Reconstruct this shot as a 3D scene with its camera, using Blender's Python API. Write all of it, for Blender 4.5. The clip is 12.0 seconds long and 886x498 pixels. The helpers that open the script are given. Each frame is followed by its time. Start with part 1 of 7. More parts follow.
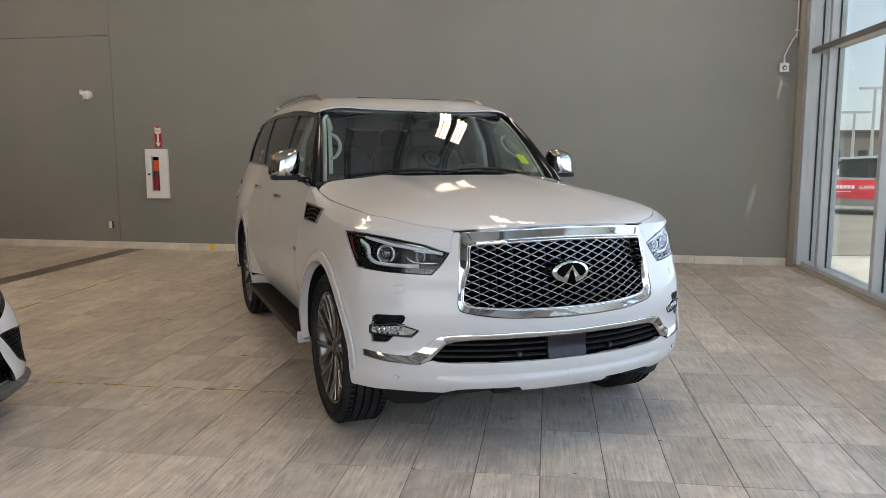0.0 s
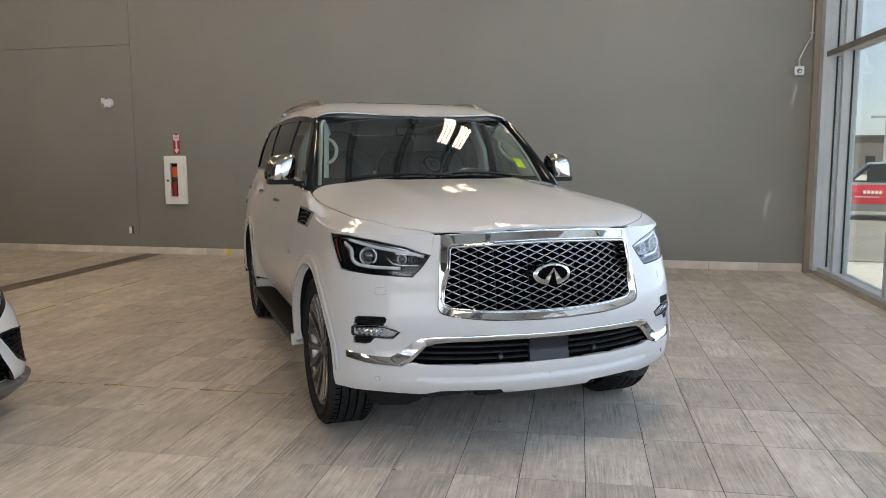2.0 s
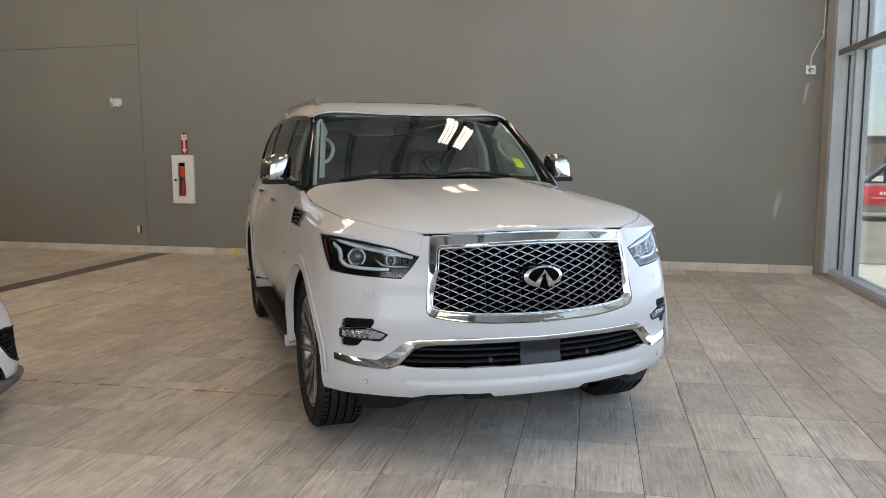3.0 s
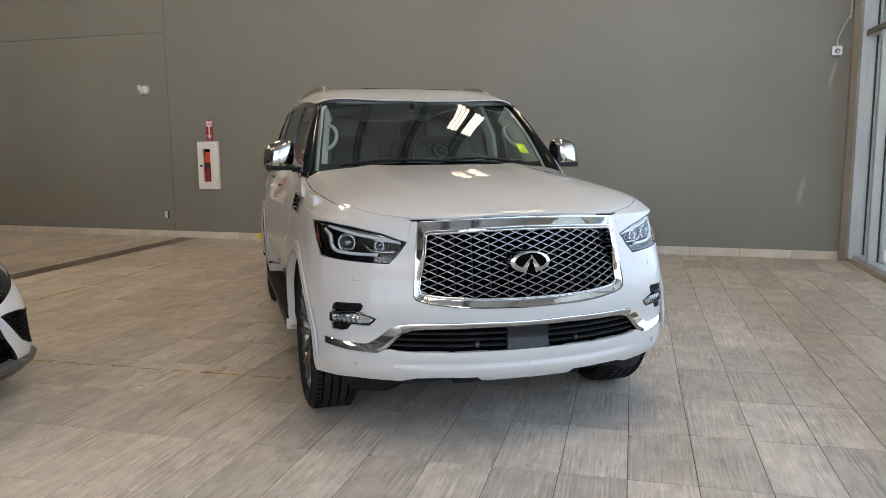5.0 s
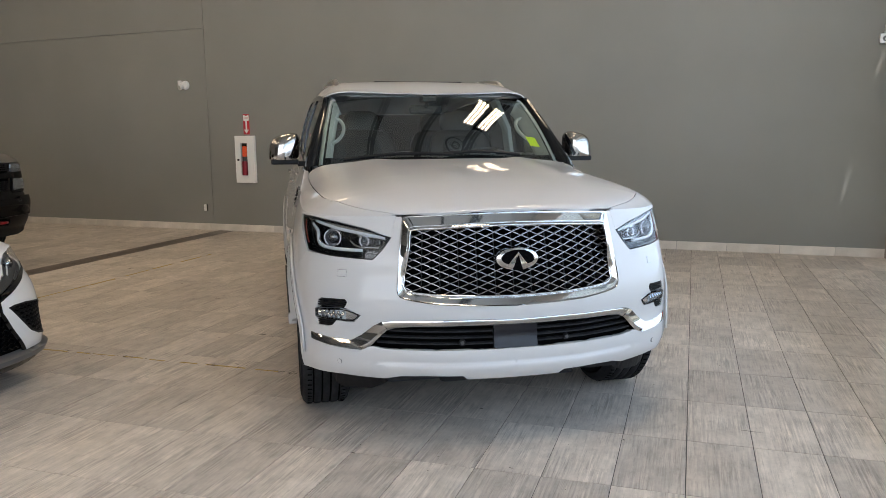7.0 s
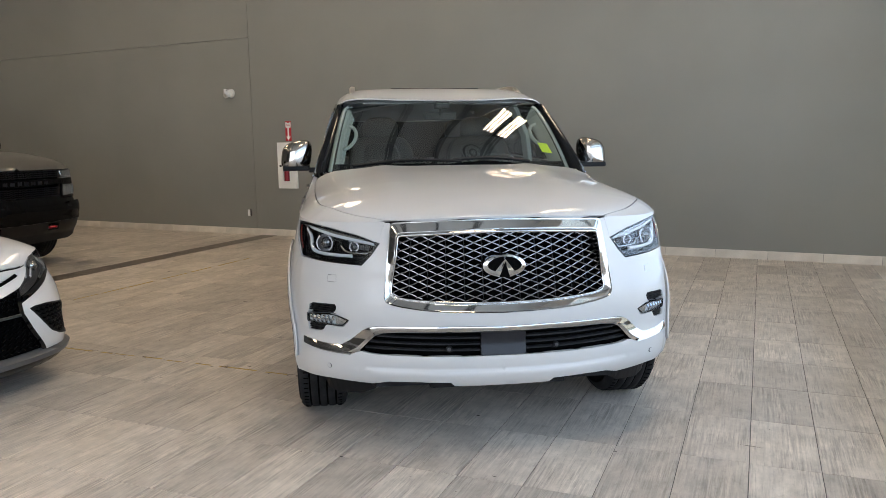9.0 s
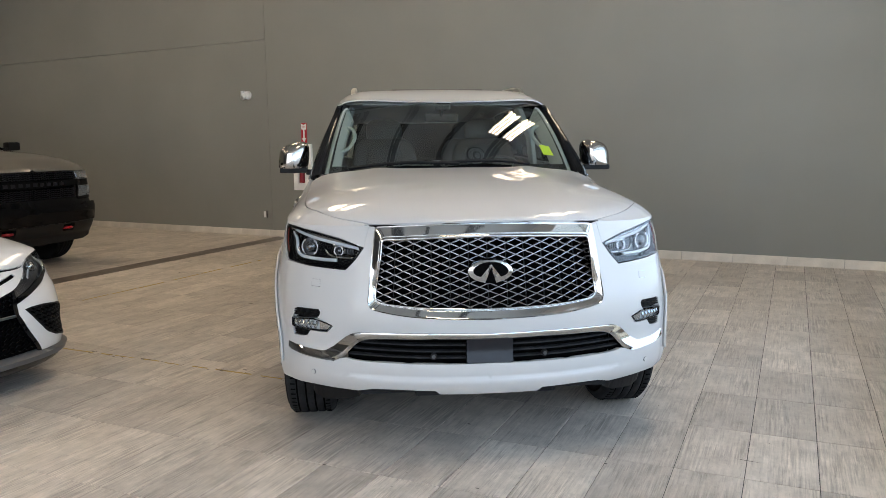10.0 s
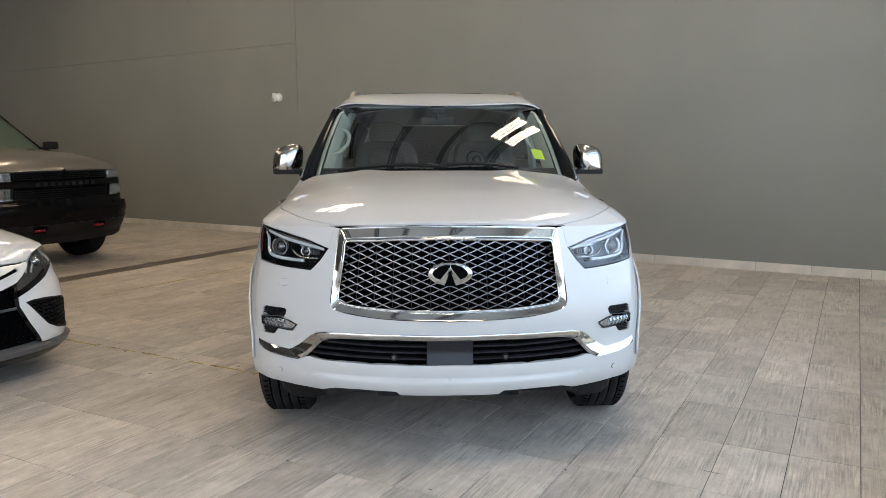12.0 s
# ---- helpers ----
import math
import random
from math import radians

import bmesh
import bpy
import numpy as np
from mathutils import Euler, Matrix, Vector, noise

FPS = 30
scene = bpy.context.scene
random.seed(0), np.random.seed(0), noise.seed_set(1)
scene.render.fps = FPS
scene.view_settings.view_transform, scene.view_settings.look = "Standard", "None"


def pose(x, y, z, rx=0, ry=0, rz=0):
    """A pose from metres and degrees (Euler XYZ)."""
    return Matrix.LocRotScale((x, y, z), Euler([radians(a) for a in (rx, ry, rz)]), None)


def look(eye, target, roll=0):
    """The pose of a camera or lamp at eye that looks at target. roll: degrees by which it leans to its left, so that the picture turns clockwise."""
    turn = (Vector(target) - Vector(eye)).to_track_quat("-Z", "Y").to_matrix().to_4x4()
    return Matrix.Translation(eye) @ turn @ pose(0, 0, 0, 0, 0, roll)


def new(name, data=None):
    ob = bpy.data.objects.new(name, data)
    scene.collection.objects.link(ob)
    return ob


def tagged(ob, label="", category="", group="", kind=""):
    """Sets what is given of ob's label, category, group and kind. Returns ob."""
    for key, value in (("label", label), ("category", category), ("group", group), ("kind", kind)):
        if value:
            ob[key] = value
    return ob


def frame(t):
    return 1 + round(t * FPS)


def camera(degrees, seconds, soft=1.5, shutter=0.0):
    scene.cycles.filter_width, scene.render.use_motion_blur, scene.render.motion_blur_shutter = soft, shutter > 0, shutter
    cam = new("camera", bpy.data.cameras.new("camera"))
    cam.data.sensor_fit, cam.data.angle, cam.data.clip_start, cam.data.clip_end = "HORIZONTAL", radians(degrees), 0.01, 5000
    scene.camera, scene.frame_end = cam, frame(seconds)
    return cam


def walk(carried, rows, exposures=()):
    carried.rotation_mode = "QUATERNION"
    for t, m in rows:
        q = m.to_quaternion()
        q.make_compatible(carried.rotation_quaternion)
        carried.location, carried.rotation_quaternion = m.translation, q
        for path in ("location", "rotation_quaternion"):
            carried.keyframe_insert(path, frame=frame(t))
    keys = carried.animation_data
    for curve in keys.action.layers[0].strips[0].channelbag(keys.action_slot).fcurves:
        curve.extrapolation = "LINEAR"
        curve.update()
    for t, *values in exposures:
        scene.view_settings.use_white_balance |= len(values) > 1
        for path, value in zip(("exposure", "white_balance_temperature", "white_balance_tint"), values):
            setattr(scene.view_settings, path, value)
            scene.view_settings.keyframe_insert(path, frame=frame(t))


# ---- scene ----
cam = camera(60.2, 12.0, 0.4)
PATH = [
    (0, (0.02, 0.071, 1.518), (-0.252, 2.035, 1.257), -0.1),
    (0.5, (0.096, 0.074, 1.509), (-0.2, 2.035, 1.254), -0.2),
    (1, (0.148, 0.072, 1.504), (-0.167, 2.031, 1.253), -0.2),
    (1.5, (0.214, 0.07, 1.497), (-0.118, 2.027, 1.251), -0.3),
    (2, (0.253, 0.079, 1.499), (-0.094, 2.033, 1.256), -0.3),
    (2.5, (0.308, 0.127, 1.498), (-0.057, 2.079, 1.257), -0.2),
    (3, (0.364, 0.161, 1.497), (-0.022, 2.109, 1.254), -0.2),
    (5, (0.6, 0.179, 1.504), (0.122, 2.101, 1.222), -0.5),
    (5.5, (0.695, 0.183, 1.497), (0.181, 2.094, 1.213), -0.5),
    (6, (0.755, 0.23, 1.496), (0.205, 2.131, 1.206), -0.5),
    (6.5, (0.837, 0.31, 1.494), (0.253, 2.2, 1.201), -0.6),
    (7, (0.898, 0.342, 1.501), (0.283, 2.222, 1.204), -0.7),
    (9, (1.215, 0.455, 1.5), (0.455, 2.283, 1.22), -0.9),
    (9.5, (1.264, 0.514, 1.492), (0.469, 2.328, 1.218), -0.9),
    (10, (1.357, 0.613, 1.498), (0.532, 2.414, 1.224), -0.8),
    (10.5, (1.396, 0.664, 1.496), (0.543, 2.452, 1.222), -0.6),
    (11, (1.448, 0.697, 1.499), (0.564, 2.469, 1.224), -0.4),
    (11.5, (1.593, 0.745, 1.492), (0.679, 2.503, 1.222), -0.3),
    (12, (1.731, 0.769, 1.497), (0.79, 2.513, 1.231), -0.3),
]
walk(cam, [(t, look(eye, target, roll)) for t, eye, target, roll in PATH], [(0, 0.17, 6550, 10), (3, 0.19, 6550, 10), (6, 0.20, 6500, 10), (9, 0.29, 6450, 9), (12, 0.34, 6430, 8)])

# ---- light ----
world = bpy.data.worlds.new("sky")
scene.world = world
world.use_nodes = True
_sky = world.node_tree.nodes.new("ShaderNodeTexSky")
_sky.sky_type, _sky.sun_disc, _sky.dust_density = "NISHITA", False, 0.8
_sky.air_density, _sky.ozone_density = 1.0, 3.5
_sky.sun_elevation, _sky.sun_rotation = radians(58.7), radians(161.6)
_bg = world.node_tree.nodes["Background"]
_bg.inputs["Strength"].default_value = 0.15
_where = world.node_tree.nodes.new("ShaderNodeTexCoord")
_cloud = world.node_tree.nodes.new("ShaderNodeTexNoise")
_cloud.inputs["Scale"].default_value, _cloud.inputs["Detail"].default_value, _cloud.inputs["Roughness"].default_value = 2.2, 6.0, 0.6
_cover = world.node_tree.nodes.new("ShaderNodeMapRange")
_cover.inputs["From Min"].default_value, _cover.inputs["From Max"].default_value = 0.36, 0.62
_cover.inputs["To Min"].default_value, _cover.inputs["To Max"].default_value = 0.15, 0.75
_haze = world.node_tree.nodes.new("ShaderNodeMix")
_haze.data_type = "RGBA"
_haze.inputs["B"].default_value = (6.6, 7.2, 8.0, 1.0)
for a, b in ((_where.outputs["Generated"], _cloud.inputs["Vector"]), (_cloud.outputs["Fac"], _cover.inputs["Value"]), (_cover.outputs["Result"], _haze.inputs["Factor"])):
    world.node_tree.links.new(a, b)
world.node_tree.links.new(_sky.outputs[0], _haze.inputs["A"])
world.node_tree.links.new(_haze.outputs["Result"], _bg.inputs[0])

sun = new("sun", bpy.data.lights.new("sun", "SUN"))
sun.data.energy, sun.data.angle, sun.data.color = 5.0, radians(0.6), (1.0, 0.95, 0.86)
sun.matrix_world = look((6.5, -4.0, 15.6), (3.5, 5.0, 0))


def area_lamp(name, m, sx, sy, watts, color):
    lamp = new(name, bpy.data.lights.new(name, "AREA"))
    lamp.data.shape, lamp.data.size, lamp.data.size_y = "RECTANGLE", sx, sy
    lamp.data.energy, lamp.data.color = watts, color
    lamp.matrix_world = m
    return lamp


# daylight in the glazing of the south front
area_lamp("daylight_south", look((-0.8, -7.6, 2.45), (-0.8, 4.0, 2.2)), 7.6, 4.5, 280, (0.86, 0.90, 1.0))
area_lamp("daylight_east", look((3.34, 0.6, 2.45), (-4.0, 0.6, 7.0)), 13.6, 4.2, 440, (0.57, 0.73, 1.0))


# ---- materials ----
def mat(name, color, rough=0.5, metal=0.0, vary=0.0, scale=4.0, fine=0.0, fine_scale=60.0, bump=0.0, rough_vary=0.0,
        coat=0.0, emit=None, strength=0.0, spec=0.5, tint=None, pick=None, alpha=1.0):
    """A Principled material with colour variation at two scales, roughness variation and fine relief."""
    m = bpy.data.materials.new(name)
    m.use_nodes = True
    nt = m.node_tree
    b = nt.nodes["Principled BSDF"]
    b.inputs["Base Color"].default_value = (*color, 1)
    b.inputs["Roughness"].default_value, b.inputs["Metallic"].default_value = rough, metal
    b.inputs["Specular IOR Level"].default_value = spec
    b.inputs["Coat Weight"].default_value, b.inputs["Coat Roughness"].default_value = coat, 0.03
    if emit:
        b.inputs["Emission Color"].default_value, b.inputs["Emission Strength"].default_value = (*emit, 1), strength
    co = nt.nodes.new("ShaderNodeTexCoord").outputs["Object"]

    def tex(sc, detail=4.0):
        n = nt.nodes.new("ShaderNodeTexNoise")
        n.inputs["Scale"].default_value, n.inputs["Detail"].default_value = sc, detail
        nt.links.new(co, n.inputs["Vector"])
        return n.outputs["Fac"]

    def ramp(fac, lo, hi):
        n = nt.nodes.new("ShaderNodeMapRange")
        n.inputs["From Min"].default_value, n.inputs["From Max"].default_value = 0.3, 0.7
        n.inputs["To Min"].default_value, n.inputs["To Max"].default_value = lo, hi
        nt.links.new(fac, n.inputs["Value"])
        return n.outputs[0]

    last = None
    for amount, sc in ((vary, scale), (fine, fine_scale)):
        if amount:
            f = ramp(tex(sc), 1 - amount, 1 + amount)
            n = nt.nodes.new("ShaderNodeVectorMath")
            n.operation = "SCALE"
            if last:
                nt.links.new(last, n.inputs[0])
            else:
                n.inputs[0].default_value = color
            nt.links.new(f, n.inputs["Scale"])
            last = n.outputs[0]
    if pick:
        src = nt.nodes.new("ShaderNodeObjectInfo").outputs["Random"] if pick[0] == "object" else nt.nodes.new("ShaderNodeNewGeometry").outputs["Random Per Island"]
        n = nt.nodes.new("ShaderNodeMapRange")
        n.inputs["To Min"].default_value, n.inputs["To Max"].default_value = 1 - pick[1], 1 + pick[1]
        nt.links.new(src, n.inputs["Value"])
        k = nt.nodes.new("ShaderNodeVectorMath")
        k.operation = "SCALE"
        if last:
            nt.links.new(last, k.inputs[0])
        else:
            k.inputs[0].default_value = color
        nt.links.new(n.outputs[0], k.inputs["Scale"])
        last = k.outputs[0]
    if last:
        nt.links.new(last, b.inputs["Base Color"])
    if rough_vary:
        nt.links.new(ramp(tex(scale * 1.7), max(0.02, rough - rough_vary), rough + rough_vary), b.inputs["Roughness"])
    if bump:
        n = nt.nodes.new("ShaderNodeBump")
        n.inputs["Strength"].default_value, n.inputs["Distance"].default_value = bump, 0.002
        nt.links.new(tex(fine_scale, 6.0), n.inputs["Height"])
        nt.links.new(n.outputs[0], b.inputs["Normal"])
    return m


def glass_mat(name, color, rough=0.0, mix=None, graze=0.9):
    """A pane: mirror-like reflection over a tinted see-through body."""
    m = bpy.data.materials.new(name)
    m.use_nodes = True
    nt = m.node_tree
    nt.nodes.remove(nt.nodes["Principled BSDF"])
    t, g, x, lw, pw, mr = (nt.nodes.new("ShaderNode" + k) for k in ("BsdfTransparent", "BsdfGlossy", "MixShader", "LayerWeight", "Math", "MapRange"))
    t.inputs[0].default_value = (*color, 1)
    g.inputs["Roughness"].default_value = rough
    lw.inputs["Blend"].default_value = 0.5
    pw.operation = "POWER"
    pw.inputs[1].default_value = 4.0
    mr.inputs["To Min"].default_value, mr.inputs["To Max"].default_value = mix or 0.04, graze
    nt.links.new(lw.outputs["Facing"], pw.inputs[0])
    nt.links.new(pw.outputs[0], mr.inputs["Value"])
    nt.links.new(mr.outputs[0], x.inputs[0])
    nt.links.new(t.outputs[0], x.inputs[1])
    nt.links.new(g.outputs[0], x.inputs[2])
    nt.links.new(x.outputs[0], nt.nodes["Material Output"].inputs[0])
    return m


def tile_mat(name, pick, base=(0.515, 0.463, 0.406)):
    """Wood-look porcelain: streaks along y, blotches, each tile with its own shade."""
    m = bpy.data.materials.new(name)
    m.use_nodes = True
    nt = m.node_tree
    b = nt.nodes["Principled BSDF"]
    geo = nt.nodes.new("ShaderNodeNewGeometry")
    rnd = nt.nodes.new("ShaderNodeObjectInfo").outputs["Random"] if pick == "object" else geo.outputs["Random Per Island"]
    off = nt.nodes.new("ShaderNodeVectorMath")
    off.operation = "SCALE"
    off.inputs[0].default_value = (37.0, 51.0, 0.0)
    nt.links.new(rnd, off.inputs["Scale"])
    add = nt.nodes.new("ShaderNodeVectorMath")
    nt.links.new(geo.outputs["Position"], add.inputs[0])
    nt.links.new(off.outputs[0], add.inputs[1])

    def noise_at(sx, sy, detail, rough=0.6):
        mp = nt.nodes.new("ShaderNodeMapping")
        mp.inputs["Scale"].default_value = (sx, sy, 1)
        nt.links.new(add.outputs[0], mp.inputs[0])
        n = nt.nodes.new("ShaderNodeTexNoise")
        n.inputs["Scale"].default_value, n.inputs["Detail"].default_value, n.inputs["Roughness"].default_value = 1.0, detail, rough
        nt.links.new(mp.outputs[0], n.inputs["Vector"])
        return n.outputs["Fac"]

    def rng(src, a, c, lo, hi):
        n = nt.nodes.new("ShaderNodeMapRange")
        for key, v in zip(("From Min", "From Max", "To Min", "To Max"), (a, c, lo, hi)):
            n.inputs[key].default_value = v
        nt.links.new(src, n.inputs["Value"])
        return n.outputs[0]

    def mul(p, q):
        n = nt.nodes.new("ShaderNodeMath")
        n.operation = "MULTIPLY"
        nt.links.new(p, n.inputs[0])
        nt.links.new(q, n.inputs[1])
        return n.outputs[0]

    streak = noise_at(46, 2.0, 5, 0.6)
    lines = noise_at(80, 2.8, 4, 0.65)
    patch = rng(noise_at(5.5, 2.0, 3), 0.42, 0.62, 0.0, 1.0)
    blotch = noise_at(7.5, 4.6, 7, 0.72)
    k = mul(rng(streak, 0.32, 0.68, 0.90, 1.10), rng(blotch, 0.32, 0.68, 0.76, 1.19))
    grain = nt.nodes.new("ShaderNodeMath")
    grain.operation = "MULTIPLY_ADD"
    grain.inputs[2].default_value = 1.0
    nt.links.new(rng(lines, 0.39, 0.61, -0.36, 0.18), grain.inputs[0])
    nt.links.new(patch, grain.inputs[1])
    k = mul(k, grain.outputs[0])
    k = mul(k, rng(noise_at(90, 5, 4, 0.7), 0.54, 0.70, 1.04, 0.70))
    k = mul(k, rng(noise_at(22, 13, 4, 0.6), 0.60, 0.74, 1.0, 0.80))
    k = mul(k, rng(rnd, 0, 1, 0.85, 1.15))
    sc = nt.nodes.new("ShaderNodeVectorMath")
    sc.operation = "SCALE"
    sc.inputs[0].default_value = base
    nt.links.new(k, sc.inputs["Scale"])
    nt.links.new(sc.outputs[0], b.inputs["Base Color"])
    nt.links.new(rng(streak, 0.3, 0.7, 0.34, 0.52), b.inputs["Roughness"])
    bp = nt.nodes.new("ShaderNodeBump")
    bp.inputs["Strength"].default_value, bp.inputs["Distance"].default_value = 0.25, 0.001
    nt.links.new(streak, bp.inputs["Height"])
    nt.links.new(bp.outputs[0], b.inputs["Normal"])
    return m


M = {}
M["tile"], M["tile_far"] = tile_mat("porcelain_tile", "object"), tile_mat("porcelain_tile_far", "island")
M["tile_dark"] = tile_mat("dark_tile", "object", (0.12, 0.098, 0.082))
M["base_tile"] = mat("pale_base_tile", (0.60, 0.56, 0.51), 0.5, vary=0.12, scale=5, fine=0.06, fine_scale=90, pick=("object", 0.10))
M["grout"] = mat("grout", (0.075, 0.070, 0.066), 0.9, vary=0.2, fine=0.2, bump=0.2)
M["wall"] = mat("grey_wall_paint", (0.214, 0.216, 0.202), 0.55, vary=0.05, scale=0.7, fine=0.03, fine_scale=240, bump=0.12, rough_vary=0.06)
M["wall_white"] = mat("white_wall_paint", (0.72, 0.71, 0.68), 0.6, vary=0.04, scale=0.8, bump=0.1, fine_scale=200)
M["ceiling"] = mat("ceiling_deck", (0.46, 0.45, 0.42), 0.7, vary=0.08, scale=1.0)
M["joist"] = mat("dark_primed_steel", (0.07, 0.068, 0.064), 0.6, vary=0.1)
M["alu"] = mat("anodised_aluminium", (0.45, 0.50, 0.55), 0.4, 0.1, vary=0.05, rough_vary=0.06)
M["alu_dark"] = mat("dark_aluminium", (0.17, 0.17, 0.168), 0.5, 0.2, vary=0.1)
M["sill"] = mat("grey_sill_rail", (0.40, 0.385, 0.36), 0.5, 0.1, vary=0.12, scale=6, fine=0.06, fine_scale=80)
M["trim"] = mat("drywall_return", (0.27, 0.245, 0.21), 0.7, vary=0.06, scale=2)
M["gasket"] = mat("rubber_gasket", (0.012, 0.012, 0.013), 0.6)
M["pane"] = glass_mat("window_glass", (0.93, 0.96, 0.95))
M["white_enamel"] = mat("white_enamel", (0.78, 0.78, 0.77), 0.35, vary=0.03)
M["red_paint"] = mat("red_paint", (0.45, 0.01, 0.025), 0.4, vary=0.05)
M["orange_tag"] = mat("orange_tag", (1.0, 0.14, 0.04), 0.5)
M["red_deep"] = mat("deep_red_enamel", (0.25, 0.006, 0.014), 0.35)
M["steel_grey"] = mat("grey_cast_metal", (0.12, 0.12, 0.12), 0.4, 0.5)
M["black_plastic"] = mat("black_plastic", (0.015, 0.015, 0.016), 0.4, vary=0.1)
M["yellow_tape"] = mat("yellow_tape", (0.75, 0.55, 0.03), 0.5, vary=0.12, scale=40)
M["yellow_worn"] = mat("worn_yellow_paint", (0.40, 0.29, 0.08), 0.7, vary=0.35, scale=30)
M["galv"] = mat("galvanised_steel", (0.55, 0.55, 0.54), 0.35, 0.9, vary=0.1, scale=30)
M["tube"] = mat("lamp_tube", (0.9, 0.9, 0.9), 0.5, emit=(1.0, 0.77, 0.53), strength=17)
M["white_car"] = mat("white_car_paint", (0.70, 0.70, 0.70), 0.3, coat=1.0, fine=0.01, fine_scale=300)
M["satin_grey"] = mat("satin_grey_plastic", (0.09, 0.09, 0.092), 0.4)
M["truck_paint"] = mat("grey_brown_metallic", (0.20, 0.185, 0.165), 0.35, 0.6, coat=0.8, fine=0.04, fine_scale=500)
M["dark_glass"] = mat("dark_tinted_glass", (0.008, 0.014, 0.010), 0.04, spec=0.4)
M["green_glass"] = mat("green_tinted_glass", (0.075, 0.105, 0.078), 0.05, spec=0.4)
M["lamp_bowl"] = mat("lamp_bowl", (0.55, 0.56, 0.58), 0.2, 0.9, vary=0.1, scale=25)
M["red_hook"] = mat("red_tow_hook", (0.32, 0.006, 0.014), 0.35)
M["red_band"] = mat("red_vinyl", (0.55, 0.015, 0.03), 0.4, vary=0.05)
M["dark_car"] = mat("grey_car_paint", (0.22, 0.22, 0.215), 0.3, coat=0.8)
M["asphalt"] = mat("asphalt", (0.27, 0.25, 0.21), 0.9, vary=0.15, scale=0.8, fine=0.15, bump=0.3)
M["far_wall"] = mat("brown_stucco", (0.13, 0.115, 0.10), 0.85, vary=0.1, scale=0.5)
M["concrete"] = mat("sunlit_concrete", (0.55, 0.52, 0.46), 0.85, vary=0.12, scale=1.2, fine=0.1, bump=0.3)


# ---- building blocks ----
def mesh_of(name, bm, material, smooth=False):
    me = bpy.data.meshes.new(name)
    bm.normal_update()
    lay = bm.verts.layers.float_vector.get("true_normal") if smooth else None
    loops = []
    if lay:
        flag = bm.faces.layers.int.get("on_surface")
        for f in bm.faces:
            for v in f.verts:
                n = Vector(v[lay])
                good = f[flag] and n.length > 0.5
                loops.append((n if n.dot(f.normal) > 0 else -n) if good else Vector((0, 0, 0)))
    bm.to_mesh(me)
    bm.free()
    if smooth:
        for p in me.polygons:
            p.use_smooth = True
    if loops:
        me.normals_split_custom_set([tuple(n) for n in loops])
    me.materials.append(material)
    return me


def part(name, bm, material, parent, label="", smooth=False):
    ob = new(name, mesh_of(name, bm, material, smooth))
    ob.parent = parent
    if label:
        ob["label"] = label
    return ob


def thing(name, m, label, category, group="", kind=""):
    ob = new(name)
    ob.empty_display_size = 0.1
    ob.matrix_world = m
    return tagged(ob, label, category, group, kind)


def box(bm, x0, x1, y0, y1, z0, z1, bevel=0.0):
    vs = bmesh.ops.create_cube(bm, size=1)["verts"]
    for v in vs:
        v.co = ((x0 + x1) / 2 + v.co.x * (x1 - x0), (y0 + y1) / 2 + v.co.y * (y1 - y0), (z0 + z1) / 2 + v.co.z * (z1 - z0))
    if bevel:
        es = list({e for v in vs for e in v.link_edges})
        bmesh.ops.bevel(bm, geom=es, offset=bevel, segments=2, profile=0.7, affect="EDGES")
    return bm


def boxed(x0, x1, y0, y1, z0, z1, bevel=0.0):
    return box(bmesh.new(), x0, x1, y0, y1, z0, z1, bevel)


def cyl(bm, p, q, r, r2=None, seg=20):
    """A capped cylinder or cone from p to q."""
    p, q = Vector(p), Vector(q)
    d = q - p
    g = bmesh.ops.create_cone(bm, cap_ends=True, segments=seg, radius1=r, radius2=r if r2 is None else r2, depth=d.length)
    m = Matrix.Translation((p + q) / 2) @ d.to_track_quat("Z", "Y").to_matrix().to_4x4()
    bmesh.ops.transform(bm, matrix=m, verts=g["verts"])
    return bm


def tube(bm, pts, r, seg=10):
    """A round bar along a line of points."""
    pts = [Vector(p) for p in pts]
    rings = []
    up = Vector((0.123, 0.31, 0.94))
    for i, p in enumerate(pts):
        d = (pts[min(i + 1, len(pts) - 1)] - pts[max(i - 1, 0)]).normalized()
        a = d.cross(up).normalized()
        b = d.cross(a)
        rings.append([bm.verts.new(p + r * (math.cos(k * math.tau / seg) * a + math.sin(k * math.tau / seg) * b)) for k in range(seg)])
    for u, v in zip(rings, rings[1:]):
        for k in range(seg):
            bm.faces.new((u[k], u[(k + 1) % seg], v[(k + 1) % seg], v[k]))
    bm.faces.new(rings[0][::-1])
    bm.faces.new(rings[-1])
    return bm


# ---- room ----
WX, WY, WS = 2.5, 10.42, -0.062          # the grey wall runs at a slight angle to the tiles
WALL_ANGLE = math.degrees(math.atan(WS))


def on_wall(x, z, out=0.0):
    """A pose on the grey wall's face at x: local x along the wall, -y into the room."""
    n = Vector((-WS, 1, 0)).normalized()
    p = Vector((x, WY + WS * (x - WX), z)) - out * n
    return pose(*p, 0, 0, WALL_ANGLE)


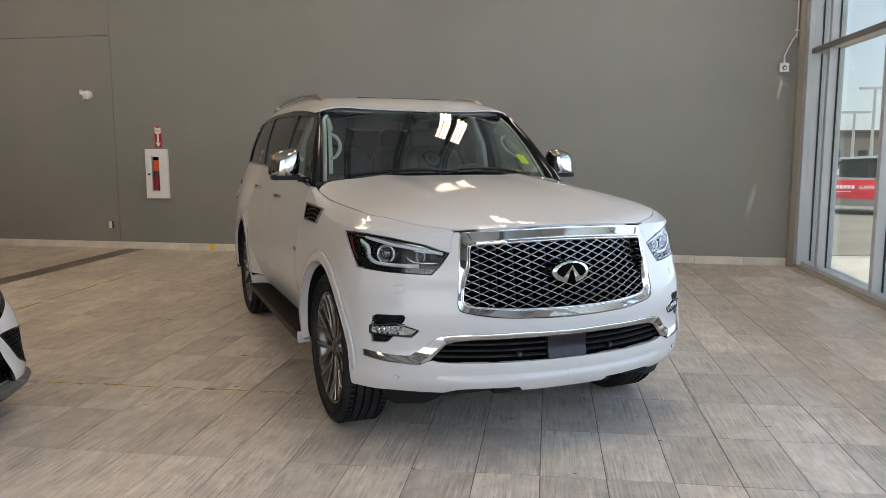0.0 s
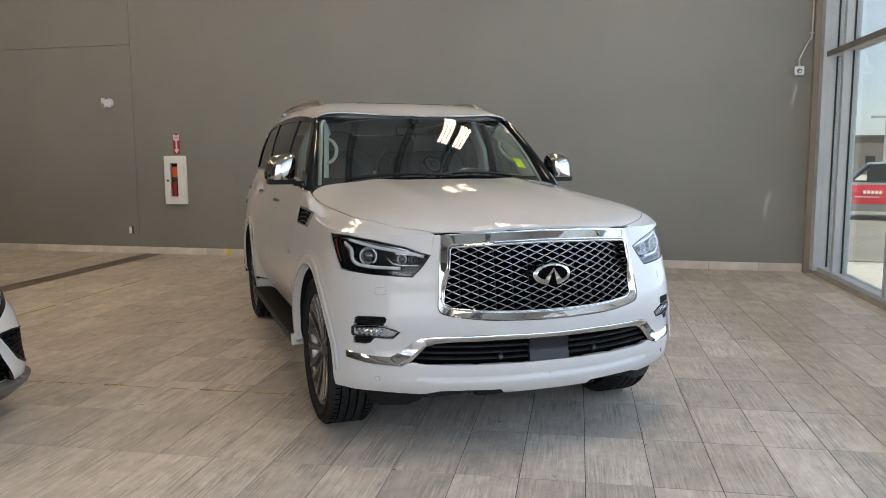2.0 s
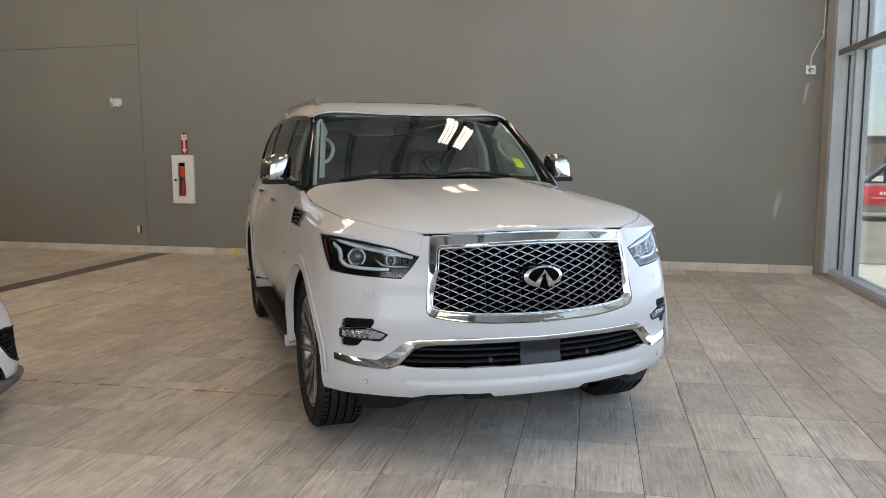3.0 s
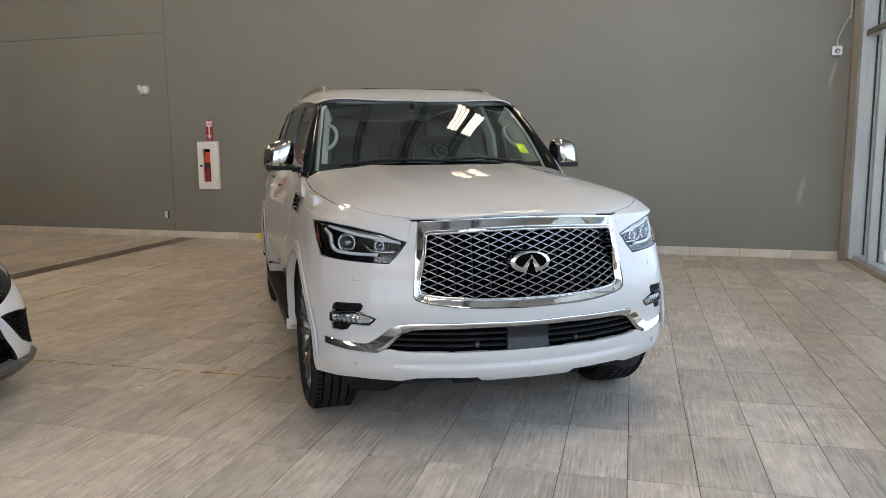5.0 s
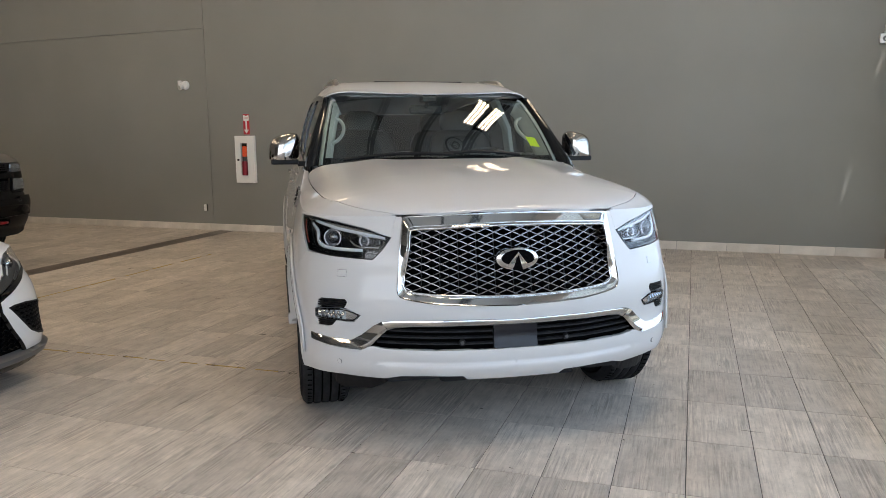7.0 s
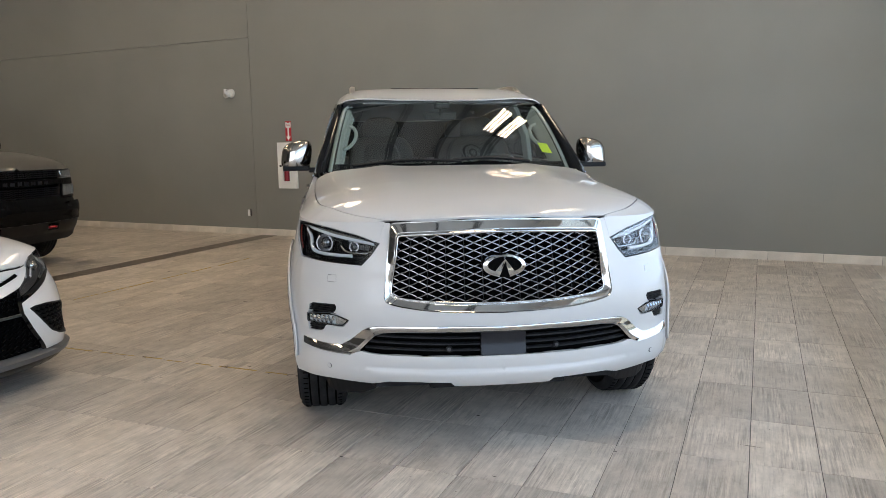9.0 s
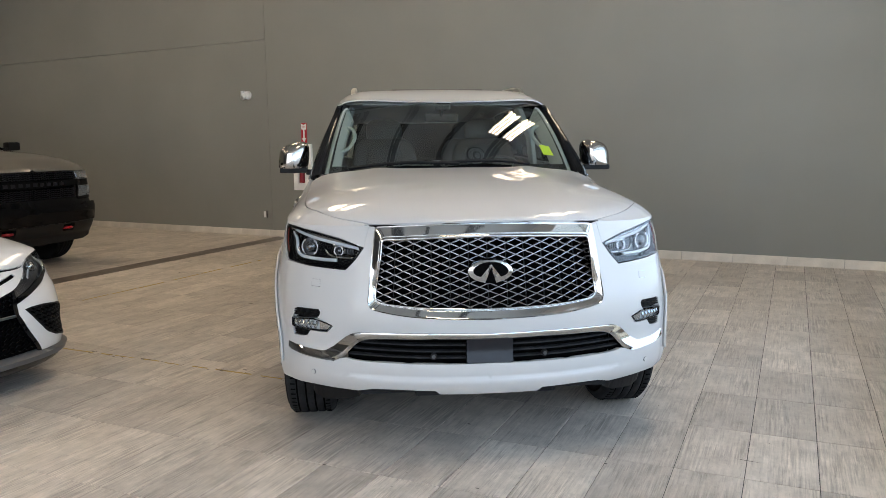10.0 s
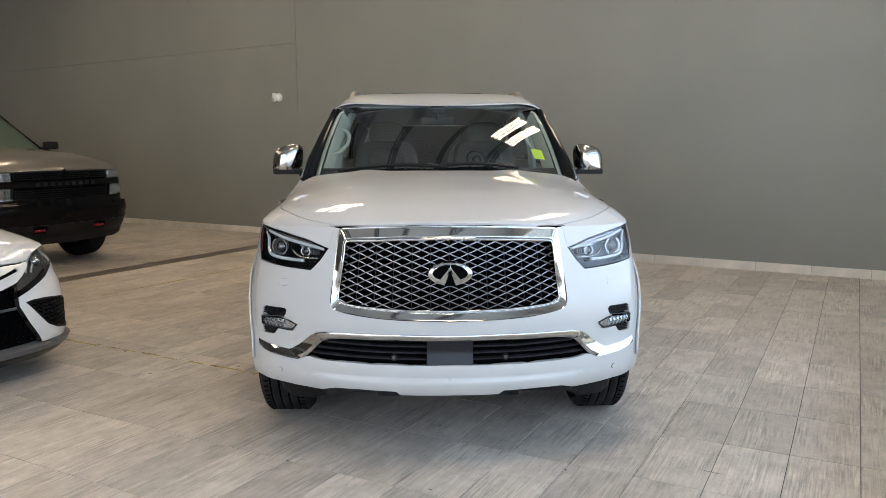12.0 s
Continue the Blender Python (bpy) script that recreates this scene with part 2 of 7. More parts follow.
wall_n = tagged(new("wall_north"), "dark grey painted showroom wall with panel joints", "wall", kind="structure")
wall_n.matrix_world = on_wall(0, 0)
part("panel", boxed(-6.515, 3.2, 0, 0.2, 0, 6.0, 0.002), M["wall"], wall_n)
part("panel", boxed(-17, -6.521, 0, 0.2, 0, 3.194, 0.002), M["wall"], wall_n)
part("panel", boxed(-17, -6.521, 0, 0.2, 3.2, 6.0, 0.002), M["wall"], wall_n)
part("wall_core", boxed(-17, 3.2, 0.2, 0.3, 0, 6.0), M["wall"], wall_n)

for name, box_, label in (("wall_west", (-16.2, -16.0, -7, 11.8, 0, 6.0), "grey painted showroom wall"),
                          ("wall_south_sill", (-16, 3.2, -7.2, -7.0, 0, 0.1), "low white sill wall"),
                          ("wall_south_head", (-16, 3.2, -7.2, -7.0, 4.8, 6.0), "white wall above the glazing"),
                          ("wall_south", (-16, -5.0, -7.2, -7.0, 0.1, 4.8), "grey painted showroom wall"),
                          ("wall_east_head", (3.22, 3.38, -7, 10.3, 4.9, 6.0), "white wall above the glazing")):
    ob = new(name, mesh_of(name, boxed(*box_), M["wall"] if name in ("wall_west", "wall_south") else M["wall_white"]))
    tagged(ob, label, "wall", kind="structure")
# unseen slab added to block the sun, leaving a thin slit
canopy = tagged(new("canopy"), "unseen white slab added outside, slit to pass thin sun streaks", "canopy", kind="structure")
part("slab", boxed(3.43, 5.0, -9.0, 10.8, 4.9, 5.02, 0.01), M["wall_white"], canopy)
# closing pieces added so the slit's sun streak breaks up
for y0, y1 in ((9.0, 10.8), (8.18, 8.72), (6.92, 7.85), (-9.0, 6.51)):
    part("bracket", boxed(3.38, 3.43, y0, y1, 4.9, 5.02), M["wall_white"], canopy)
# unseen slab added to keep direct sun out of the south glazing
sun_block = new("canopy_south", mesh_of("canopy_south", boxed(-16, 3.2, -10.6, -7.2, 4.8, 4.92, 0.01), M["wall_white"]))
tagged(sun_block, "unseen white slab added to keep sun off the south glazing", "canopy", kind="structure")
ob = new("ceiling", mesh_of("ceiling", boxed(-16.4, 3.6, -7.3, 12, 6.0, 6.15), M["ceiling"]))
tagged(ob, "light grey metal deck ceiling", "ceiling", kind="structure")

# floor slab with recessed grout
floor = new("floor", mesh_of("floor", boxed(-16.2, 3.2, -7, 11.8, -0.2, -0.004), M["grout"]))
tagged(floor, "grey-beige wood-look porcelain tile floor", "floor", kind="structure")

TW, TL = 0.3048, 0.594


def tile_mesh(material):
    bm = boxed(-TW / 2 + 0.0018, TW / 2 - 0.0018, -TL / 2 + 0.0016, TL / 2 - 0.0016, -0.008, 0.0)
    top = [e for e in bm.edges if all(v.co.z > -0.001 for v in e.verts)]
    bmesh.ops.bevel(bm, geom=top, offset=0.0012, segments=1, affect="EDGES")
    return mesh_of("tile", bm, material)


def lay_tiles():
    near, dark = tile_mesh(M["tile"]), tile_mesh(M["tile_dark"])
    far = bmesh.new()
    for i in range(-53, 11):
        for j in range(-17, 14):
            x, y = (i + 0.5) * TW, 3.505 + (j + 0.5) * TL
            if y - TL / 2 > WY + WS * (x - WX) - 0.02 or x < -16.1:
                continue
            if i == 10:
                box(far, x - TW / 2 + 0.0018, 3.169, y - TL / 2 + 0.0016, y + TL / 2 - 0.0016, -0.008, 0.0)
                continue
            jy = random.uniform(-0.0006, 0.0006)
            if i == -21 and j >= 0:
                mesh = dark
            elif -11 <= i <= 9 and -2 <= j <= 10:
                mesh = near
            else:
                box(far, x - TW / 2 + 0.0018, x + TW / 2 - 0.0018, y - TL / 2 + 0.0016, y + TL / 2 - 0.0016, -0.008, jy * 0.5)
                continue
            t = new("tile", mesh)
            t.parent, t.location = floor, (x, y, jy * 0.5)
    part("floor_tiles", far, M["tile_far"], floor, "the further wood-look floor tiles")["kind"] = "stuff"


# baseboard of tile pieces along the grey wall
baseboard = tagged(new("baseboard"), "pale grey tile baseboard along the grey wall", "baseboard", kind="structure")
baseboard.matrix_world = on_wall(0, 0)
bb = mesh_of("baseboard_tile", boxed(0.002, 0.607, -0.011, 0, 0.0, 0.105, 0.0015), M["base_tile"])
for k in range(-27, 5):
    t = new("baseboard_tile", bb)
    t.parent, t.location = baseboard, (k * 0.6096 + 0.12, 0, random.uniform(-0.0008, 0.0008))

# glazed east front
window = tagged(new("window_1"), "tall aluminium-framed shopfront glazing facing the lot", "window", kind="structure")
GX = 3.20


def mull(y0, y1, z0=0.0, z1=4.9, depth=0.16, name="mullion"):
    part(name, boxed(GX, GX + depth, y0, y1, z0, z1, 0.003), M["alu"], window)


part("jamb", boxed(3.07, 3.42, 10.30, 10.62, 0, 6.0, 0.004), M["trim"], window, "beige painted wall return")
for k, (y0, y1) in enumerate(((10.16, 10.30), (9.60, 9.68), (8.02, 8.10), (6.50, 6.58), (4.98, 5.06), (3.46, 3.54), (1.94, 2.02), (0.42, 0.5), (-1.1, -1.02), (-2.62, -2.54), (-4.14, -4.06), (-5.66, -5.58))):
    mull(y0, y1)
    if k == 0:
        part("frame_face", boxed(GX - 0.065, GX, y0, y1, 0.05, 4.9, 0.003), M["alu"], window)
    if k:
        part("mullion_cap", boxed(GX - 0.006, GX, y0, y1, 0.10, 2.652, 0.001), M["alu"], window)
part("sill_rail", boxed(GX - 0.03, GX + 0.17, -7.0, 10.30, 0.0, 0.05, 0.003), M["sill"], window)
part("sill", boxed(GX - 0.012, GX + 0.17, -7.0, 10.16, 0.05, 0.10, 0.003), M["alu"], window)
part("transom", boxed(GX, GX + 0.17, -7.0, 10.30, 2.655, 2.73, 0.003), M["sill"], window)
part("transom_face", boxed(GX - 0.03, GX - 0.001, -7.0, 10.16, 2.655, 2.715, 0.003), M["alu_dark"], window, "dark grey transom cover")
ys = [10.16, 9.68, 9.60, 8.10, 8.02, 6.58, 6.5, 5.06, 4.98, 3.54, 3.46, 2.02, 1.94, 0.5, 0.42, -1.02, -1.1, -2.54, -2.62, -4.06, -4.14, -5.58]
for a, b in zip(ys[::2], ys[1::2]):
    for z0, z1 in ((0.10, 2.655), (2.73, 4.9)):
        p = part("pane", boxed(GX + 0.10, GX + 0.112, b, a, z0, z1), M["pane"], window)
        p.visible_shadow = False
        part("gasket", boxed(GX + 0.085, GX + 0.10, a - 0.014, a, z0, z1), M["gasket"], window)

# glazed south front, behind the walk
window2 = tagged(new("window_2"), "wide aluminium-framed showroom glazing", "window", kind="structure")
for k in range(4):
    x = -4.9 + k * 2.2
    part("mullion", boxed(x, x + 0.08, -7.15, -7.0, 0.1, 4.8, 0.003), M["alu"], window2)
part("transom", boxed(-5.0, 3.2, -7.15, -7.0, 2.64, 2.73, 0.003), M["alu_dark"], window2)

# outside
ground = new("ground", mesh_of("ground", boxed(-400, 400, -400, 400, -0.5, -0.21), M["concrete"]))
tagged(ground, "sunlit pale concrete lot", "ground", kind="structure")


# ---- surfaces of the big white car (x forward from the badge, y to its left, z up) ----
def spline(pts, x):
    """Smooth monotone-ish curve through (x, y) pairs."""
    n = len(pts)
    if x <= pts[0][0]:
        return pts[0][1]
    if x >= pts[-1][0]:
        return pts[-1][1]
    i = 0
    while x > pts[i + 1][0]:
        i += 1
    (x0, y0), (x1, y1) = pts[i], pts[i + 1]
    h, d = x1 - x0, (y1 - y0) / (x1 - x0)

    def slope(k):
        if k <= 0 or k >= n - 1:
            return None
        a = (pts[k][1] - pts[k - 1][1]) / (pts[k][0] - pts[k - 1][0])
        b = (pts[k + 1][1] - pts[k][1]) / (pts[k + 1][0] - pts[k][0])
        ha, hb = pts[k][0] - pts[k - 1][0], pts[k + 1][0] - pts[k][0]
        return (a * hb + b * ha) / (ha + hb)

    m0, m1 = slope(i), slope(i + 1)
    m0 = d if m0 is None else m0
    m1 = d if m1 is None else m1
    t = (x - x0) / h
    return (y0 * (2 * t ** 3 - 3 * t * t + 1) + h * m0 * (t ** 3 - 2 * t * t + t)
            + y1 * (3 * t * t - 2 * t ** 3) + h * m1 * (t ** 3 - t * t))


def curve(pts, n=8):
    """Densify a line of 2D points into a smooth open curve (Catmull-Rom)."""
    out = []
    for i in range(len(pts) - 1):
        p0, p1, p2, p3 = pts[max(i - 1, 0)], pts[i], pts[i + 1], pts[min(i + 2, len(pts) - 1)]
        for k in range(n):
            t = k / n
            out.append(tuple(0.5 * (2 * b + (c - a) * t + (2 * a - 5 * b + 4 * c - d) * t * t + (3 * b - a - 3 * c + d) * t ** 3)
                             for a, b, c, d in zip(p0, p1, p2, p3)))
    out.append(tuple(pts[-1]))
    return out


class Shell:
    """A body side that runs round the car's plan from the front centre to the rear centre; s is the way along the plan."""

    def __init__(self, plan, front, side, rear, flares=(), corner=0.0, tuck=None, step=None):
        self.line = curve(plan, 24)
        self.s = [0.0]
        for p, q in zip(self.line, self.line[1:]):
            self.s.append(self.s[-1] + math.hypot(q[0] - p[0], q[1] - p[1]))
        self.front, self.side, self.rear, self.flares, self.corner, self.tuck, self.step = front, side, rear, flares, corner, tuck, step
        self.end = self.s[-1]

    def at(self, s):
        lo, hi = 0, len(self.s) - 1
        s = min(max(s, 0.0), self.end)
        while hi - lo > 1:
            mid = (lo + hi) // 2
            if self.s[mid] <= s:
                lo = mid
            else:
                hi = mid
        t = (s - self.s[lo]) / max(self.s[hi] - self.s[lo], 1e-9)
        p, q = self.line[lo], self.line[hi]
        a, b = self.line[max(lo - 1, 0)], self.line[min(hi + 1, len(self.line) - 1)]
        tx = (q[0] - a[0]) * (1 - t) + (b[0] - p[0]) * t
        ty = (q[1] - a[1]) * (1 - t) + (b[1] - p[1]) * t
        if lo == 0:
            ty, tx = max(ty, 1e-6), tx * min(1.0, s / 0.03)
        k = math.hypot(tx, ty)
        return p[0] + (q[0] - p[0]) * t, p[1] + (q[1] - p[1]) * t, -ty / k, tx / k   # place and inward normal

    def s_at_x(self, x):
        """s on the long side at x."""
        best = min(range(len(self.line)), key=lambda i: abs(self.line[i][0] - x) - (10 if self.line[i][1] > 0.8 else 0))
        i = best if self.line[best][0] < x else min(best + 1, len(self.line) - 1)
        p, q = self.line[i - 1], self.line[i]
        t = (x - p[0]) / (q[0] - p[0])
        return self.s[i - 1] + t * (self.s[i] - self.s[i - 1])

    def s_at_y(self, y):
        """s on the front at y."""
        for i in range(len(self.line) - 1):
            if self.line[i + 1][1] >= y:
                t = (y - self.line[i][1]) / max(self.line[i + 1][1] - self.line[i][1], 1e-9)
                return self.s[i] + t * (self.s[i + 1] - self.s[i])
        return self.s[-1] / 2

    def inset(self, s, z, nx, ny, x):
        f = max(0.0, -nx) ** 1.5
        r = max(0.0, nx) ** 1.5
        d = f * spline(self.front, z) + r * spline(self.rear, z) + max(0.0, 1 - f - r) * spline(self.side, z)
        d += self.corner * 4 * f * (1 - f) * max(0.0, min(1.0, (z - 0.6) / 0.3))
        if self.step:
            z0, z1, z2, deep, far = self.step
            d += deep * f * max(0.0, min(1.0, (far - s) / 0.22)) * (max(0.0, min((z - z0) / (z1 - z0), (z2 - z) / (z2 - z1))))
        if self.tuck and self.tuck[0] > x > self.tuck[1] and z < self.tuck[2]:
            w = min(1.0, (self.tuck[0] - x) / 0.15, (x - self.tuck[1]) / 0.15)
            d += self.tuck[3] * w * ((self.tuck[2] - z) / self.tuck[2] * 2.2) ** 1.5
        if abs(ny) > 0.5:
            for fx, fz, r0, r1, amount in self.flares:
                q = math.hypot(x - fx, z - fz)
                if q < r1:
                    t = min(1.0, max(0.0, (r1 - q) / (r1 - r0)))
                    d -= amount * t * t * (3 - 2 * t) * min(1.0, (abs(ny) - 0.5) / 0.3)
        return d

    def __call__(self, s, z):
        x, y, nx, ny = self.at(s)
        d = self.inset(s, z, nx, ny, x)
        return x + nx * d, max(0.0, y + ny * d), z


SUV_PLAN = [(0.008, 0.0), (0.003, 0.15), (-0.018, 0.32), (-0.052, 0.45), (-0.09, 0.56), (-0.14, 0.672), (-0.205, 0.79), (-0.295, 0.905), (-0.40, 0.975),
            (-0.58, 1.018), (-0.95, 1.03), (-1.5, 1.03), (-2.5, 1.03), (-3.9, 1.03), (-4.55, 1.01), (-4.9, 0.965), (-5.12, 0.87), (-5.22, 0.70), (-5.27, 0.40), (-5.28, 0.0)]
SUV = Shell(SUV_PLAN,
            [(0.30, 0.085), (0.345, 0.035), (0.38, 0.012), (0.43, 0.0), (0.49, 0.002), (0.56, 0.018), (0.62, 0.010), (0.68, 0.0), (0.78, 0.004), (0.90, 0.032), (1.0, 0.058), (1.11, 0.088), (1.2, 0.12)],
            [(0.30, 0.035), (0.38, 0.012), (0.5, 0.004), (0.7, 0.0), (0.82, 0.006), (0.95, 0.024), (1.05, 0.042), (1.12, 0.060), (1.22, 0.095), (1.3, 0.125), (1.4, 0.165)],
            [(0.30, 0.05), (0.45, 0.0), (0.7, 0.0), (0.78, 0.03), (1.2, 0.06), (1.4, 0.12)],
            flares=((-0.91, 0.43, 0.44, 0.56, 0.022), (-3.985, 0.43, 0.44, 0.56, 0.02)), corner=0.018, tuck=(-1.42, -3.5, 0.74, 0.10), step=(0.420, 0.428, 0.485, 0.009, 0.78))


SUV_TOP = [(0.0, 1.140), (0.25, 1.135), (0.59, 1.123), (0.75, 1.118), (0.92, 1.115), (1.1, 1.118), (1.33, 1.124), (1.6, 1.136), (1.9, 1.17), (2.2, 1.245), (2.32, 1.28), (3.7, 1.355), (4.6, 1.378), (5.4, 1.38), (7.0, 1.38)]
SUV_EDGE = []
for _k in range(0, 260):
    _x, _y, _z = SUV(_k * 0.01, spline(SUV_TOP, _k * 0.01))
    SUV_EDGE.append((-_x, _y, _z))
HOOD_C = [(-2.2, 1.40), (-1.75, 1.372), (-1.4, 1.349), (-1.0, 1.320), (-0.7, 1.288), (-0.45, 1.250), (-0.3, 1.216), (-0.18, 1.178), (-0.08, 1.144), (0.0, 1.115)]


def edge_at(x):
    """Where the wings turn over into the bonnet: y and z at x."""
    e = SUV_EDGE
    for p, q in zip(e, e[1:]):
        if q[0] >= -x:
            t = min(1.0, max(0.0, (-x - p[0]) / max(q[0] - p[0], 1e-9)))
            return p[1] + t * (q[1] - p[1]), p[2] + t * (q[2] - p[2])
    return e[-1][1], e[-1][2]


def suv_top(x, y):
    """Height of bonnet and wings."""
    c = spline(HOOD_C, x)
    ye, e = edge_at(x)
    q = min(abs(y) / max(ye, 0.02), 1.0)
    g = 0.25 * q * q + 0.43 * q ** 4 + 0.32 * q ** 14
    dome = 0.010 * math.exp(-((abs(y) - 0.47) / 0.09) ** 2) * min(1.0, max(0.0, (-0.3 - x) / 0.4))
    return c - (c - e) * g + dome


# ---- skins: pieces of a curved surface, cut to an outline ----
from mathutils.geometry import delaunay_2d_cdt


def dense(poly, step, closed=True):
    out = []
    pts = list(poly) + ([poly[0]] if closed else [])
    for p, q in zip(pts, pts[1:]):
        n = max(1, int(math.hypot(q[0] - p[0], q[1] - p[1]) / step + 0.5))
        out += [(p[0] + (q[0] - p[0]) * k / n, p[1] + (q[1] - p[1]) * k / n) for k in range(n)]
    if not closed:
        out.append(tuple(pts[-1]))
    return out


def inside(px, py, poly):
    hit = np.zeros(len(px), bool)
    for (x0, y0), (x1, y1) in zip(poly, poly[1:] + poly[:1]):
        if y0 != y1:
            c = ((y0 > py) != (y1 > py)) & (px < (x1 - x0) * (py - y0) / (y1 - y0) + x0)
            hit ^= c
    return hit


def skin(bm, surface, outline, cell=0.03, holes=(), sg=1, off=0.0, ref=(-2.6, 0, 0.7), lip=0.0, edge_step=None, creases=()):
    """Fills an outline (and its holes) given in the surface's own two coordinates, and lays it on the surface."""
    loops = [dense(o, edge_step or cell * 0.7) for o in (outline, *holes)]
    pts, edges = [], []
    for lo in loops:
        n0 = len(pts)
        pts += lo
        edges += [(n0 + k, n0 + (k + 1) % len(lo)) for k in range(len(lo))]
    for lo in creases:
        n0 = len(pts)
        lo = dense(lo, cell * 0.7, False)
        pts += lo
        edges += [(n0 + k, n0 + k + 1) for k in range(len(lo) - 1)]
    b = np.array(pts)
    gx, gy = np.meshgrid(np.arange(b[:, 0].min() + cell / 2, b[:, 0].max(), cell), np.arange(b[:, 1].min() + cell / 2, b[:, 1].max(), cell))
    gx, gy = gx.ravel(), gy.ravel()
    ok = inside(gx, gy, loops[0])
    for h in loops[1:]:
        ok &= ~inside(gx, gy, h)
    gx, gy = gx[ok], gy[ok]
    if len(gx):
        d = np.min((gx[:, None] - b[:, 0]) ** 2 + (gy[:, None] - b[:, 1]) ** 2, axis=1)
        keep = d > (0.55 * cell) ** 2
        pts += list(zip(gx[keep].tolist(), gy[keep].tolist()))
    vs, _, fs, *_ = delaunay_2d_cdt([Vector(p) for p in pts], edges, [], 0, 1e-6)
    tri = [f for f in fs if len(f) == 3]
    c = np.array([[sum(vs[i][k] for i in f) / 3 for k in (0, 1)] for f in tri])
    ok = inside(c[:, 0], c[:, 1], loops[0])
    for h in loops[1:]:
        ok &= ~inside(c[:, 0], c[:, 1], h)
    made = {}
    e = 0.006
    lay = bm.verts.layers.float_vector.get("true_normal") or bm.verts.layers.float_vector.new("true_normal")
    flag = bm.faces.layers.int.get("on_surface") or bm.faces.layers.int.new("on_surface")

    def place(i):
        if i not in made:
            u, v = vs[i]
            p = Vector(surface(u, v))
            n = (Vector(surface(u + e, v)) - Vector(surface(u - e, v))).cross(Vector(surface(u, v + e)) - Vector(surface(u, v - e)))
            n.normalize()
            if off:
                if n.dot(p - Vector(ref)) < 0:
                    n = -n
                p = p + n * off
            made[i] = bm.verts.new((p.x, p.y * sg, p.z))
            made[i][lay] = (n.x, n.y * sg, n.z)
        return made[i]

    faces = [bm.faces.new([place(i) for i in f]) for f, k in zip(tri, ok) if k]
    for f in faces:
        f[flag] = 1
    r = Vector((ref[0], ref[1] * sg, ref[2]))
    tot = 0.0
    for f in faces:
        f.normal_update()
        tot += f.normal.dot(f.calc_center_median() - r) * f.calc_area()
    if tot < 0:
        bmesh.ops.reverse_faces(bm, faces=faces)
    if lip:
        flange(bm, faces, lip)
    return faces


def flange(bm, faces, depth):
    """Turns the open edges of a skin inwards, so that the panel has a thickness."""
    mine = set(faces)
    for f in faces:
        f.normal_update()
    rim = [e for e in {e for f in faces for e in f.edges} if len(e.link_faces) == 1 and e.link_faces[0] in mine]
    nor = {}
    for e in rim:
        e.smooth = False
        for v in e.verts:
            if v not in nor:
                n = Vector((0, 0, 0))
                for f in v.link_faces:
                    n += f.normal
                nor[v] = n.normalized()
    copy = {v: bm.verts.new(v.co - n * depth) for v, n in nor.items()}
    for e in rim:
        f = e.link_faces[0]
        a, b = e.verts
        for lo in f.loops:
            if lo.edge == e:
                a, b = lo.vert, lo.link_loop_next.vert
        bm.faces.new((b, a, copy[a], copy[b]))


def both(make):
    """Runs make(bm, sg) for the two sides into one mesh, joined along the middle."""
    bm = bmesh.new()
    for sg in (1, -1):
        make(bm, sg)
    bmesh.ops.remove_doubles(bm, verts=[v for v in bm.verts if abs(v.co.y) < 0.002], dist=0.003)
    return bm


def one(make, sg):
    bm = bmesh.new()
    make(bm, sg)
    return bm


def sweep(bm, pts, width, height, out, taper=False):
    """A bar of rectangular section with rounded edges along 3D points; out: the side that is up, at each point or for all."""
    rings = []
    n = len(pts)
    for i, p in enumerate(pts):
        p = Vector(p)
        d = (Vector(pts[min(i + 1, n - 1)]) - Vector(pts[max(i - 1, 0)])).normalized()
        o = Vector(out[i] if isinstance(out, list) else out)
        o = (o - d * o.dot(d)).normalized()
        a = d.cross(o)
        k = (0.35 + 0.65 * math.sin(math.pi * (i + 0.3) / (n - 0.4))) if taper else 1.0
        w, h = width / 2 * k, height
        rings.append([bm.verts.new(p + a * x * w + o * y * h) for x, y in ((-1, 0), (-1, 0.7), (-0.7, 1), (0.7, 1), (1, 0.7), (1, 0))])
    for u, v in zip(rings, rings[1:]):
        for k in range(6):
            bm.faces.new((u[k], u[(k + 1) % 6], v[(k + 1) % 6], v[k]))
    bm.faces.new(rings[0])
    bm.faces.new(rings[-1][::-1])
    bmesh.ops.recalc_face_normals(bm, faces=bm.faces[:])
    return bm


def revolve(bm, profile, seg=64, closed=True):
    """Turns a profile of (radius, y) about the y axis."""
    rings = [[bm.verts.new((r * math.cos(a * math.tau / seg), y, r * math.sin(a * math.tau / seg))) for a in range(seg)] for r, y in profile]
    pairs = list(zip(rings, rings[1:])) + ([(rings[-1], rings[0])] if closed else [])
    for u, v in pairs:
        for k in range(seg):
            bm.faces.new((u[k], u[(k + 1) % seg], v[(k + 1) % seg], v[k]))
    bmesh.ops.recalc_face_normals(bm, faces=bm.faces[:])
    return bm


def resample(line, n):
    d = [0.0]
    for p, q in zip(line, line[1:]):
        d.append(d[-1] + math.hypot(q[0] - p[0], q[1] - p[1]))
    out = []
    for k in range(n + 1):
        t = d[-1] * k / n
        i = max(j for j in range(len(d) - 1) if d[j] <= t + 1e-9)
        f = (t - d[i]) / max(d[i + 1] - d[i], 1e-9)
        out.append((line[i][0] + (line[i + 1][0] - line[i][0]) * f, line[i][1] + (line[i + 1][1] - line[i][1]) * f))
    return out


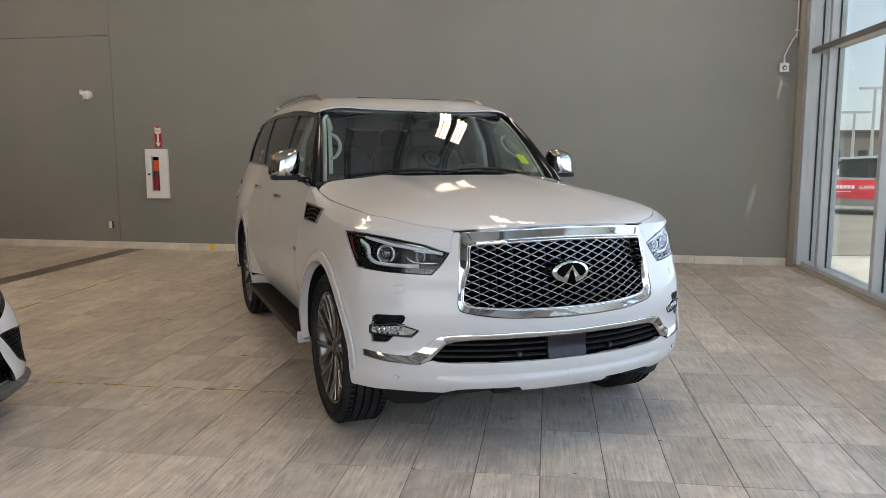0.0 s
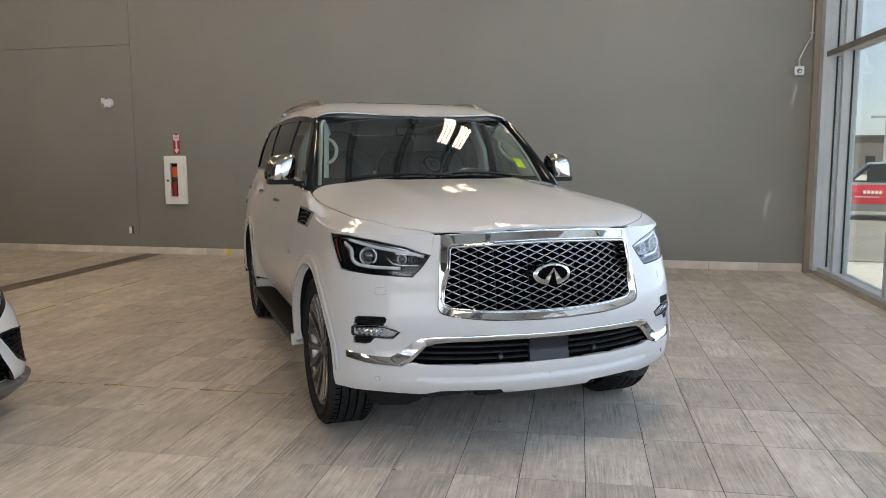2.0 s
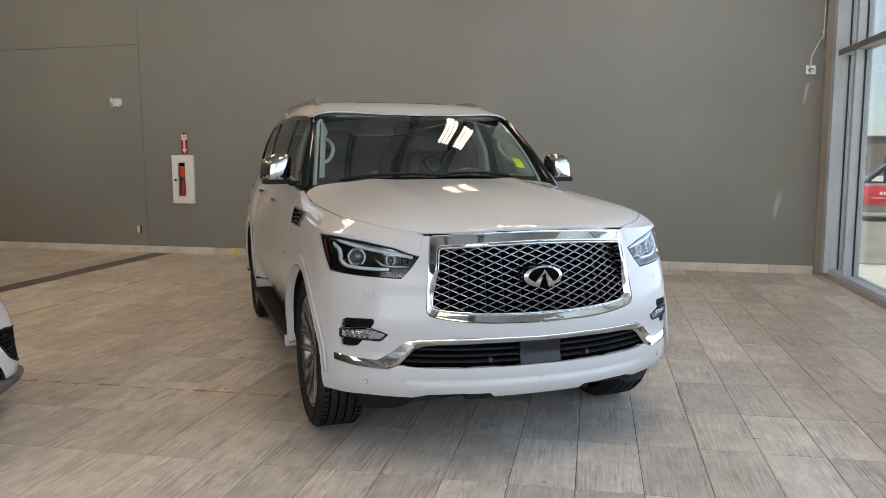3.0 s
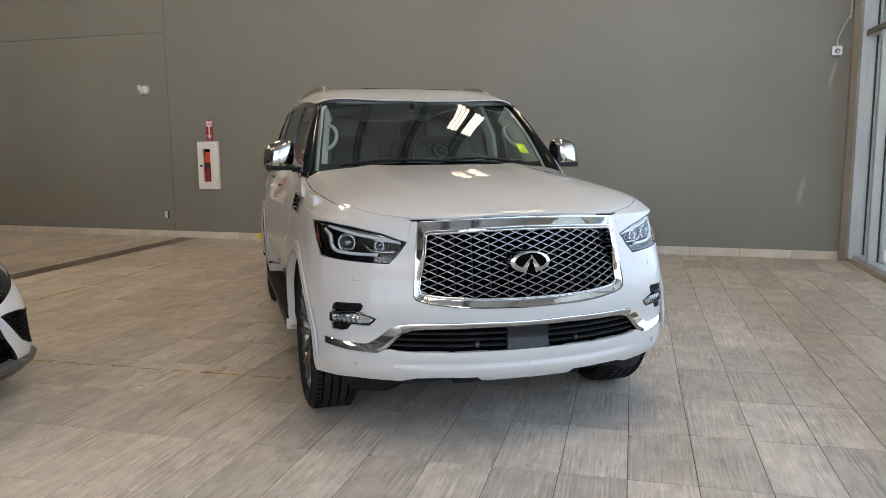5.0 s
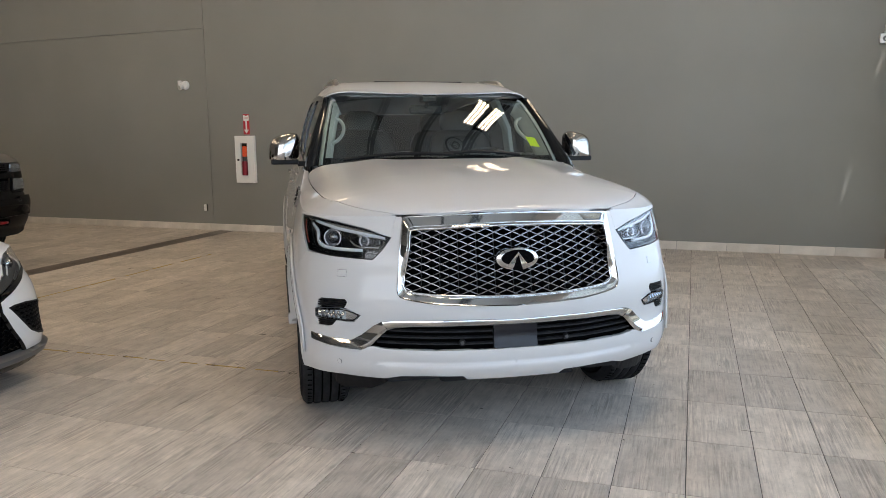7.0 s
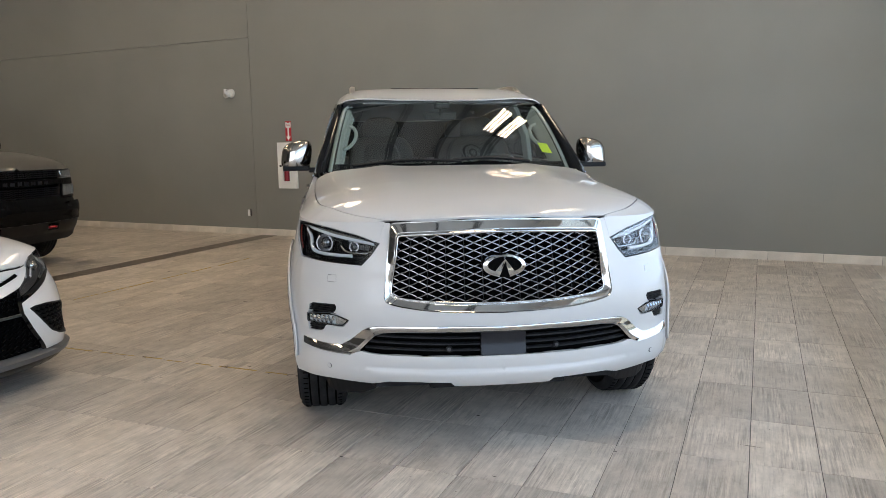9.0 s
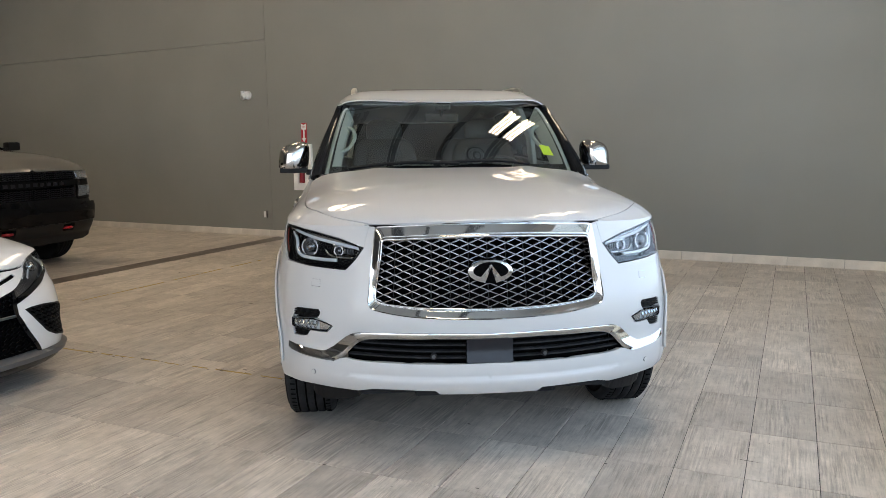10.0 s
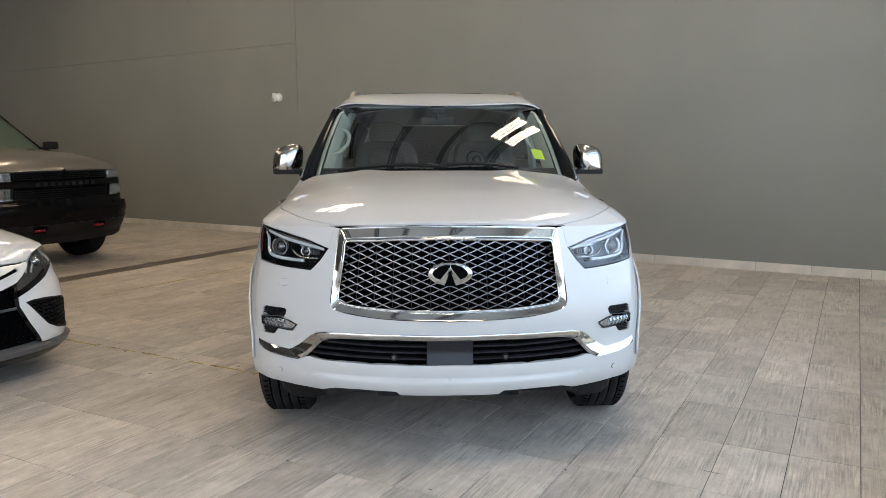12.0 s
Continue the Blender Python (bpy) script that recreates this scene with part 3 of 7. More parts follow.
def moulding(bm, surface, outer, inner, sg, bulge, lip, tilt=0.0, turn=0.0, n=80, m=9, bead=0.0):
    """A convex strip between two lines on a surface, with turned-in edges."""
    rows = []
    for p, q in zip(resample(outer, n) if n else outer, resample(inner, n) if n else inner):
        row = []
        for k in range(-1, m + 2):
            t = min(max(k / m, 0.0), 1.0)
            x, y, z = surface(p[0] + (q[0] - p[0]) * t, p[1] + (q[1] - p[1]) * t)
            w = min(0.72, max(-1.0, (p[1] - turn) / 0.08)) if turn else 1.0
            o = 0.002 + max(0.0, -tilt * w) + tilt * w * t + bulge * math.sin(math.pi * t) ** 0.8 if 0 <= k <= m else -lip
            if bead and 0 <= k <= m:
                o = 0.002 + tilt * w * min(t / 0.76, 1.0) + (bead * math.sin(math.pi * (t - 0.76) / 0.24) if t > 0.76 else 0.0) - bead * 0.6 * math.exp(-((t - 0.76) / 0.04) ** 2) + bead * 0.7 * math.exp(-(t / 0.06) ** 2)
            row.append(bm.verts.new((x + o, y * sg, z)))
        rows.append(row)
    for r0, r1 in zip(rows, rows[1:]):
        for k in range(m + 2):
            f = (r0[k], r1[k], r1[k + 1], r0[k + 1])
            bm.faces.new(f if sg > 0 else f[::-1])
        for k in (1, m + 1):
            e = bm.edges.get((r0[k], r1[k]))
            e.smooth = False


# ---- car materials ----
M["pearl"] = mat("pearl_white_paint", (0.50, 0.493, 0.483), 0.55, spec=0.25, coat=0.8, fine=0.01, fine_scale=400)
M["chrome"] = mat("chrome", (0.50, 0.495, 0.49), 0.06, 1.0)
M["chrome_cap"] = mat("satin_chrome", (0.42, 0.40, 0.375), 0.10, 1.0)
M["chrome_dark"] = mat("smoked_chrome", (0.42, 0.42, 0.44), 0.14, 1.0)
M["satin"] = mat("satin_silver", (0.55, 0.55, 0.56), 0.25, 0.9)
M["satin_dark"] = mat("dark_satin_metal", (0.10, 0.10, 0.105), 0.35, 0.8)
M["mesh"] = mat("bright_mesh", (0.17, 0.17, 0.175), 0.25, 1.0)
M["piano"] = mat("gloss_black", (0.003, 0.003, 0.0035), 0.08, spec=0.5)
M["black"] = mat("grained_black_plastic", (0.007, 0.007, 0.0075), 0.5, spec=0.2, vary=0.15, fine_scale=300, bump=0.15)
# near-black: stands in for shade in recesses, and for plain black fields
M["void"] = mat("black_recess_shade", (0.0015, 0.0015, 0.0015), 0.9, spec=0.05)
M["truck_black"] = mat("satin_black_trim", (0.004, 0.004, 0.0045), 0.07, vary=0.1, spec=0.12)
M["truck_grey"] = mat("grained_grey_plastic", (0.008, 0.008, 0.0085), 0.5, spec=0.3, vary=0.15, fine_scale=300, bump=0.15)
M["rubber"] = mat("tyre_rubber", (0.018, 0.018, 0.019), 0.75, spec=0.12, vary=0.25, scale=12, fine=0.15, bump=0.1)
M["rail"] = mat("satin_rail", (0.42, 0.40, 0.37), 0.35, 0.85)
M["rim"] = mat("machined_alloy", (0.19, 0.182, 0.175), 0.3, 1.0, vary=0.05, scale=20)
M["rim_dark"] = mat("gunmetal_alloy", (0.07, 0.07, 0.075), 0.3, 0.9)
M["lens"] = glass_mat("clear_lens", (0.93, 0.95, 0.96), graze=0.4)
M["drl"] = mat("white_light_guide", (0.50, 0.52, 0.54), 0.15, vary=0.05, coat=0.5)
M["projector"] = mat("projector_glass", (0.02, 0.022, 0.025), 0.05, spec=1.0, coat=1.0)
M["amber"] = mat("amber_red_reflector", (0.13, 0.008, 0.004), 0.2, coat=0.5)
M["tail_red"] = mat("smoked_red_lens", (0.045, 0.003, 0.004), 0.2, coat=0.4)
M["windscreen"] = glass_mat("windscreen_glass", (0.68, 0.76, 0.70), mix=0.16)
M["privacy"] = glass_mat("privacy_glass", (0.05, 0.052, 0.055), mix=0.06)
M["side_glass"] = glass_mat("side_glass", (0.45, 0.52, 0.51), mix=0.06)
M["trim_light"] = mat("pale_grey_cabin_trim", (0.42, 0.43, 0.41), 0.8, vary=0.04)
M["leather"] = mat("dark_leather", (0.014, 0.013, 0.012), 0.5, vary=0.15, scale=8, fine_scale=160, bump=0.2)
M["leather_pale"] = mat("brown_leather", (0.030, 0.026, 0.021), 0.5, vary=0.1, scale=12, fine=0.08, fine_scale=300, bump=0.1)
M["dash"] = mat("black_dashboard", (0.012, 0.012, 0.013), 0.6, fine_scale=300, bump=0.1)
M["sticker"] = mat("yellow_green_sticker", (0.70, 0.85, 0.02), 0.5)
M["grey_panel"] = mat("dark_grey_panel", (0.012, 0.012, 0.015), 0.3, spec=0.3)
M["wood"] = mat("dark_step_rubber", (0.005, 0.004, 0.0035), 0.6, vary=0.2, spec=0.12)


# ---- wheel: alloy rim with split spokes and a low-profile tyre ----
def build_wheel(name, parent, m, r=0.417, width=0.262, rim_r=0.312, spokes=9, rim="rim", sg=-1, label="dark multi-spoke alloy wheel with low-profile tyre"):
    """The outer face looks along local -y for sg -1 and +y for sg 1."""
    wheel = new(name)
    wheel.parent, wheel.matrix_local = parent, m
    wheel["label"] = label
    h = width / 2
    prof = [(rim_r - 0.006, -h * 0.80), (rim_r + 0.02, -h * 0.93), (rim_r + 0.06, -h * 1.0), (r - 0.055, -h * 0.99), (r - 0.02, -h * 0.92), (r - 0.004, -h * 0.80)]
    tread = []
    for c in (-0.52, -0.17, 0.17, 0.52):
        tread += [(r, (c - 0.045) * h), (r - 0.009, (c - 0.03) * h), (r - 0.009, (c + 0.03) * h), (r, (c + 0.045) * h)]
    prof = prof + tread + [(p[0], -p[1]) for p in prof[::-1]]
    part("tyre", revolve(bmesh.new(), prof, 72), M["rubber"], wheel, smooth=True)
    # near-black rings put the shade of the grooves into colour
    for c in (-0.52, -0.17, 0.17, 0.52):
        g0, g1 = (c - 0.034) * h, (c + 0.034) * h
        part("tread_groove", revolve(bmesh.new(), [(r - 0.0055, g0), (r - 0.0055, g1), (r - 0.0085, g1), (r - 0.0085, g0)], 72), M["void"], wheel)
    # near-black bars stand in for the shaded sipe cuts on the shoulders
    bm = bmesh.new()
    for k in range(72):
        a = k * math.tau / 72
        for y0, y1 in ((-0.76, -0.58), (0.58, 0.76)):
            box(bm, r - 0.007, r + 0.0006, y0 * h, y1 * h, -0.0032, 0.0032)
            vs = bm.verts[-8:]
            bmesh.ops.rotate(bm, cent=(0, 0, 0), matrix=Matrix.Rotation(a + (0.02 if y0 < 0 else 0), 3, "Y"), verts=vs)
    part("tread_blocks", bm, M["void"], wheel)["kind"] = "stuff"
    o = h * 0.80 * sg
    i = -o
    part("rim_barrel", revolve(bmesh.new(), [(rim_r + 0.004, o), (rim_r - 0.008, o + 0.004 * sg), (rim_r - 0.022, o - 0.012 * sg), (rim_r - 0.028, o - 0.05 * sg), (rim_r - 0.04, i), (rim_r, i)], 72), M[rim], wheel, smooth=True)
    part("brake_disc", revolve(bmesh.new(), [(0.06, -0.02 * sg), (0.19, -0.02 * sg), (0.19, -0.045 * sg), (0.06, -0.045 * sg)], 48), M["rim_dark"], wheel)
    # no real part: near-black disc in place of the shade inside the rim
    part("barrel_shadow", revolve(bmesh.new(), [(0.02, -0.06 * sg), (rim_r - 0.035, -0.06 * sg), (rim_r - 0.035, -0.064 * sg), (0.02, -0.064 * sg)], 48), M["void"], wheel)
    R0, R1 = 0.055, rim_r - 0.016
    bm = bmesh.new()
    for q in (-1, 1):
        for inner in (0, 1):
            pts, ups = [], []
            for k in range(9):
                t = k / 8
                rr = R0 + (R1 - R0) * t
                a = q * (0.05 + (0.20 if not inner else 0.09) * t ** 1.2) * (0.9 if not inner else 1.0)
                y = o - sg * (0.035 - 0.030 * t + 0.02 * math.sin(math.pi * t) * (1 if inner else 0.4))
                pts.append((rr * math.cos(a), y, rr * math.sin(a)))
            sweep(bm, pts, 0.019 if not inner else 0.013, 0.016, (0, sg, 0))
    me = mesh_of("spoke", bm, M[rim])
    for k in range(spokes):
        s = new("spoke", me)
        s.parent, s.matrix_local = wheel, Matrix.Rotation(k * math.tau / spokes, 4, "Y")
    bm = bmesh.new()
    revolve(bm, [(0.0005, o - 0.012 * sg), (0.03, o - 0.014 * sg), (0.036, o - 0.022 * sg), (0.066, o - 0.03 * sg), (0.07, o - 0.07 * sg), (0.0005, o - 0.07 * sg)], 32)
    part("hub_cap", bm, M[rim], wheel, smooth=True)
    return wheel


# ---- the big white SUV ----
def arch(cs, cz, r, a0, a1, n=20):
    return [(cs + r * math.cos(radians(a0 + (a1 - a0) * k / n)), cz + r * math.sin(radians(a0 + (a1 - a0) * k / n))) for k in range(n + 1)]


def build_suv():
    suv = thing("suv", Matrix(((0.5083, 0.8612, 0, 0.126), (-0.8612, 0.5083, 0, 3.801), (0, 0, 1, -0.003), (0, 0, 0, 1))) @ pose(0, 0, 0, -0.3, 0, -0.34),
                "pearl white full-size luxury SUV parked on the tiles, chrome mesh grille", "car")
    S = SUV
    FX, RX, HZ = -0.915, -3.99, 0.417
    sf, sr = S.s_at_x(FX), S.s_at_x(RX)
    sx = S.s_at_x
    top = lambda s: spline(SUV_TOP, s)
    pearl = M["pearl"]

    # outlines in (way round the plan, height)
    HEAD = [(1.315, 1.104), (1.235, 1.045), (1.13, 0.942), (0.918, 0.930), (0.70, 0.922), (0.655, 0.966), (0.616, 1.022), (0.745, 1.058), (0.92, 1.086), (1.10, 1.102)]
    GR_OUT = curve([(0.0, 1.137), (0.258, 1.132), (0.545, 1.120)], 6) + curve([(0.560, 1.114), (0.566, 1.02), (0.572, 0.82), (0.571, 0.775), (0.545, 0.744), (0.408, 0.721), (0.246, 0.710), (0.0, 0.703)], 6)
    GR_IN = curve([(0.0, 1.074), (0.25, 1.069), (0.508, 1.057)], 6) + curve([(0.516, 1.05), (0.518, 0.97), (0.529, 0.82), (0.526, 0.786), (0.48, 0.772), (0.354, 0.761), (0.192, 0.754), (0.0, 0.751)], 6)
    LOW_TOP = curve([(0.0, 0.637), (0.25, 0.641), (0.52, 0.637), (0.63, 0.631), (0.675, 0.612), (0.735, 0.562), (0.79, 0.528)], 6) + [(0.92, 0.53), (1.055, 0.54)]
    LOW_BOT = [(1.05, 0.515), (0.90, 0.500), (0.80, 0.494), (0.745, 0.497)] + curve([(0.70, 0.512), (0.655, 0.562), (0.612, 0.594), (0.50, 0.605), (0.25, 0.609), (0.0, 0.607)], 6)
    INTAKE = curve([(0.0, 0.609), (0.25, 0.611), (0.50, 0.607), (0.61, 0.596), (0.655, 0.562), (0.70, 0.512)], 6) + curve([(0.69, 0.507), (0.655, 0.500), (0.60, 0.4965), (0.50, 0.4950), (0.30, 0.4950), (0.12, 0.4955), (0.0, 0.496)], 3)
    FOG = [(0.826, 0.700), (0.821, 0.716), (0.832, 0.728), (0.97, 0.725), (0.993, 0.714), (1.001, 0.675), (1.013, 0.671), (1.017, 0.628), (1.007, 0.622), (1.004, 0.586), (0.935, 0.586), (0.908, 0.594), (0.885, 0.620), (0.82, 0.617), (0.788, 0.619), (0.752, 0.654), (0.82, 0.681), (0.838, 0.686)]
    A_F = arch(sf, HZ, 0.485, -8, 188, 30)          # front arch, from front-low over to rear-low
    A_R = arch(sr, HZ, 0.475, -8, 188, 30)
    # on the plan s grows rearwards, so the arch's front is at s below sf
    A_F = [(2 * sf - p[0], p[1]) for p in A_F]
    A_R = [(2 * sr - p[0], p[1]) for p in A_R]
    seam = min(range(16), key=lambda k: abs(A_F[k][1] - 0.78))
    low_f = A_F[0]

    # front bumper
    BUMP = ([(0.0, 0.342), (0.234, 0.342), (0.256, 0.364), (0.42, 0.366), (0.56, 0.362), (0.642, 0.342), (0.75, 0.345), (0.876, 0.350), (1.0, 0.348), (low_f[0] - 0.004, 0.350)]
            + [(p[0] - 0.002, p[1]) for p in A_F[:seam + 1]]
            + [(1.1305, 0.9365), (0.918, 0.924), (0.698, 0.916), (0.650, 0.964), (0.609, 1.022), (0.592, 1.118), (0.566, 1.1185)]
            + GR_OUT[len(curve([(0.0, 1.137), (0.258, 1.132), (0.545, 1.120)], 6)):]
            + LOW_TOP + [p for p in LOW_BOT if p[0] > 0.70]
            + [(0.69, 0.507), (0.655, 0.500), (0.60, 0.4965), (0.50, 0.4950), (0.30, 0.4950), (0.12, 0.4955), (0.0, 0.496)])
    part("front_bumper", both(lambda bm, sg: skin(bm, S, BUMP, 0.022, [FOG], sg, lip=0.03, creases=[[(0.012, 0.420), (0.63, 0.420), (0.70, 0.405)], [(0.012, 0.428), (0.63, 0.428), (0.70, 0.413)]])), pearl, suv, smooth=True)

    for sg in (1, -1):
        part("air_deflector", one(lambda bm, g: skin(bm, S, [(0.62, 0.31), (0.74, 0.262), (0.90, 0.252), (0.96, 0.272), (1.03, 0.358), (0.60, 0.350)], 0.04, (), g, off=-0.035), sg), M["black"], suv, "black plastic air deflector")

    # wings: side and the strip beside the bonnet
    s_d = sx(-1.60)
    WING = ([(1.1315, 0.9375)] + [(p[0] - 0.0005, p[1] + 0.0005) for p in A_F[seam:]] + [(A_F[-1][0] + 0.01, 0.40), (s_d, 0.44), (s_d, top(s_d))]
            + [(s_d - (s_d - 0.5927) * k / 30, top(s_d - (s_d - 0.5927) * k / 30)) for k in range(1, 31)]
            + [(0.6098, 1.0228), (0.745, 1.062), (0.92, 1.090), (1.10, 1.106), (1.32, 1.108), (1.24, 1.046)])
    SHUT = curve([(-0.192, 0.546), (-0.232, 0.612), (-0.285, 0.687), (-0.37, 0.766), (-0.49, 0.836), (-0.62, 0.866), (-0.99, 0.889), (-1.25, 0.897), (-1.47, 0.897)], 6)
    edge = []
    for k in range(59, 232, 3):
        x, y, z = S(k * 0.01, top(k * 0.01))
        if y > 0.55 and x > -1.58:
            edge.append((x, y))
    STRIP = SHUT + [(-1.56, 0.893)] + edge[::-1]
    deck = lambda x, y: (x, y, suv_top(x, y))
    for sg in (1, -1):
        def wing(bm, g):
            skin(bm, S, WING, 0.028, (), g, lip=0.045)
            skin(bm, deck, STRIP, 0.03, (), g, lip=0.012, ref=(-1, 0, 0))
        part("wing", one(wing, sg), pearl, suv, smooth=True)

    # bonnet
    nose = []
    for k in range(0, 60, 4):
        x, y, z = S(k * 0.01, top(k * 0.01))
        nose.append((x - 0.004, y))
    BONNET = nose + [(p[0], p[1] - 0.0045) for p in SHUT] + [(-1.515, 0.865), (-1.545, 0.80), (-1.50, 0.64), (-1.46, 0.46), (-1.42, 0.25), (-1.405, 0.0)]
    part("bonnet", both(lambda bm, sg: skin(bm, deck, BONNET, 0.035, (), sg, lip=0.012, ref=(-1, 0, 0))), pearl, suv, smooth=True)

    # doors, quarter panels and tail
    s1, s2, s3 = sx(-1.605), sx(-2.66), sx(-3.62)
    G = 0.005
    DOOR_F = [(s1 + G, 0.44), (s2, 0.44)] + [(s2, top(s2))] + [(s2 + (s1 + G - s2) * k / 12, top(s2 + (s1 + G - s2) * k / 12)) for k in range(1, 13)]
    rear_arch = [p for p in A_R if p[0] < sr - 0.1 and p[1] > 0.44]
    DOOR_R = ([(s2 + G, 0.44)] + [(p[0] - G, p[1]) for p in rear_arch if p[0] < s3 - 0.02] + [(s3, 0.88), (s3, top(s3))]
              + [(s3 + (s2 + G - s3) * k / 12, top(s3 + (s2 + G - s3) * k / 12)) for k in range(1, 13)])
    s5 = sx(-4.85)
    arch_up = [p for p in A_R if p[1] > 0.40]
    QUARTER = ([(s3 + G, 0.885)] + [p for p in arch_up if p[0] > s3 + 0.015] + [(A_R[-1][0] + 0.01, 0.36), (S.end, 0.36), (S.end, 1.30), (s5, top(s5))]
               + [(s5 + (s3 + G - s5) * k / 14, top(s5 + (s3 + G - s5) * k / 14)) for k in range(1, 15)])
    SILL = [(A_F[-1][0] + 0.012, 0.33), (A_R[0][0] - 0.012, 0.33), (A_R[0][0] - 0.01, 0.435), (A_F[-1][0] + 0.012, 0.435)]
    for sg in (1, -1):
        for nm, o, hx in (("front_door", DOOR_F, -2.47), ("rear_door", DOOR_R, -3.40)):
            d = part(nm, one(lambda bm, g: skin(bm, S, o, 0.05, (), g, lip=0.02), sg), pearl, suv, smooth=True)
            h = bmesh.new()
            sh = sx(hx)
            pts = [S(sh - 0.10 + 0.2 * k / 8, 1.175 + (hx + 2.47) * -0.03) for k in range(9)]
            sweep(h, [(p[0], (p[1] + 0.030 - 0.02 * abs(k - 4) / 4) * sg, p[2]) for k, p in enumerate(pts)], 0.03, 0.016, (0, sg, 0), True)
            part("handle", h, M["chrome"], d, "chrome door handle", smooth=True)
        part("quarter_panel", one(lambda bm, g: skin(bm, S, QUARTER, 0.06, (), g, lip=0.02), sg), pearl, suv, smooth=True)
        part("sill", one(lambda bm, g: skin(bm, S, SILL, 0.06, (), g, off=-0.01, lip=0.03), sg), pearl, suv, smooth=True)
        # running board
        b = bmesh.new()
        box(b, -3.46, -1.46, min(sg * 0.80, sg * 1.045), max(sg * 0.80, sg * 1.045), 0.325, 0.37, 0.012)
        step = part("running_board", b, M["black"], suv, "black running board with a ribbed tread")
        b = bmesh.new()
        box(b, -3.42, -1.50, min(sg * 0.82, sg * 1.035), max(sg * 0.82, sg * 1.035), 0.369, 0.374, 0.002)
        for q in range(7):
            y_ = sg * (0.86 + 0.026 * q)
            box(b, -3.40, -1.52, y_ - 0.005, y_ + 0.005, 0.373, 0.378, 0.001)
        part("step_tread", b, M["wood"], step)
        b = bmesh.new()
        box(b, -1.475, -1.435, min(sg * 0.82, sg * 1.048), max(sg * 0.82, sg * 1.048), 0.322, 0.392, 0.012)
        part("step_end_cap", b, pearl, step)
        # wheel-arch lip mouldings and liners
        for cs, r in ((sf, 0.485), (sr, 0.475)):
            lip_pts = [(cs - (r + 0.0) * math.cos(radians(a)), HZ + r * math.sin(radians(a))) for a in range(-6, 187, 6)]
            b = bmesh.new()
            rows = []
            for s_, z_ in lip_pts:
                x, y, z = S(s_, z_)
                rows.append([b.verts.new((x, (y + 0.001) * sg, z)), b.verts.new((x, (y - 0.03) * sg, z)), b.verts.new((x, (y - 0.30) * sg, z + 0.01))])
            for u, v in zip(rows, rows[1:]):
                for k in range(2):
                    b.faces.new((u[k], u[k + 1], v[k + 1], v[k]))
            part("arch_liner", b, M["black"], suv, smooth=True)
            b = bmesh.new()
            ring = [S(cs - (r + 0.028) * math.cos(radians(a)), HZ + (r + 0.028) * math.sin(radians(a))) for a in range(2, 179, 4)]
            sweep(b, [(p[0], (p[1] - 0.004) * sg, p[2]) for p in ring], 0.058, 0.011, (0, sg, 0))
            part("arch_moulding", b, pearl, suv, smooth=True)

    # dark underbody and wheel wells
    b = bmesh.new()
    box(b, -5.1, -0.35, -0.66, 0.66, 0.30, 0.95, 0.05)
    box(b, -3.4, -1.5, -0.82, 0.82, 0.32, 1.10, 0.03)
    part("underbody", b, M["void"], suv)
    b = bmesh.new()
    box(b, -0.75, -0.13, -0.34, 0.34, 0.305, 0.36, 0.02)
    box(b, -0.70, -0.16, -0.60, 0.60, 0.315, 0.40, 0.02)
    part("skid_plate", b, M["rubber"], suv, "scuffed grey plastic undertray")

    for x in (FX, RX):
        for sg in (1, -1):
            build_wheel("wheel", suv, pose(x, sg * 0.868, HZ), sg=sg)

    # grille
    frame_ = part("grille", both(lambda bm, sg: moulding(bm, S, GR_OUT, GR_IN, sg, 0.005, 0.050, 0.028, 0.93, 80, 24, 0.005)), M["chrome"], suv, "chrome grille surround with dark mesh", smooth=True)
    # near-black sheet stands in for the shade behind the mesh
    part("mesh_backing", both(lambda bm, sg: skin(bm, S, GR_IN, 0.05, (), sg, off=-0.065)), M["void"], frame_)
    gin = [(-p[0], p[1]) for p in GR_IN[::-1]] + GR_IN
    gin = [p for k, p in enumerate(gin) if k == 0 or p != gin[k - 1]]
    half, dz = 0.0445, 0.0178
    for row in range(-1, 21):
        z0 = 0.748 + row * dz
        run = []
        spans = []
        for k in range(-48, 49):
            s_ = k * half / 4
            ph = (s_ / half) % 2.0
            tri_ = 1 - 2 * abs(ph - 1)
            z_ = z0 + (dz / 2) * tri_ * (1 if row % 2 else -1)
            if inside(np.array([s_]), np.array([z_]), gin)[0]:
                run.append((s_, z_))
            else:
                if len(run) > 1:
                    spans.append(run)
                run = []
        if len(run) > 1:
            spans.append(run)
        if not spans:
            continue
        for sp in spans:
            b = bmesh.new()
            pts = []
            for s_, z_ in sp:
                x, y, z = S(abs(s_), z_)
                pts.append((x - 0.040, math.copysign(y, s_), z))
            sweep(b, pts, 0.0068, 0.016, (1, 0, 0))
            part("mesh_bar", b, M["mesh"], frame_, smooth=False)
    for k in range(-5, 6):
        b = bmesh.new()
        s_ = k * 2 * half
        x, y, z = S(abs(s_), 0.9)
        zs = [q / 100 for q in range(70, 112) if inside(np.array([s_]), np.array([q / 100]), gin)[0]]
        if zs:
            pts = [S(abs(s_), q) for q in zs]
            sweep(b, [(p[0] - 0.056, math.copysign(p[1], s_), p[2]) for p in pts], 0.004, 0.008, (1, 0, 0))
            part("mesh_upright", b, M["black"], frame_)

    # oval emblem with a road running to its horizon
    EA, EB, EZ = 0.104, 0.054, 0.925

    def dome(y, z):
        u = min(1.0, (y / EA) ** 2 + ((z - EZ) / EB) ** 2)
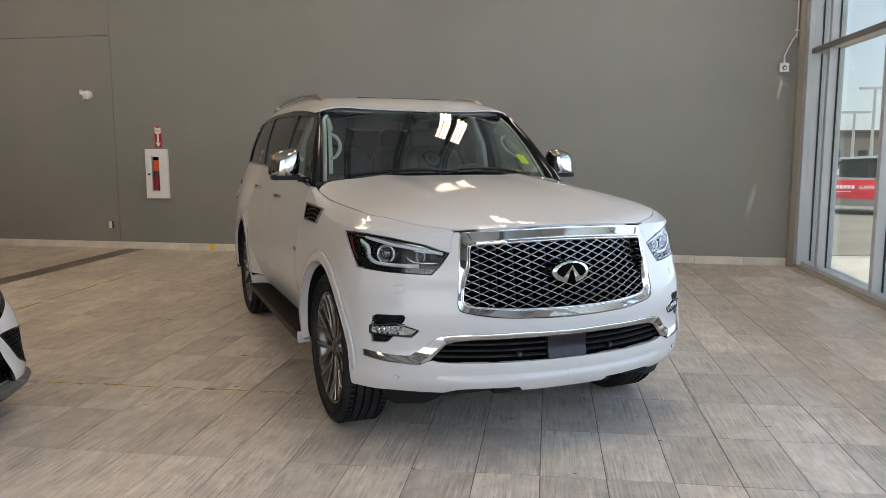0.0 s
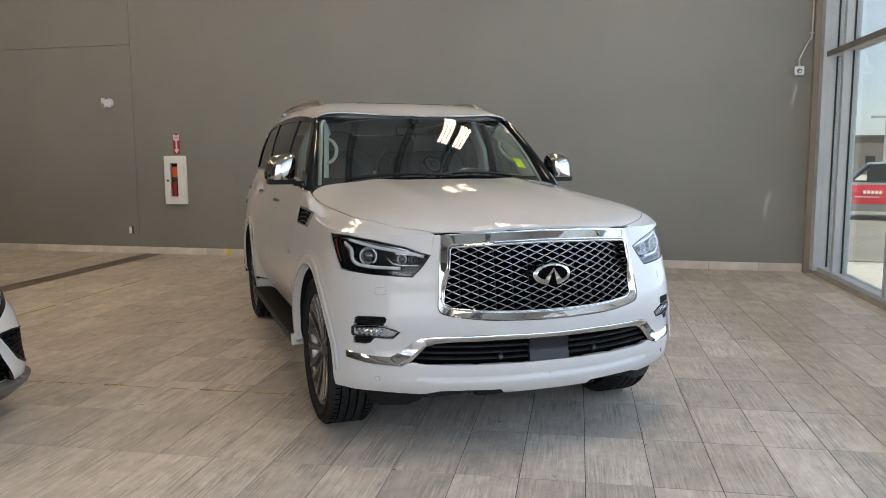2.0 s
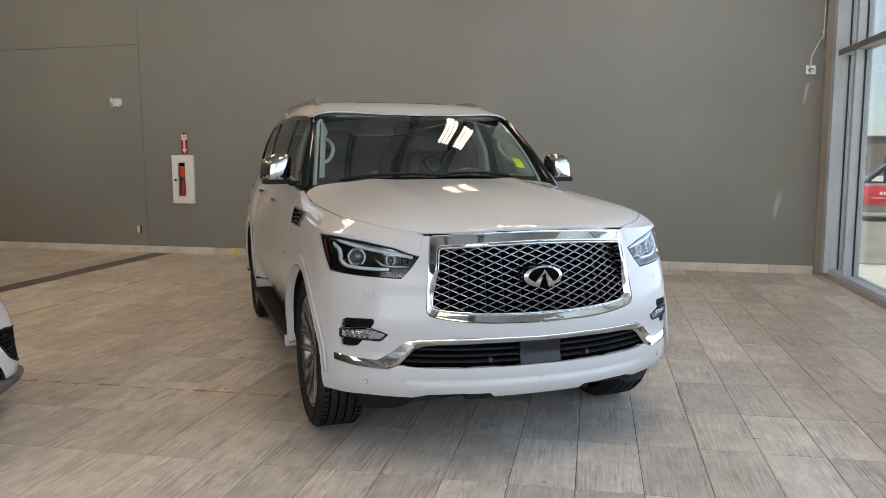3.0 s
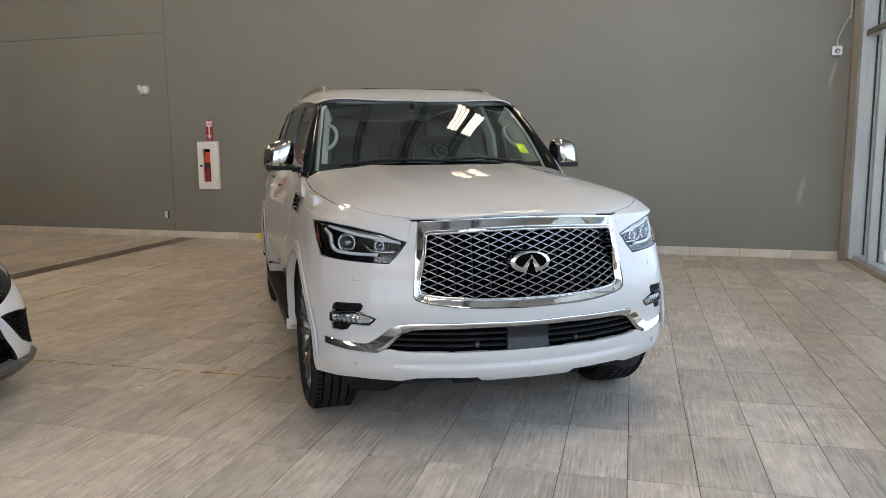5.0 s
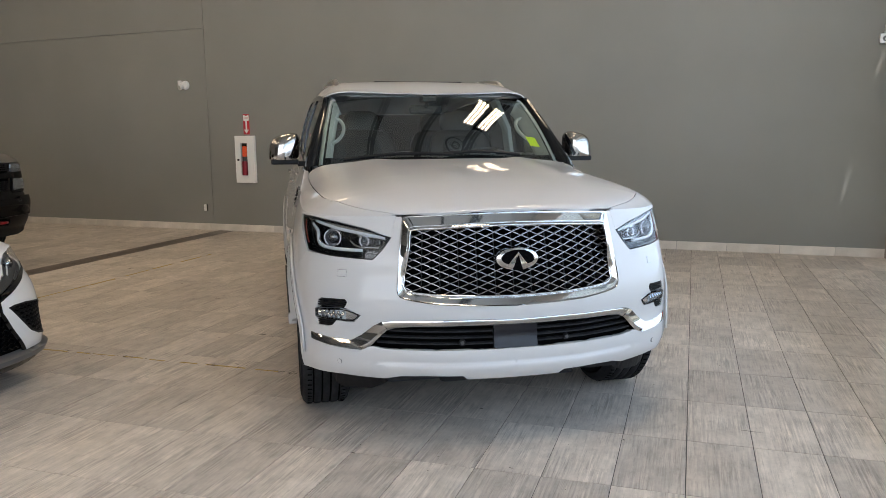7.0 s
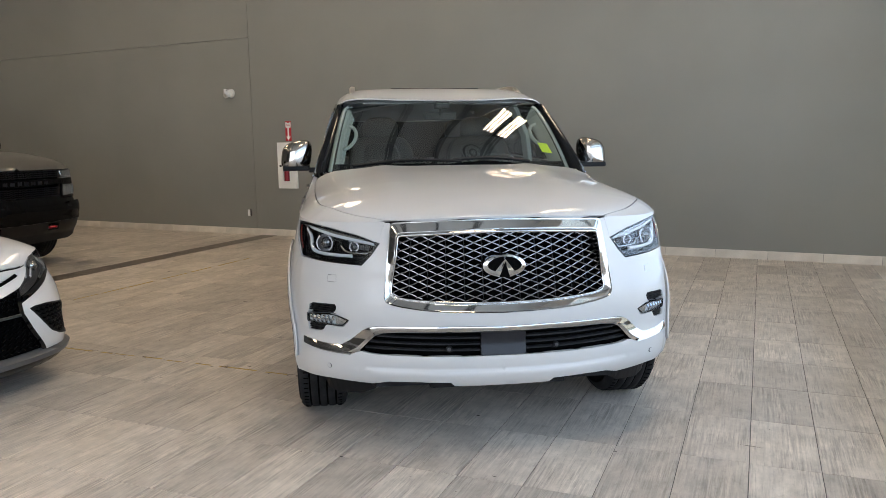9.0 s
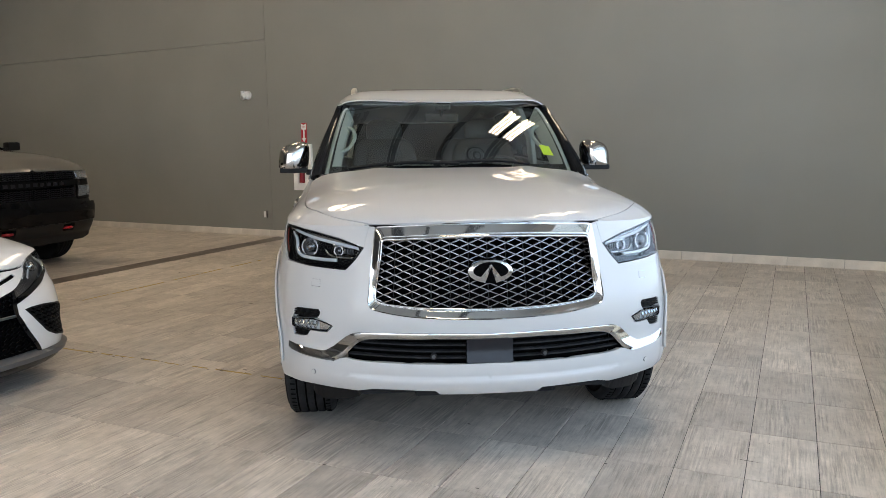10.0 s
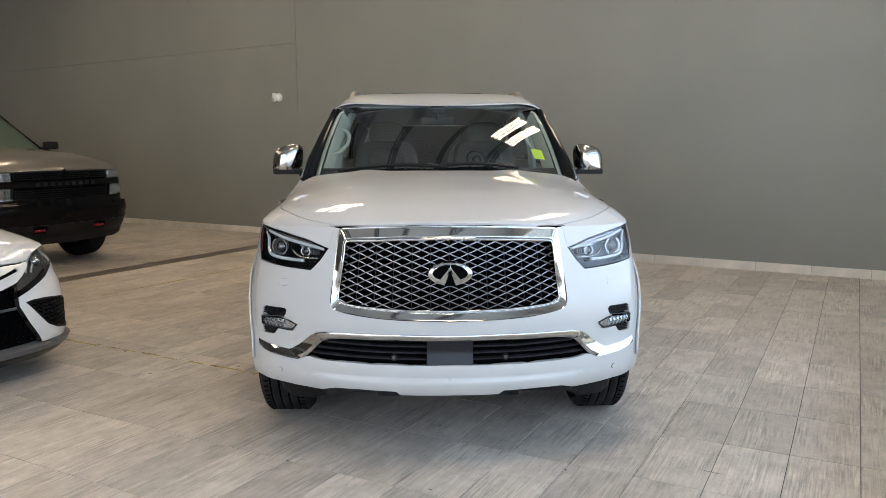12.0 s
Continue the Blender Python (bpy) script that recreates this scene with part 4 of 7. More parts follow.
        return 0.016 - 0.010 * u ** 3 - 0.006 * (y / EA) ** 2

    b = bmesh.new()
    rings = []
    for f, d in ((1.0, -0.030), (1.0, -0.006), (0.975, 0.0), (0.93, 0.0), (0.80, 0.0), (0.5, 0.0), (0.15, 0.0)):
        rings.append([b.verts.new((dome(EA * f * math.cos(k * math.tau / 64), EZ + EB * f * math.sin(k * math.tau / 64)) + d, EA * f * math.cos(k * math.tau / 64), EZ + EB * f * math.sin(k * math.tau / 64))) for k in range(64)])
    for r0, r1 in zip(rings, rings[1:]):
        for k in range(64):
            b.faces.new((r0[k], r0[(k + 1) % 64], r1[(k + 1) % 64], r1[k]))
    b.faces.new(rings[-1])
    # two ridged legs
    for sg in (1, -1):
        for o in (0.0, 1.0):
            q = [(0.0, 0.62), (0.0, 0.35) if o else (0.44, -0.43), (0.25, -0.97) if o else (0.44, -0.80), (0.345, -0.90)]
            tip, edge_, foot, ridge = [(sg * c[0] * EA, EZ + c[1] * EB) for c in q]
            vs = [b.verts.new((dome(*c) + h_, c[0], c[1])) for c, h_ in ((tip, 0.006), (edge_, 0.001), (foot, 0.001), (ridge, 0.004))]
            b.faces.new(vs)
    bmesh.ops.recalc_face_normals(b, faces=b.faces[:])
    part("emblem", b, M["chrome"], frame_, "chrome oval emblem", smooth=False)
    LOBE = [(0.01, 0.64), (0.44, -0.43), (0.62, -0.32), (0.745, -0.12), (0.77, 0.08), (0.70, 0.36), (0.52, 0.62), (0.28, 0.78), (0.01, 0.83)]
    for sg in (1, -1):
        b = bmesh.new()
        c0 = b.verts.new((dome(sg * 0.38 * EA, EZ + 0.25 * EB) + 0.003, sg * 0.38 * EA, EZ + 0.25 * EB))
        vs = [b.verts.new((dome(sg * p[0] * EA, EZ + p[1] * EB) + 0.003, sg * p[0] * EA, EZ + p[1] * EB)) for p in LOBE]
        for k in range(len(vs)):
            b.faces.new((c0, vs[k], vs[(k + 1) % len(vs)]) if sg > 0 else (c0, vs[(k + 1) % len(vs)], vs[k]))
        part("emblem_field", b, M["void"], frame_)
    b = bmesh.new()
    b.faces.new([b.verts.new((dome(y * EA, EZ + z * EB) + 0.008, y * EA, EZ + z * EB)) for y, z in ((0.0, 0.36), (-0.25, -0.99), (0.25, -0.99))])
    part("emblem_road", b, M["void"], frame_)

    # lower chrome trim and intake
    PAIRS = [((0.0, 0.637), (0.0, 0.607)), ((0.25, 0.641), (0.25, 0.609)), ((0.52, 0.637), (0.50, 0.605)), ((0.60, 0.634), (0.585, 0.599)), ((0.65, 0.627), (0.622, 0.586)), ((0.69, 0.607), (0.648, 0.566)),
             ((0.755, 0.557), (0.70, 0.513)), ((0.795, 0.535), (0.732, 0.495)), ((0.81, 0.529), (0.748, 0.490)), ((0.83, 0.5285), (0.82, 0.492)), ((0.92, 0.532), (0.92, 0.498)), ((1.055, 0.545), (1.052, 0.515))]
    fine = lambda pairs, side_: [(p[side_][0] + (q[side_][0] - p[side_][0]) * k / 4, p[side_][1] + (q[side_][1] - p[side_][1]) * k / 4) for p, q in zip(pairs, pairs[1:]) for k in range(4)] + [pairs[-1][side_]]
    part_way = lambda pairs, f: [(p, (p[0] + (q[0] - p[0]) * f, p[1] + (q[1] - p[1]) * f)) for p, q in pairs]
    rest_way = lambda pairs, f: [((p[0] + (q[0] - p[0]) * f, p[1] + (q[1] - p[1]) * f), q) for p, q in pairs]
    low = part("lower_trim", both(lambda bm, sg: moulding(bm, S, fine(PAIRS[:5], 0), fine(PAIRS[:5], 1), sg, 0.006, 0.03, -0.008, 0.0, 0)), M["chrome"], suv, "chrome blade round the lower intake", smooth=True)
    for sg in (1, -1):
        K = PAIRS[4:9]
        part("trim_knee", one(lambda bm, g: moulding(bm, S, fine(part_way(K, 0.68), 0), fine(part_way(K, 0.68), 1), g, 0.0, 0.03, 0.011, 0.0, 0), sg), M["chrome"], low, smooth=True)
        part("trim_lip", one(lambda bm, g: moulding(bm, S, fine(rest_way(K, 0.68), 0), fine(rest_way(K, 0.68), 1), g, 0.001, 0.03, -0.011, 0.0, 0), sg), M["chrome"], low, smooth=True)
        part("trim_arm", one(lambda bm, g: moulding(bm, S, fine(PAIRS[8:], 0), fine(PAIRS[8:], 1), g, 0.001, 0.03, 0.014, 0.0, 0), sg), M["chrome"], low, smooth=True)
    intake = part("lower_intake", both(lambda bm, sg: skin(bm, S, INTAKE, 0.04, (), sg, off=-0.07)), M["void"], suv, "black lower intake with slats")
    for k, z0 in enumerate((0.520, 0.548, 0.578)):
        b = bmesh.new()
        smax = (0.66, 0.645, 0.60)[k]
        for sg in (1, -1):
            pts = [S(0.10 + (smax - 0.10) * q / 16, z0 + 0.004 * (q / 16) ** 2) for q in range(17)]
            sweep(b, [(p[0] - 0.045, p[1] * sg, p[2]) for p in pts], 0.010, 0.030, (1, 0, 0))
        part("slat", b, M["rubber"], intake)
    b = bmesh.new()
    for sg in (1, -1):
        skin(b, S, [(0.0, 0.499), (0.108, 0.499), (0.108, 0.606), (0.0, 0.607)], 0.03, (), sg, off=-0.004, lip=0.03)
    bmesh.ops.remove_doubles(b, verts=b.verts[:], dist=0.001)
    part("radar_cover", b, M["grey_panel"], intake, "flat dark grey sensor cover", smooth=True)

    def sensor(s_, z_, sg, r, material, parent, inner=True):
        x, y, z = S(s_, z_)
        _, _, nx, ny = S.at(s_)
        n = Vector((-nx, -ny * sg, 0))
        c = Vector((x, y * sg, z))
        b = bmesh.new()
        cyl(b, c - n * 0.012, c + n * 0.003, r, r * 0.92, 24)
        ob = part("parking_sensor", b, material, parent, smooth=False)
        b = bmesh.new()
        cyl(b, c + n * 0.0032, c + n * 0.0042, r * (0.55 if material is M["black"] else 0.82), seg=20)
        part("sensor_eye", b, M["pearl"] if material is not M["black"] else M["satin_dark"], ob)

    for sg in (1, -1):
        sensor(0.262, 0.530, sg, 0.016, M["black"], intake)
        sensor(0.868, 0.421, sg, 0.013, M["satin_dark"], suv)
        W = [(0.832, 0.834), (0.882, 0.834), (0.884, 0.864), (0.836, 0.866)]
        part("washer_gap", one(lambda bm, g: skin(bm, S, [(q[0] + (q[0] - 0.858) * 0.05, q[1] + (q[1] - 0.85) * 0.09) for q in W], 0.015, (), g, off=0.0008), sg), M["satin"], suv)
        part("washer_cover", one(lambda bm, g: skin(bm, S, W, 0.015, (), g, off=0.0015, lip=0.004), sg), pearl, suv, smooth=True)

        # fog lamp pod: recess, slats, lamp
        pod = part("fog_pod", one(lambda bm, g: skin(bm, S, FOG, 0.03, (), g, off=-0.045), sg), M["void"], suv, "black slatted fog-lamp recess with a clear lamp")
        for a, c, z0 in ((0.834, 0.985, 0.721), (0.828, 0.992, 0.711), (0.832, 0.996, 0.700), (0.840, 0.998, 0.689), (0.892, 1.0, 0.613), (0.902, 1.0, 0.603), (0.915, 0.998, 0.592)):
            b = bmesh.new()
            pts = [S(a + (c - a) * q / 8, z0) for q in range(9)]
            ups = []
            for q in range(9):
                _, _, nx, ny = S.at(a + (c - a) * q / 8)
                ups.append((-nx, -ny * sg, 0))
            sweep(b, [(p[0] - u[0] * 0.03, p[1] * sg - u[1] * 0.03, p[2]) for p, u in zip(pts, ups)], 0.007, 0.026, ups)
            part("slat", b, M["black"], pod)
        LAMP = [(1.010, 0.669), (0.99, 0.667), (0.86, 0.679), (0.822, 0.676), (0.757, 0.654), (0.791, 0.623), (0.82, 0.621), (1.003, 0.625), (1.013, 0.631)]
        lamp = part("fog_lamp", one(lambda bm, g: skin(bm, S, LAMP, 0.02, (), g, off=-0.014, lip=0.02), sg), M["drl"], pod, "clear fog lamp", smooth=True)
        ring_in = [(c[0] + (0.90 - c[0]) * 0.05, c[1] + (0.648 - c[1]) * 0.17) for c in LAMP]
        part("fog_rim", one(lambda bm, g: skin(bm, S, LAMP, 0.012, [ring_in], g, off=0.001, lip=0.016), sg), M["piano"], pod, smooth=True)
        part("fog_lens", one(lambda bm, g: skin(bm, S, LAMP, 0.02, (), g, off=0.003, lip=0.004), sg), M["lens"], pod, smooth=True)
        part("fog_wing", one(lambda bm, g: skin(bm, S, [(0.832, 0.672), (0.768, 0.652), (0.797, 0.629), (0.832, 0.629)], 0.012, (), g, off=-0.006), sg), M["satin"], pod, smooth=True)
        for k in range(11):
            b = bmesh.new()
            pts, ups = [], []
            for q in (0.0, 0.006, 0.012):
                a = 0.842 + 0.0135 * k + q
                x, y, z = S(a, 0.648 + 0.006 * (-1) ** k)
                _, _, nx, ny = S.at(a)
                pts.append((x + nx * 0.010, (y + ny * 0.010) * sg, z))
                ups.append((-nx, -ny * sg, 0.5 * (-1) ** k))
            sweep(b, pts, 0.022, 0.007, ups)
            part("fog_reflector", b, M["lamp_bowl"], pod)

        # headlight
        hl = part("headlight", one(lambda bm, g: skin(bm, S, HEAD, 0.03, (), g, off=-0.05), sg), M["piano"], suv, "dark headlight with white light guide and clear lens")
        part("headlight_rim", one(lambda bm, g: skin(bm, S, HEAD, 0.02, [[(c[0] + (0.93 - c[0]) * 0.05, c[1] + (1.0 - c[1]) * 0.10) for c in HEAD]], g, off=-0.006, lip=0.040), sg), M["piano"], hl, smooth=True)
        part("headlight_lens", one(lambda bm, g: skin(bm, S, HEAD, 0.025, (), g, off=0.003, lip=0.006), sg), M["lens"], hl, smooth=True)

        def guide(name, line, w, dep, material, rise=0.012):
            b = bmesh.new()
            pts, ups = [], []
            for s_, z_ in curve(line, 5):
                x, y, z = S(s_, z_)
                _, _, nx, ny = S.at(s_)
                u = Vector((-nx, -ny * sg, 0))
                pts.append(Vector((x, y * sg, z)) - u * dep)
                ups.append(tuple(u))
            sweep(b, pts, w, rise, ups)
            return part(name, b, material, hl, smooth=True)

        guide("brow_strip", [(0.64, 1.022), (0.76, 1.046), (0.95, 1.074), (1.12, 1.092), (1.22, 1.092)], 0.028, 0.028, M["chrome_dark"])
        guide("light_guide", [(1.165, 1.066), (1.10, 1.035), (1.075, 0.99), (1.03, 0.966), (0.95, 0.958), (0.86, 0.955), (0.765, 0.955)], 0.016, 0.032, M["drl"])
        guide("guide_blade", [(1.172, 1.060), (1.118, 1.035), (1.092, 0.995), (1.055, 0.968)], 0.034, 0.037, M["satin"])
        guide("light_guide", [(0.645, 1.014), (0.74, 1.030), (0.873, 1.047), (1.0, 1.066), (1.13, 1.084)], 0.017, 0.03, M["drl"])
        guide("reflector_bar", [(0.80, 1.024), (0.74, 1.020), (0.69, 1.014)], 0.012, 0.036, M["lamp_bowl"])
        guide("reflector_edge", [(0.838, 1.0), (0.805, 0.978), (0.75, 0.970), (0.675, 0.970)], 0.009, 0.026, M["chrome"])
        for k in range(4):
            guide("reflector_fin", [(0.725 - 0.014 * k, 1.006), (0.722 - 0.014 * k, 0.984)], 0.006, 0.034, M["satin_dark"])
        guide("side_reflector", [(1.255, 1.075), (1.215, 1.02), (1.16, 0.965)], 0.030, 0.018, M["amber"], 0.006)
        for s_, z_, r in ((0.945, 1.008, 0.036), (0.752, 0.998, 0.019)):
            x, y, z = S(s_, z_)
            _, _, nx, ny = S.at(s_)
            u = (Vector((-nx, -ny * sg, 0)) * 0.6 + Vector((1, 0, 0)) * 0.6).normalized()
            c = Vector((x, y * sg, z)) - u * 0.03
            b = bmesh.new()
            cyl(b, c - u * 0.03, c - u * 0.012, r * 1.15, r * 1.25, 28)
            bezel = part("projector_bezel", b, M["satin_dark"], hl, smooth=False)
            v = Vector((0, 0, 1)).cross(u).normalized()
            w = u.cross(v)
            for a0, a1 in ((-60, 60), (120, 240)):
                b = bmesh.new()
                sweep(b, [c + (v * math.cos(radians(a)) + w * math.sin(radians(a))) * r * 1.12 for a in range(a0, a1 + 1, 10)], 0.009, 0.007, tuple(u))
                part("light_ring", b, M["chrome_dark"], bezel)
            b = bmesh.new()
            bmesh.ops.create_uvsphere(b, u_segments=24, v_segments=12, radius=r * 0.9, matrix=Matrix.Translation(c - u * r * 0.6))
            part("projector_lens", b, M["projector"], bezel, smooth=True)

        # side vent with chrome frame
        sv = sx(-1.27)
        VO = [(sv - 0.185, 1.178), (sv + 0.255, 1.184), (sv + 0.205, 1.086), (sv - 0.107, 1.086)]
        VI = [(p[0] + (sv + 0.05 - p[0]) * 0.13, p[1] + (1.132 - p[1]) * 0.18) for p in VO]
        vent = part("side_vent", one(lambda bm, g: skin(bm, S, VO, 0.02, [VI], g, off=0.012, lip=0.014), sg), M["chrome_dark"], suv, "chrome-framed black side vent")
        part("vent_backing", one(lambda bm, g: skin(bm, S, VI, 0.03, (), g, off=0.002), sg), M["void"], vent)
        b = bmesh.new()
        for z0 in (1.105, 1.13, 1.155):
            pts = [S(sv - 0.10 + 0.28 * q / 4, z0 + 0.01 * math.sin(q)) for q in range(5)]
            sweep(b, [(p[0], (p[1] + 0.004) * sg, p[2]) for p in pts], 0.005, 0.006, (0, sg, 0))
        part("vent_bar", b, M["chrome_dark"], vent)
        # badge on the door front
        b = bmesh.new()
        x, y, z = S(sx(-1.64), 0.888)
        box(b, x - 0.03, x + 0.03, min(y * sg, (y + 0.004) * sg), max(y * sg, (y + 0.004) * sg), z - 0.012, z + 0.012, 0.001)
        part("door_emblem", b, M["chrome_dark"], suv)

    build_cabin(suv)
    return suv


# ---- upper body: glass, pillars, roof, cabin ----
def wind(u, v):
    """Windscreen: u across (-1..1 at the glass edge), v from scuttle to roof."""
    xb, zb = -1.495 - 0.165 * u * u, 1.345 - 0.04 * u * u
    xt, zt = -1.987 - 0.135 * u * u, 1.774 - 0.040 * u * u
    bul = 0.025 * math.sin(math.pi * v)
    return xb + (xt - xb) * v + bul * 0.5, u * (0.822 + (0.712 - 0.822) * v), zb + (zt - zb) * v + bul


def belt(x):
    return spline([(-5.0, 1.38), (-4.2, 1.378), (-3.0, 1.352), (-1.7, 1.285), (-1.45, 1.262)], x)


def roofline(x):
    return spline([(-5.05, 1.66), (-4.7, 1.728), (-4.3, 1.765), (-3.6, 1.797), (-3.0, 1.800), (-2.4, 1.783), (-2.05, 1.762)], x)


def sideglass(x, v):
    """Side of the upper body: x along, v from belt to roof."""
    y0, y1 = SUV(SUV.s_at_x(max(x, -4.8)), belt(x))[1], spline([(-5.05, 0.68), (-4.4, 0.74), (-3.4, 0.76), (-2.4, 0.75), (-2.05, 0.728)], x)
    if x < -4.8:
        y0 -= 0.25 * (-4.8 - x)
    return x, y0 + (y1 - y0) * v + 0.018 * math.sin(math.pi * v), belt(x) + (roofline(x) - belt(x)) * v


def roof_z(x, y):
    q = min(abs(y) / spline([(-5.05, 0.68), (-4.4, 0.74), (-3.4, 0.76), (-2.4, 0.75), (-2.0, 0.728)], x), 1.0)
    c = spline([(-5.15, 1.72), (-4.7, 1.835), (-4.2, 1.888), (-3.5, 1.920), (-2.8, 1.919), (-2.4, 1.890), (-2.2, 1.850), (-2.01, 1.792), (-1.985, 1.784)], x)
    return c - (c - roofline(x)) * (0.14 * q * q + 0.86 * q ** 12)


def build_cabin(suv):
    pearl = M["pearl"]
    RE = [(-1.993, 0.0), (-2.008, 0.25), (-2.056, 0.5), (-2.13, 0.725), (-2.4, 0.747), (-3.0, 0.757), (-3.4, 0.76), (-4.4, 0.74), (-4.9, 0.69), (-5.08, 0.60), (-5.12, 0.0)]
    SUN = [(-2.55, 0.0), (-2.55, 0.36), (-2.58, 0.40), (-3.30, 0.40), (-3.34, 0.36), (-3.34, 0.0)]
    rf = lambda x, y: (x, y, roof_z(x, y))
    roof = part("roof", both(lambda bm, sg: skin(bm, rf, RE[:1] + curve(RE[1:-1], 5) + RE[-1:] + [SUN[-1]] + SUN[::-1][1:], 0.05, (), sg, lip=0.008, ref=(-3, 0, 0))), pearl, suv, smooth=True)
    part("sunroof", both(lambda bm, sg: skin(bm, rf, SUN, 0.06, (), sg, off=-0.006, ref=(-3, 0, 0))), M["piano"], roof, "dark glass sunroof", smooth=True)
    b = bmesh.new()
    box(b, -2.56, -2.50, -0.34, 0.34, 1.880, 1.905, 0.006)
    part("wind_deflector", b, M["piano"], roof)

    # windscreen with a black border
    ring = [(1, 0), (1, 1), (-1, 1), (-1, 0)]
    n = 24
    outer = [(-1 + 2 * k / n, 0.0) for k in range(n)] + [(1, k / 8) for k in range(8)] + [(1 - 2 * k / n, 1.0) for k in range(n)] + [(-1, 1 - k / 8) for k in range(8)]
    inner = [(x * 0.955, 0.075 + 0.917 * y + (0.03 if y < 0.5 else 0.0) * abs(x) ** 6) for x, y in outer]
    glass = part("windscreen", one(lambda bm, sg: skin(bm, wind, outer, 0.07, (), 1, lip=0.006, ref=(-2.6, 0, 0.9)), 1), M["windscreen"], suv, "clear windscreen reflecting the ceiling", smooth=True)
    glass.visible_shadow = False
    part("windscreen_border", one(lambda bm, sg: skin(bm, wind, outer, 0.06, [inner], 1, off=-0.008, ref=(-2.6, 0, 0.9)), 1), M["piano"], glass, smooth=True)
    b = bmesh.new()
    for u0, u1, v0 in ((-0.80, 0.05, 0.015), (-0.02, 0.62, 0.03)):
        pts = [Vector(wind(u0 + (u1 - u0) * k / 12, v0 + 0.03 * math.sin(math.pi * k / 12))) + Vector((0.014, 0, 0.014)) for k in range(13)]
        sweep(b, pts, 0.018, 0.014, (0.6, 0, 0.8))
    part("wiper", b, M["black"], suv, "pair of black wiper blades")
    # scuttle panel below the glass
    b = bmesh.new()
    rows = []
    for k in range(25):
        u = -1 + 2 * k / 24
        p, q = Vector(wind(u, 0.0)), Vector(wind(u, 0.03))
        rows.append([b.verts.new((p.x + 0.10, p.y * 1.04, suv_top(p.x + 0.10, p.y) - 0.012)), b.verts.new((p.x, p.y, p.z - 0.006)), b.verts.new((q.x - 0.02, q.y, q.z - 0.03))])
    for r0, r1 in zip(rows, rows[1:]):
        for k in range(2):
            b.faces.new((r0[k], r0[k + 1], r1[k + 1], r1[k]))
    bmesh.ops.recalc_face_normals(b, faces=b.faces[:])
    part("scuttle", b, M["black"], suv, smooth=True)

    for sg in (1, -1):
        # A-pillar: from the windscreen edge to the side glass
        b = bmesh.new()
        rows = []
        for k in range(15):
            v = k / 14
            p = Vector(wind(1, v))
            xs = -1.60 + (-2.13 + 1.60) * v
            q = Vector(sideglass(xs, v))
            if v == 0:
                q = Vector((-1.58, 0.895, 1.275))
            mid = (p + q) / 2 + Vector((0.02, 0.022, 0.012))
            rows.append([b.verts.new((w.x, w.y * sg, w.z)) for w in (p + Vector((0, 0, -0.02)), p + Vector((0.004, 0.006, 0.004)), mid, q + Vector((0.01, 0.004, 0)), q + Vector((-0.05, -0.03, 0)))])
        for r0, r1 in zip(rows, rows[1:]):
            for k in range(4):
                b.faces.new((r0[k], r0[k + 1], r1[k + 1], r1[k]))
        bmesh.ops.recalc_face_normals(b, faces=b.faces[:])
        part("front_pillar", b, M["piano"], suv, "gloss black windscreen pillar", smooth=True)
        # side glass and pillars
        lo, hi = 0.045, 0.93
        for x0, x1, t0, t1, m_, nm in ((-1.66, -2.60, -2.17, -2.60, "side_glass", "front_window"), (-2.70, -3.58, -2.70, -3.60, "privacy", "rear_window"), (-3.70, -4.55, -3.72, -4.36, "privacy", "quarter_window")):
            o = [(x0, lo), (x1, lo), (t1, hi), (t0, hi)]
            w = part(nm, one(lambda bm, g: skin(bm, sideglass, o, 0.10, (), g, off=-0.006, lip=0.004, ref=(-3, 0, 1.5)), sg), M[m_], suv, smooth=True)
            w.visible_shadow = False
        full = [(-1.62, 0.0), (-4.80, 0.0), (-4.62, 0.5), (-4.45, 1.0), (-2.12, 1.0)]
        holes = [[(-1.68, lo), (-2.59, lo), (-2.59, hi), (-2.18, hi)], [(-2.71, lo), (-3.57, lo), (-3.59, hi), (-2.71, hi)], [(-3.71, lo), (-4.54, lo), (-4.35, hi), (-3.73, hi)]]
        part("door_frame", one(lambda bm, g: skin(bm, sideglass, full, 0.09, holes, g, off=0.002, lip=0.02, ref=(-3, 0, 1.5)), sg), M["piano"], suv, "gloss black window frames", smooth=True)
        part("rear_pillar", one(lambda bm, g: skin(bm, sideglass, [(-4.80, 0.0), (-5.12, 0.0), (-5.04, 1.0), (-4.45, 1.0), (-4.62, 0.5)], 0.09, (), g, lip=0.02, ref=(-3, 0, 1.5)), sg), pearl, suv, smooth=True)
        b = bmesh.new()
        pts = [Vector(sideglass(x, 0.012)) for x in np.linspace(-1.62, -4.58, 22).tolist()] + [Vector(sideglass(-4.58 + 0.16 * k / 5, 0.012 + 0.93 * k / 5)) for k in range(1, 6)]
        sweep(b, [(p.x, (p.y + 0.002) * sg, p.z) for p in pts], 0.018, 0.008, (0, sg, 0.25))
        part("window_trim", b, M["chrome_dark"], suv, smooth=True)
        # roof rail
        b = bmesh.new()
        pts = [(-2.36, 0.63, 1.842), (-2.42, 0.63, 1.872), (-2.52, 0.628, 1.904), (-2.75, 0.625, 1.926), (-3.5, 0.625, 1.938), (-4.2, 0.615, 1.918), (-4.45, 0.605, 1.885), (-4.55, 0.60, 1.838)]
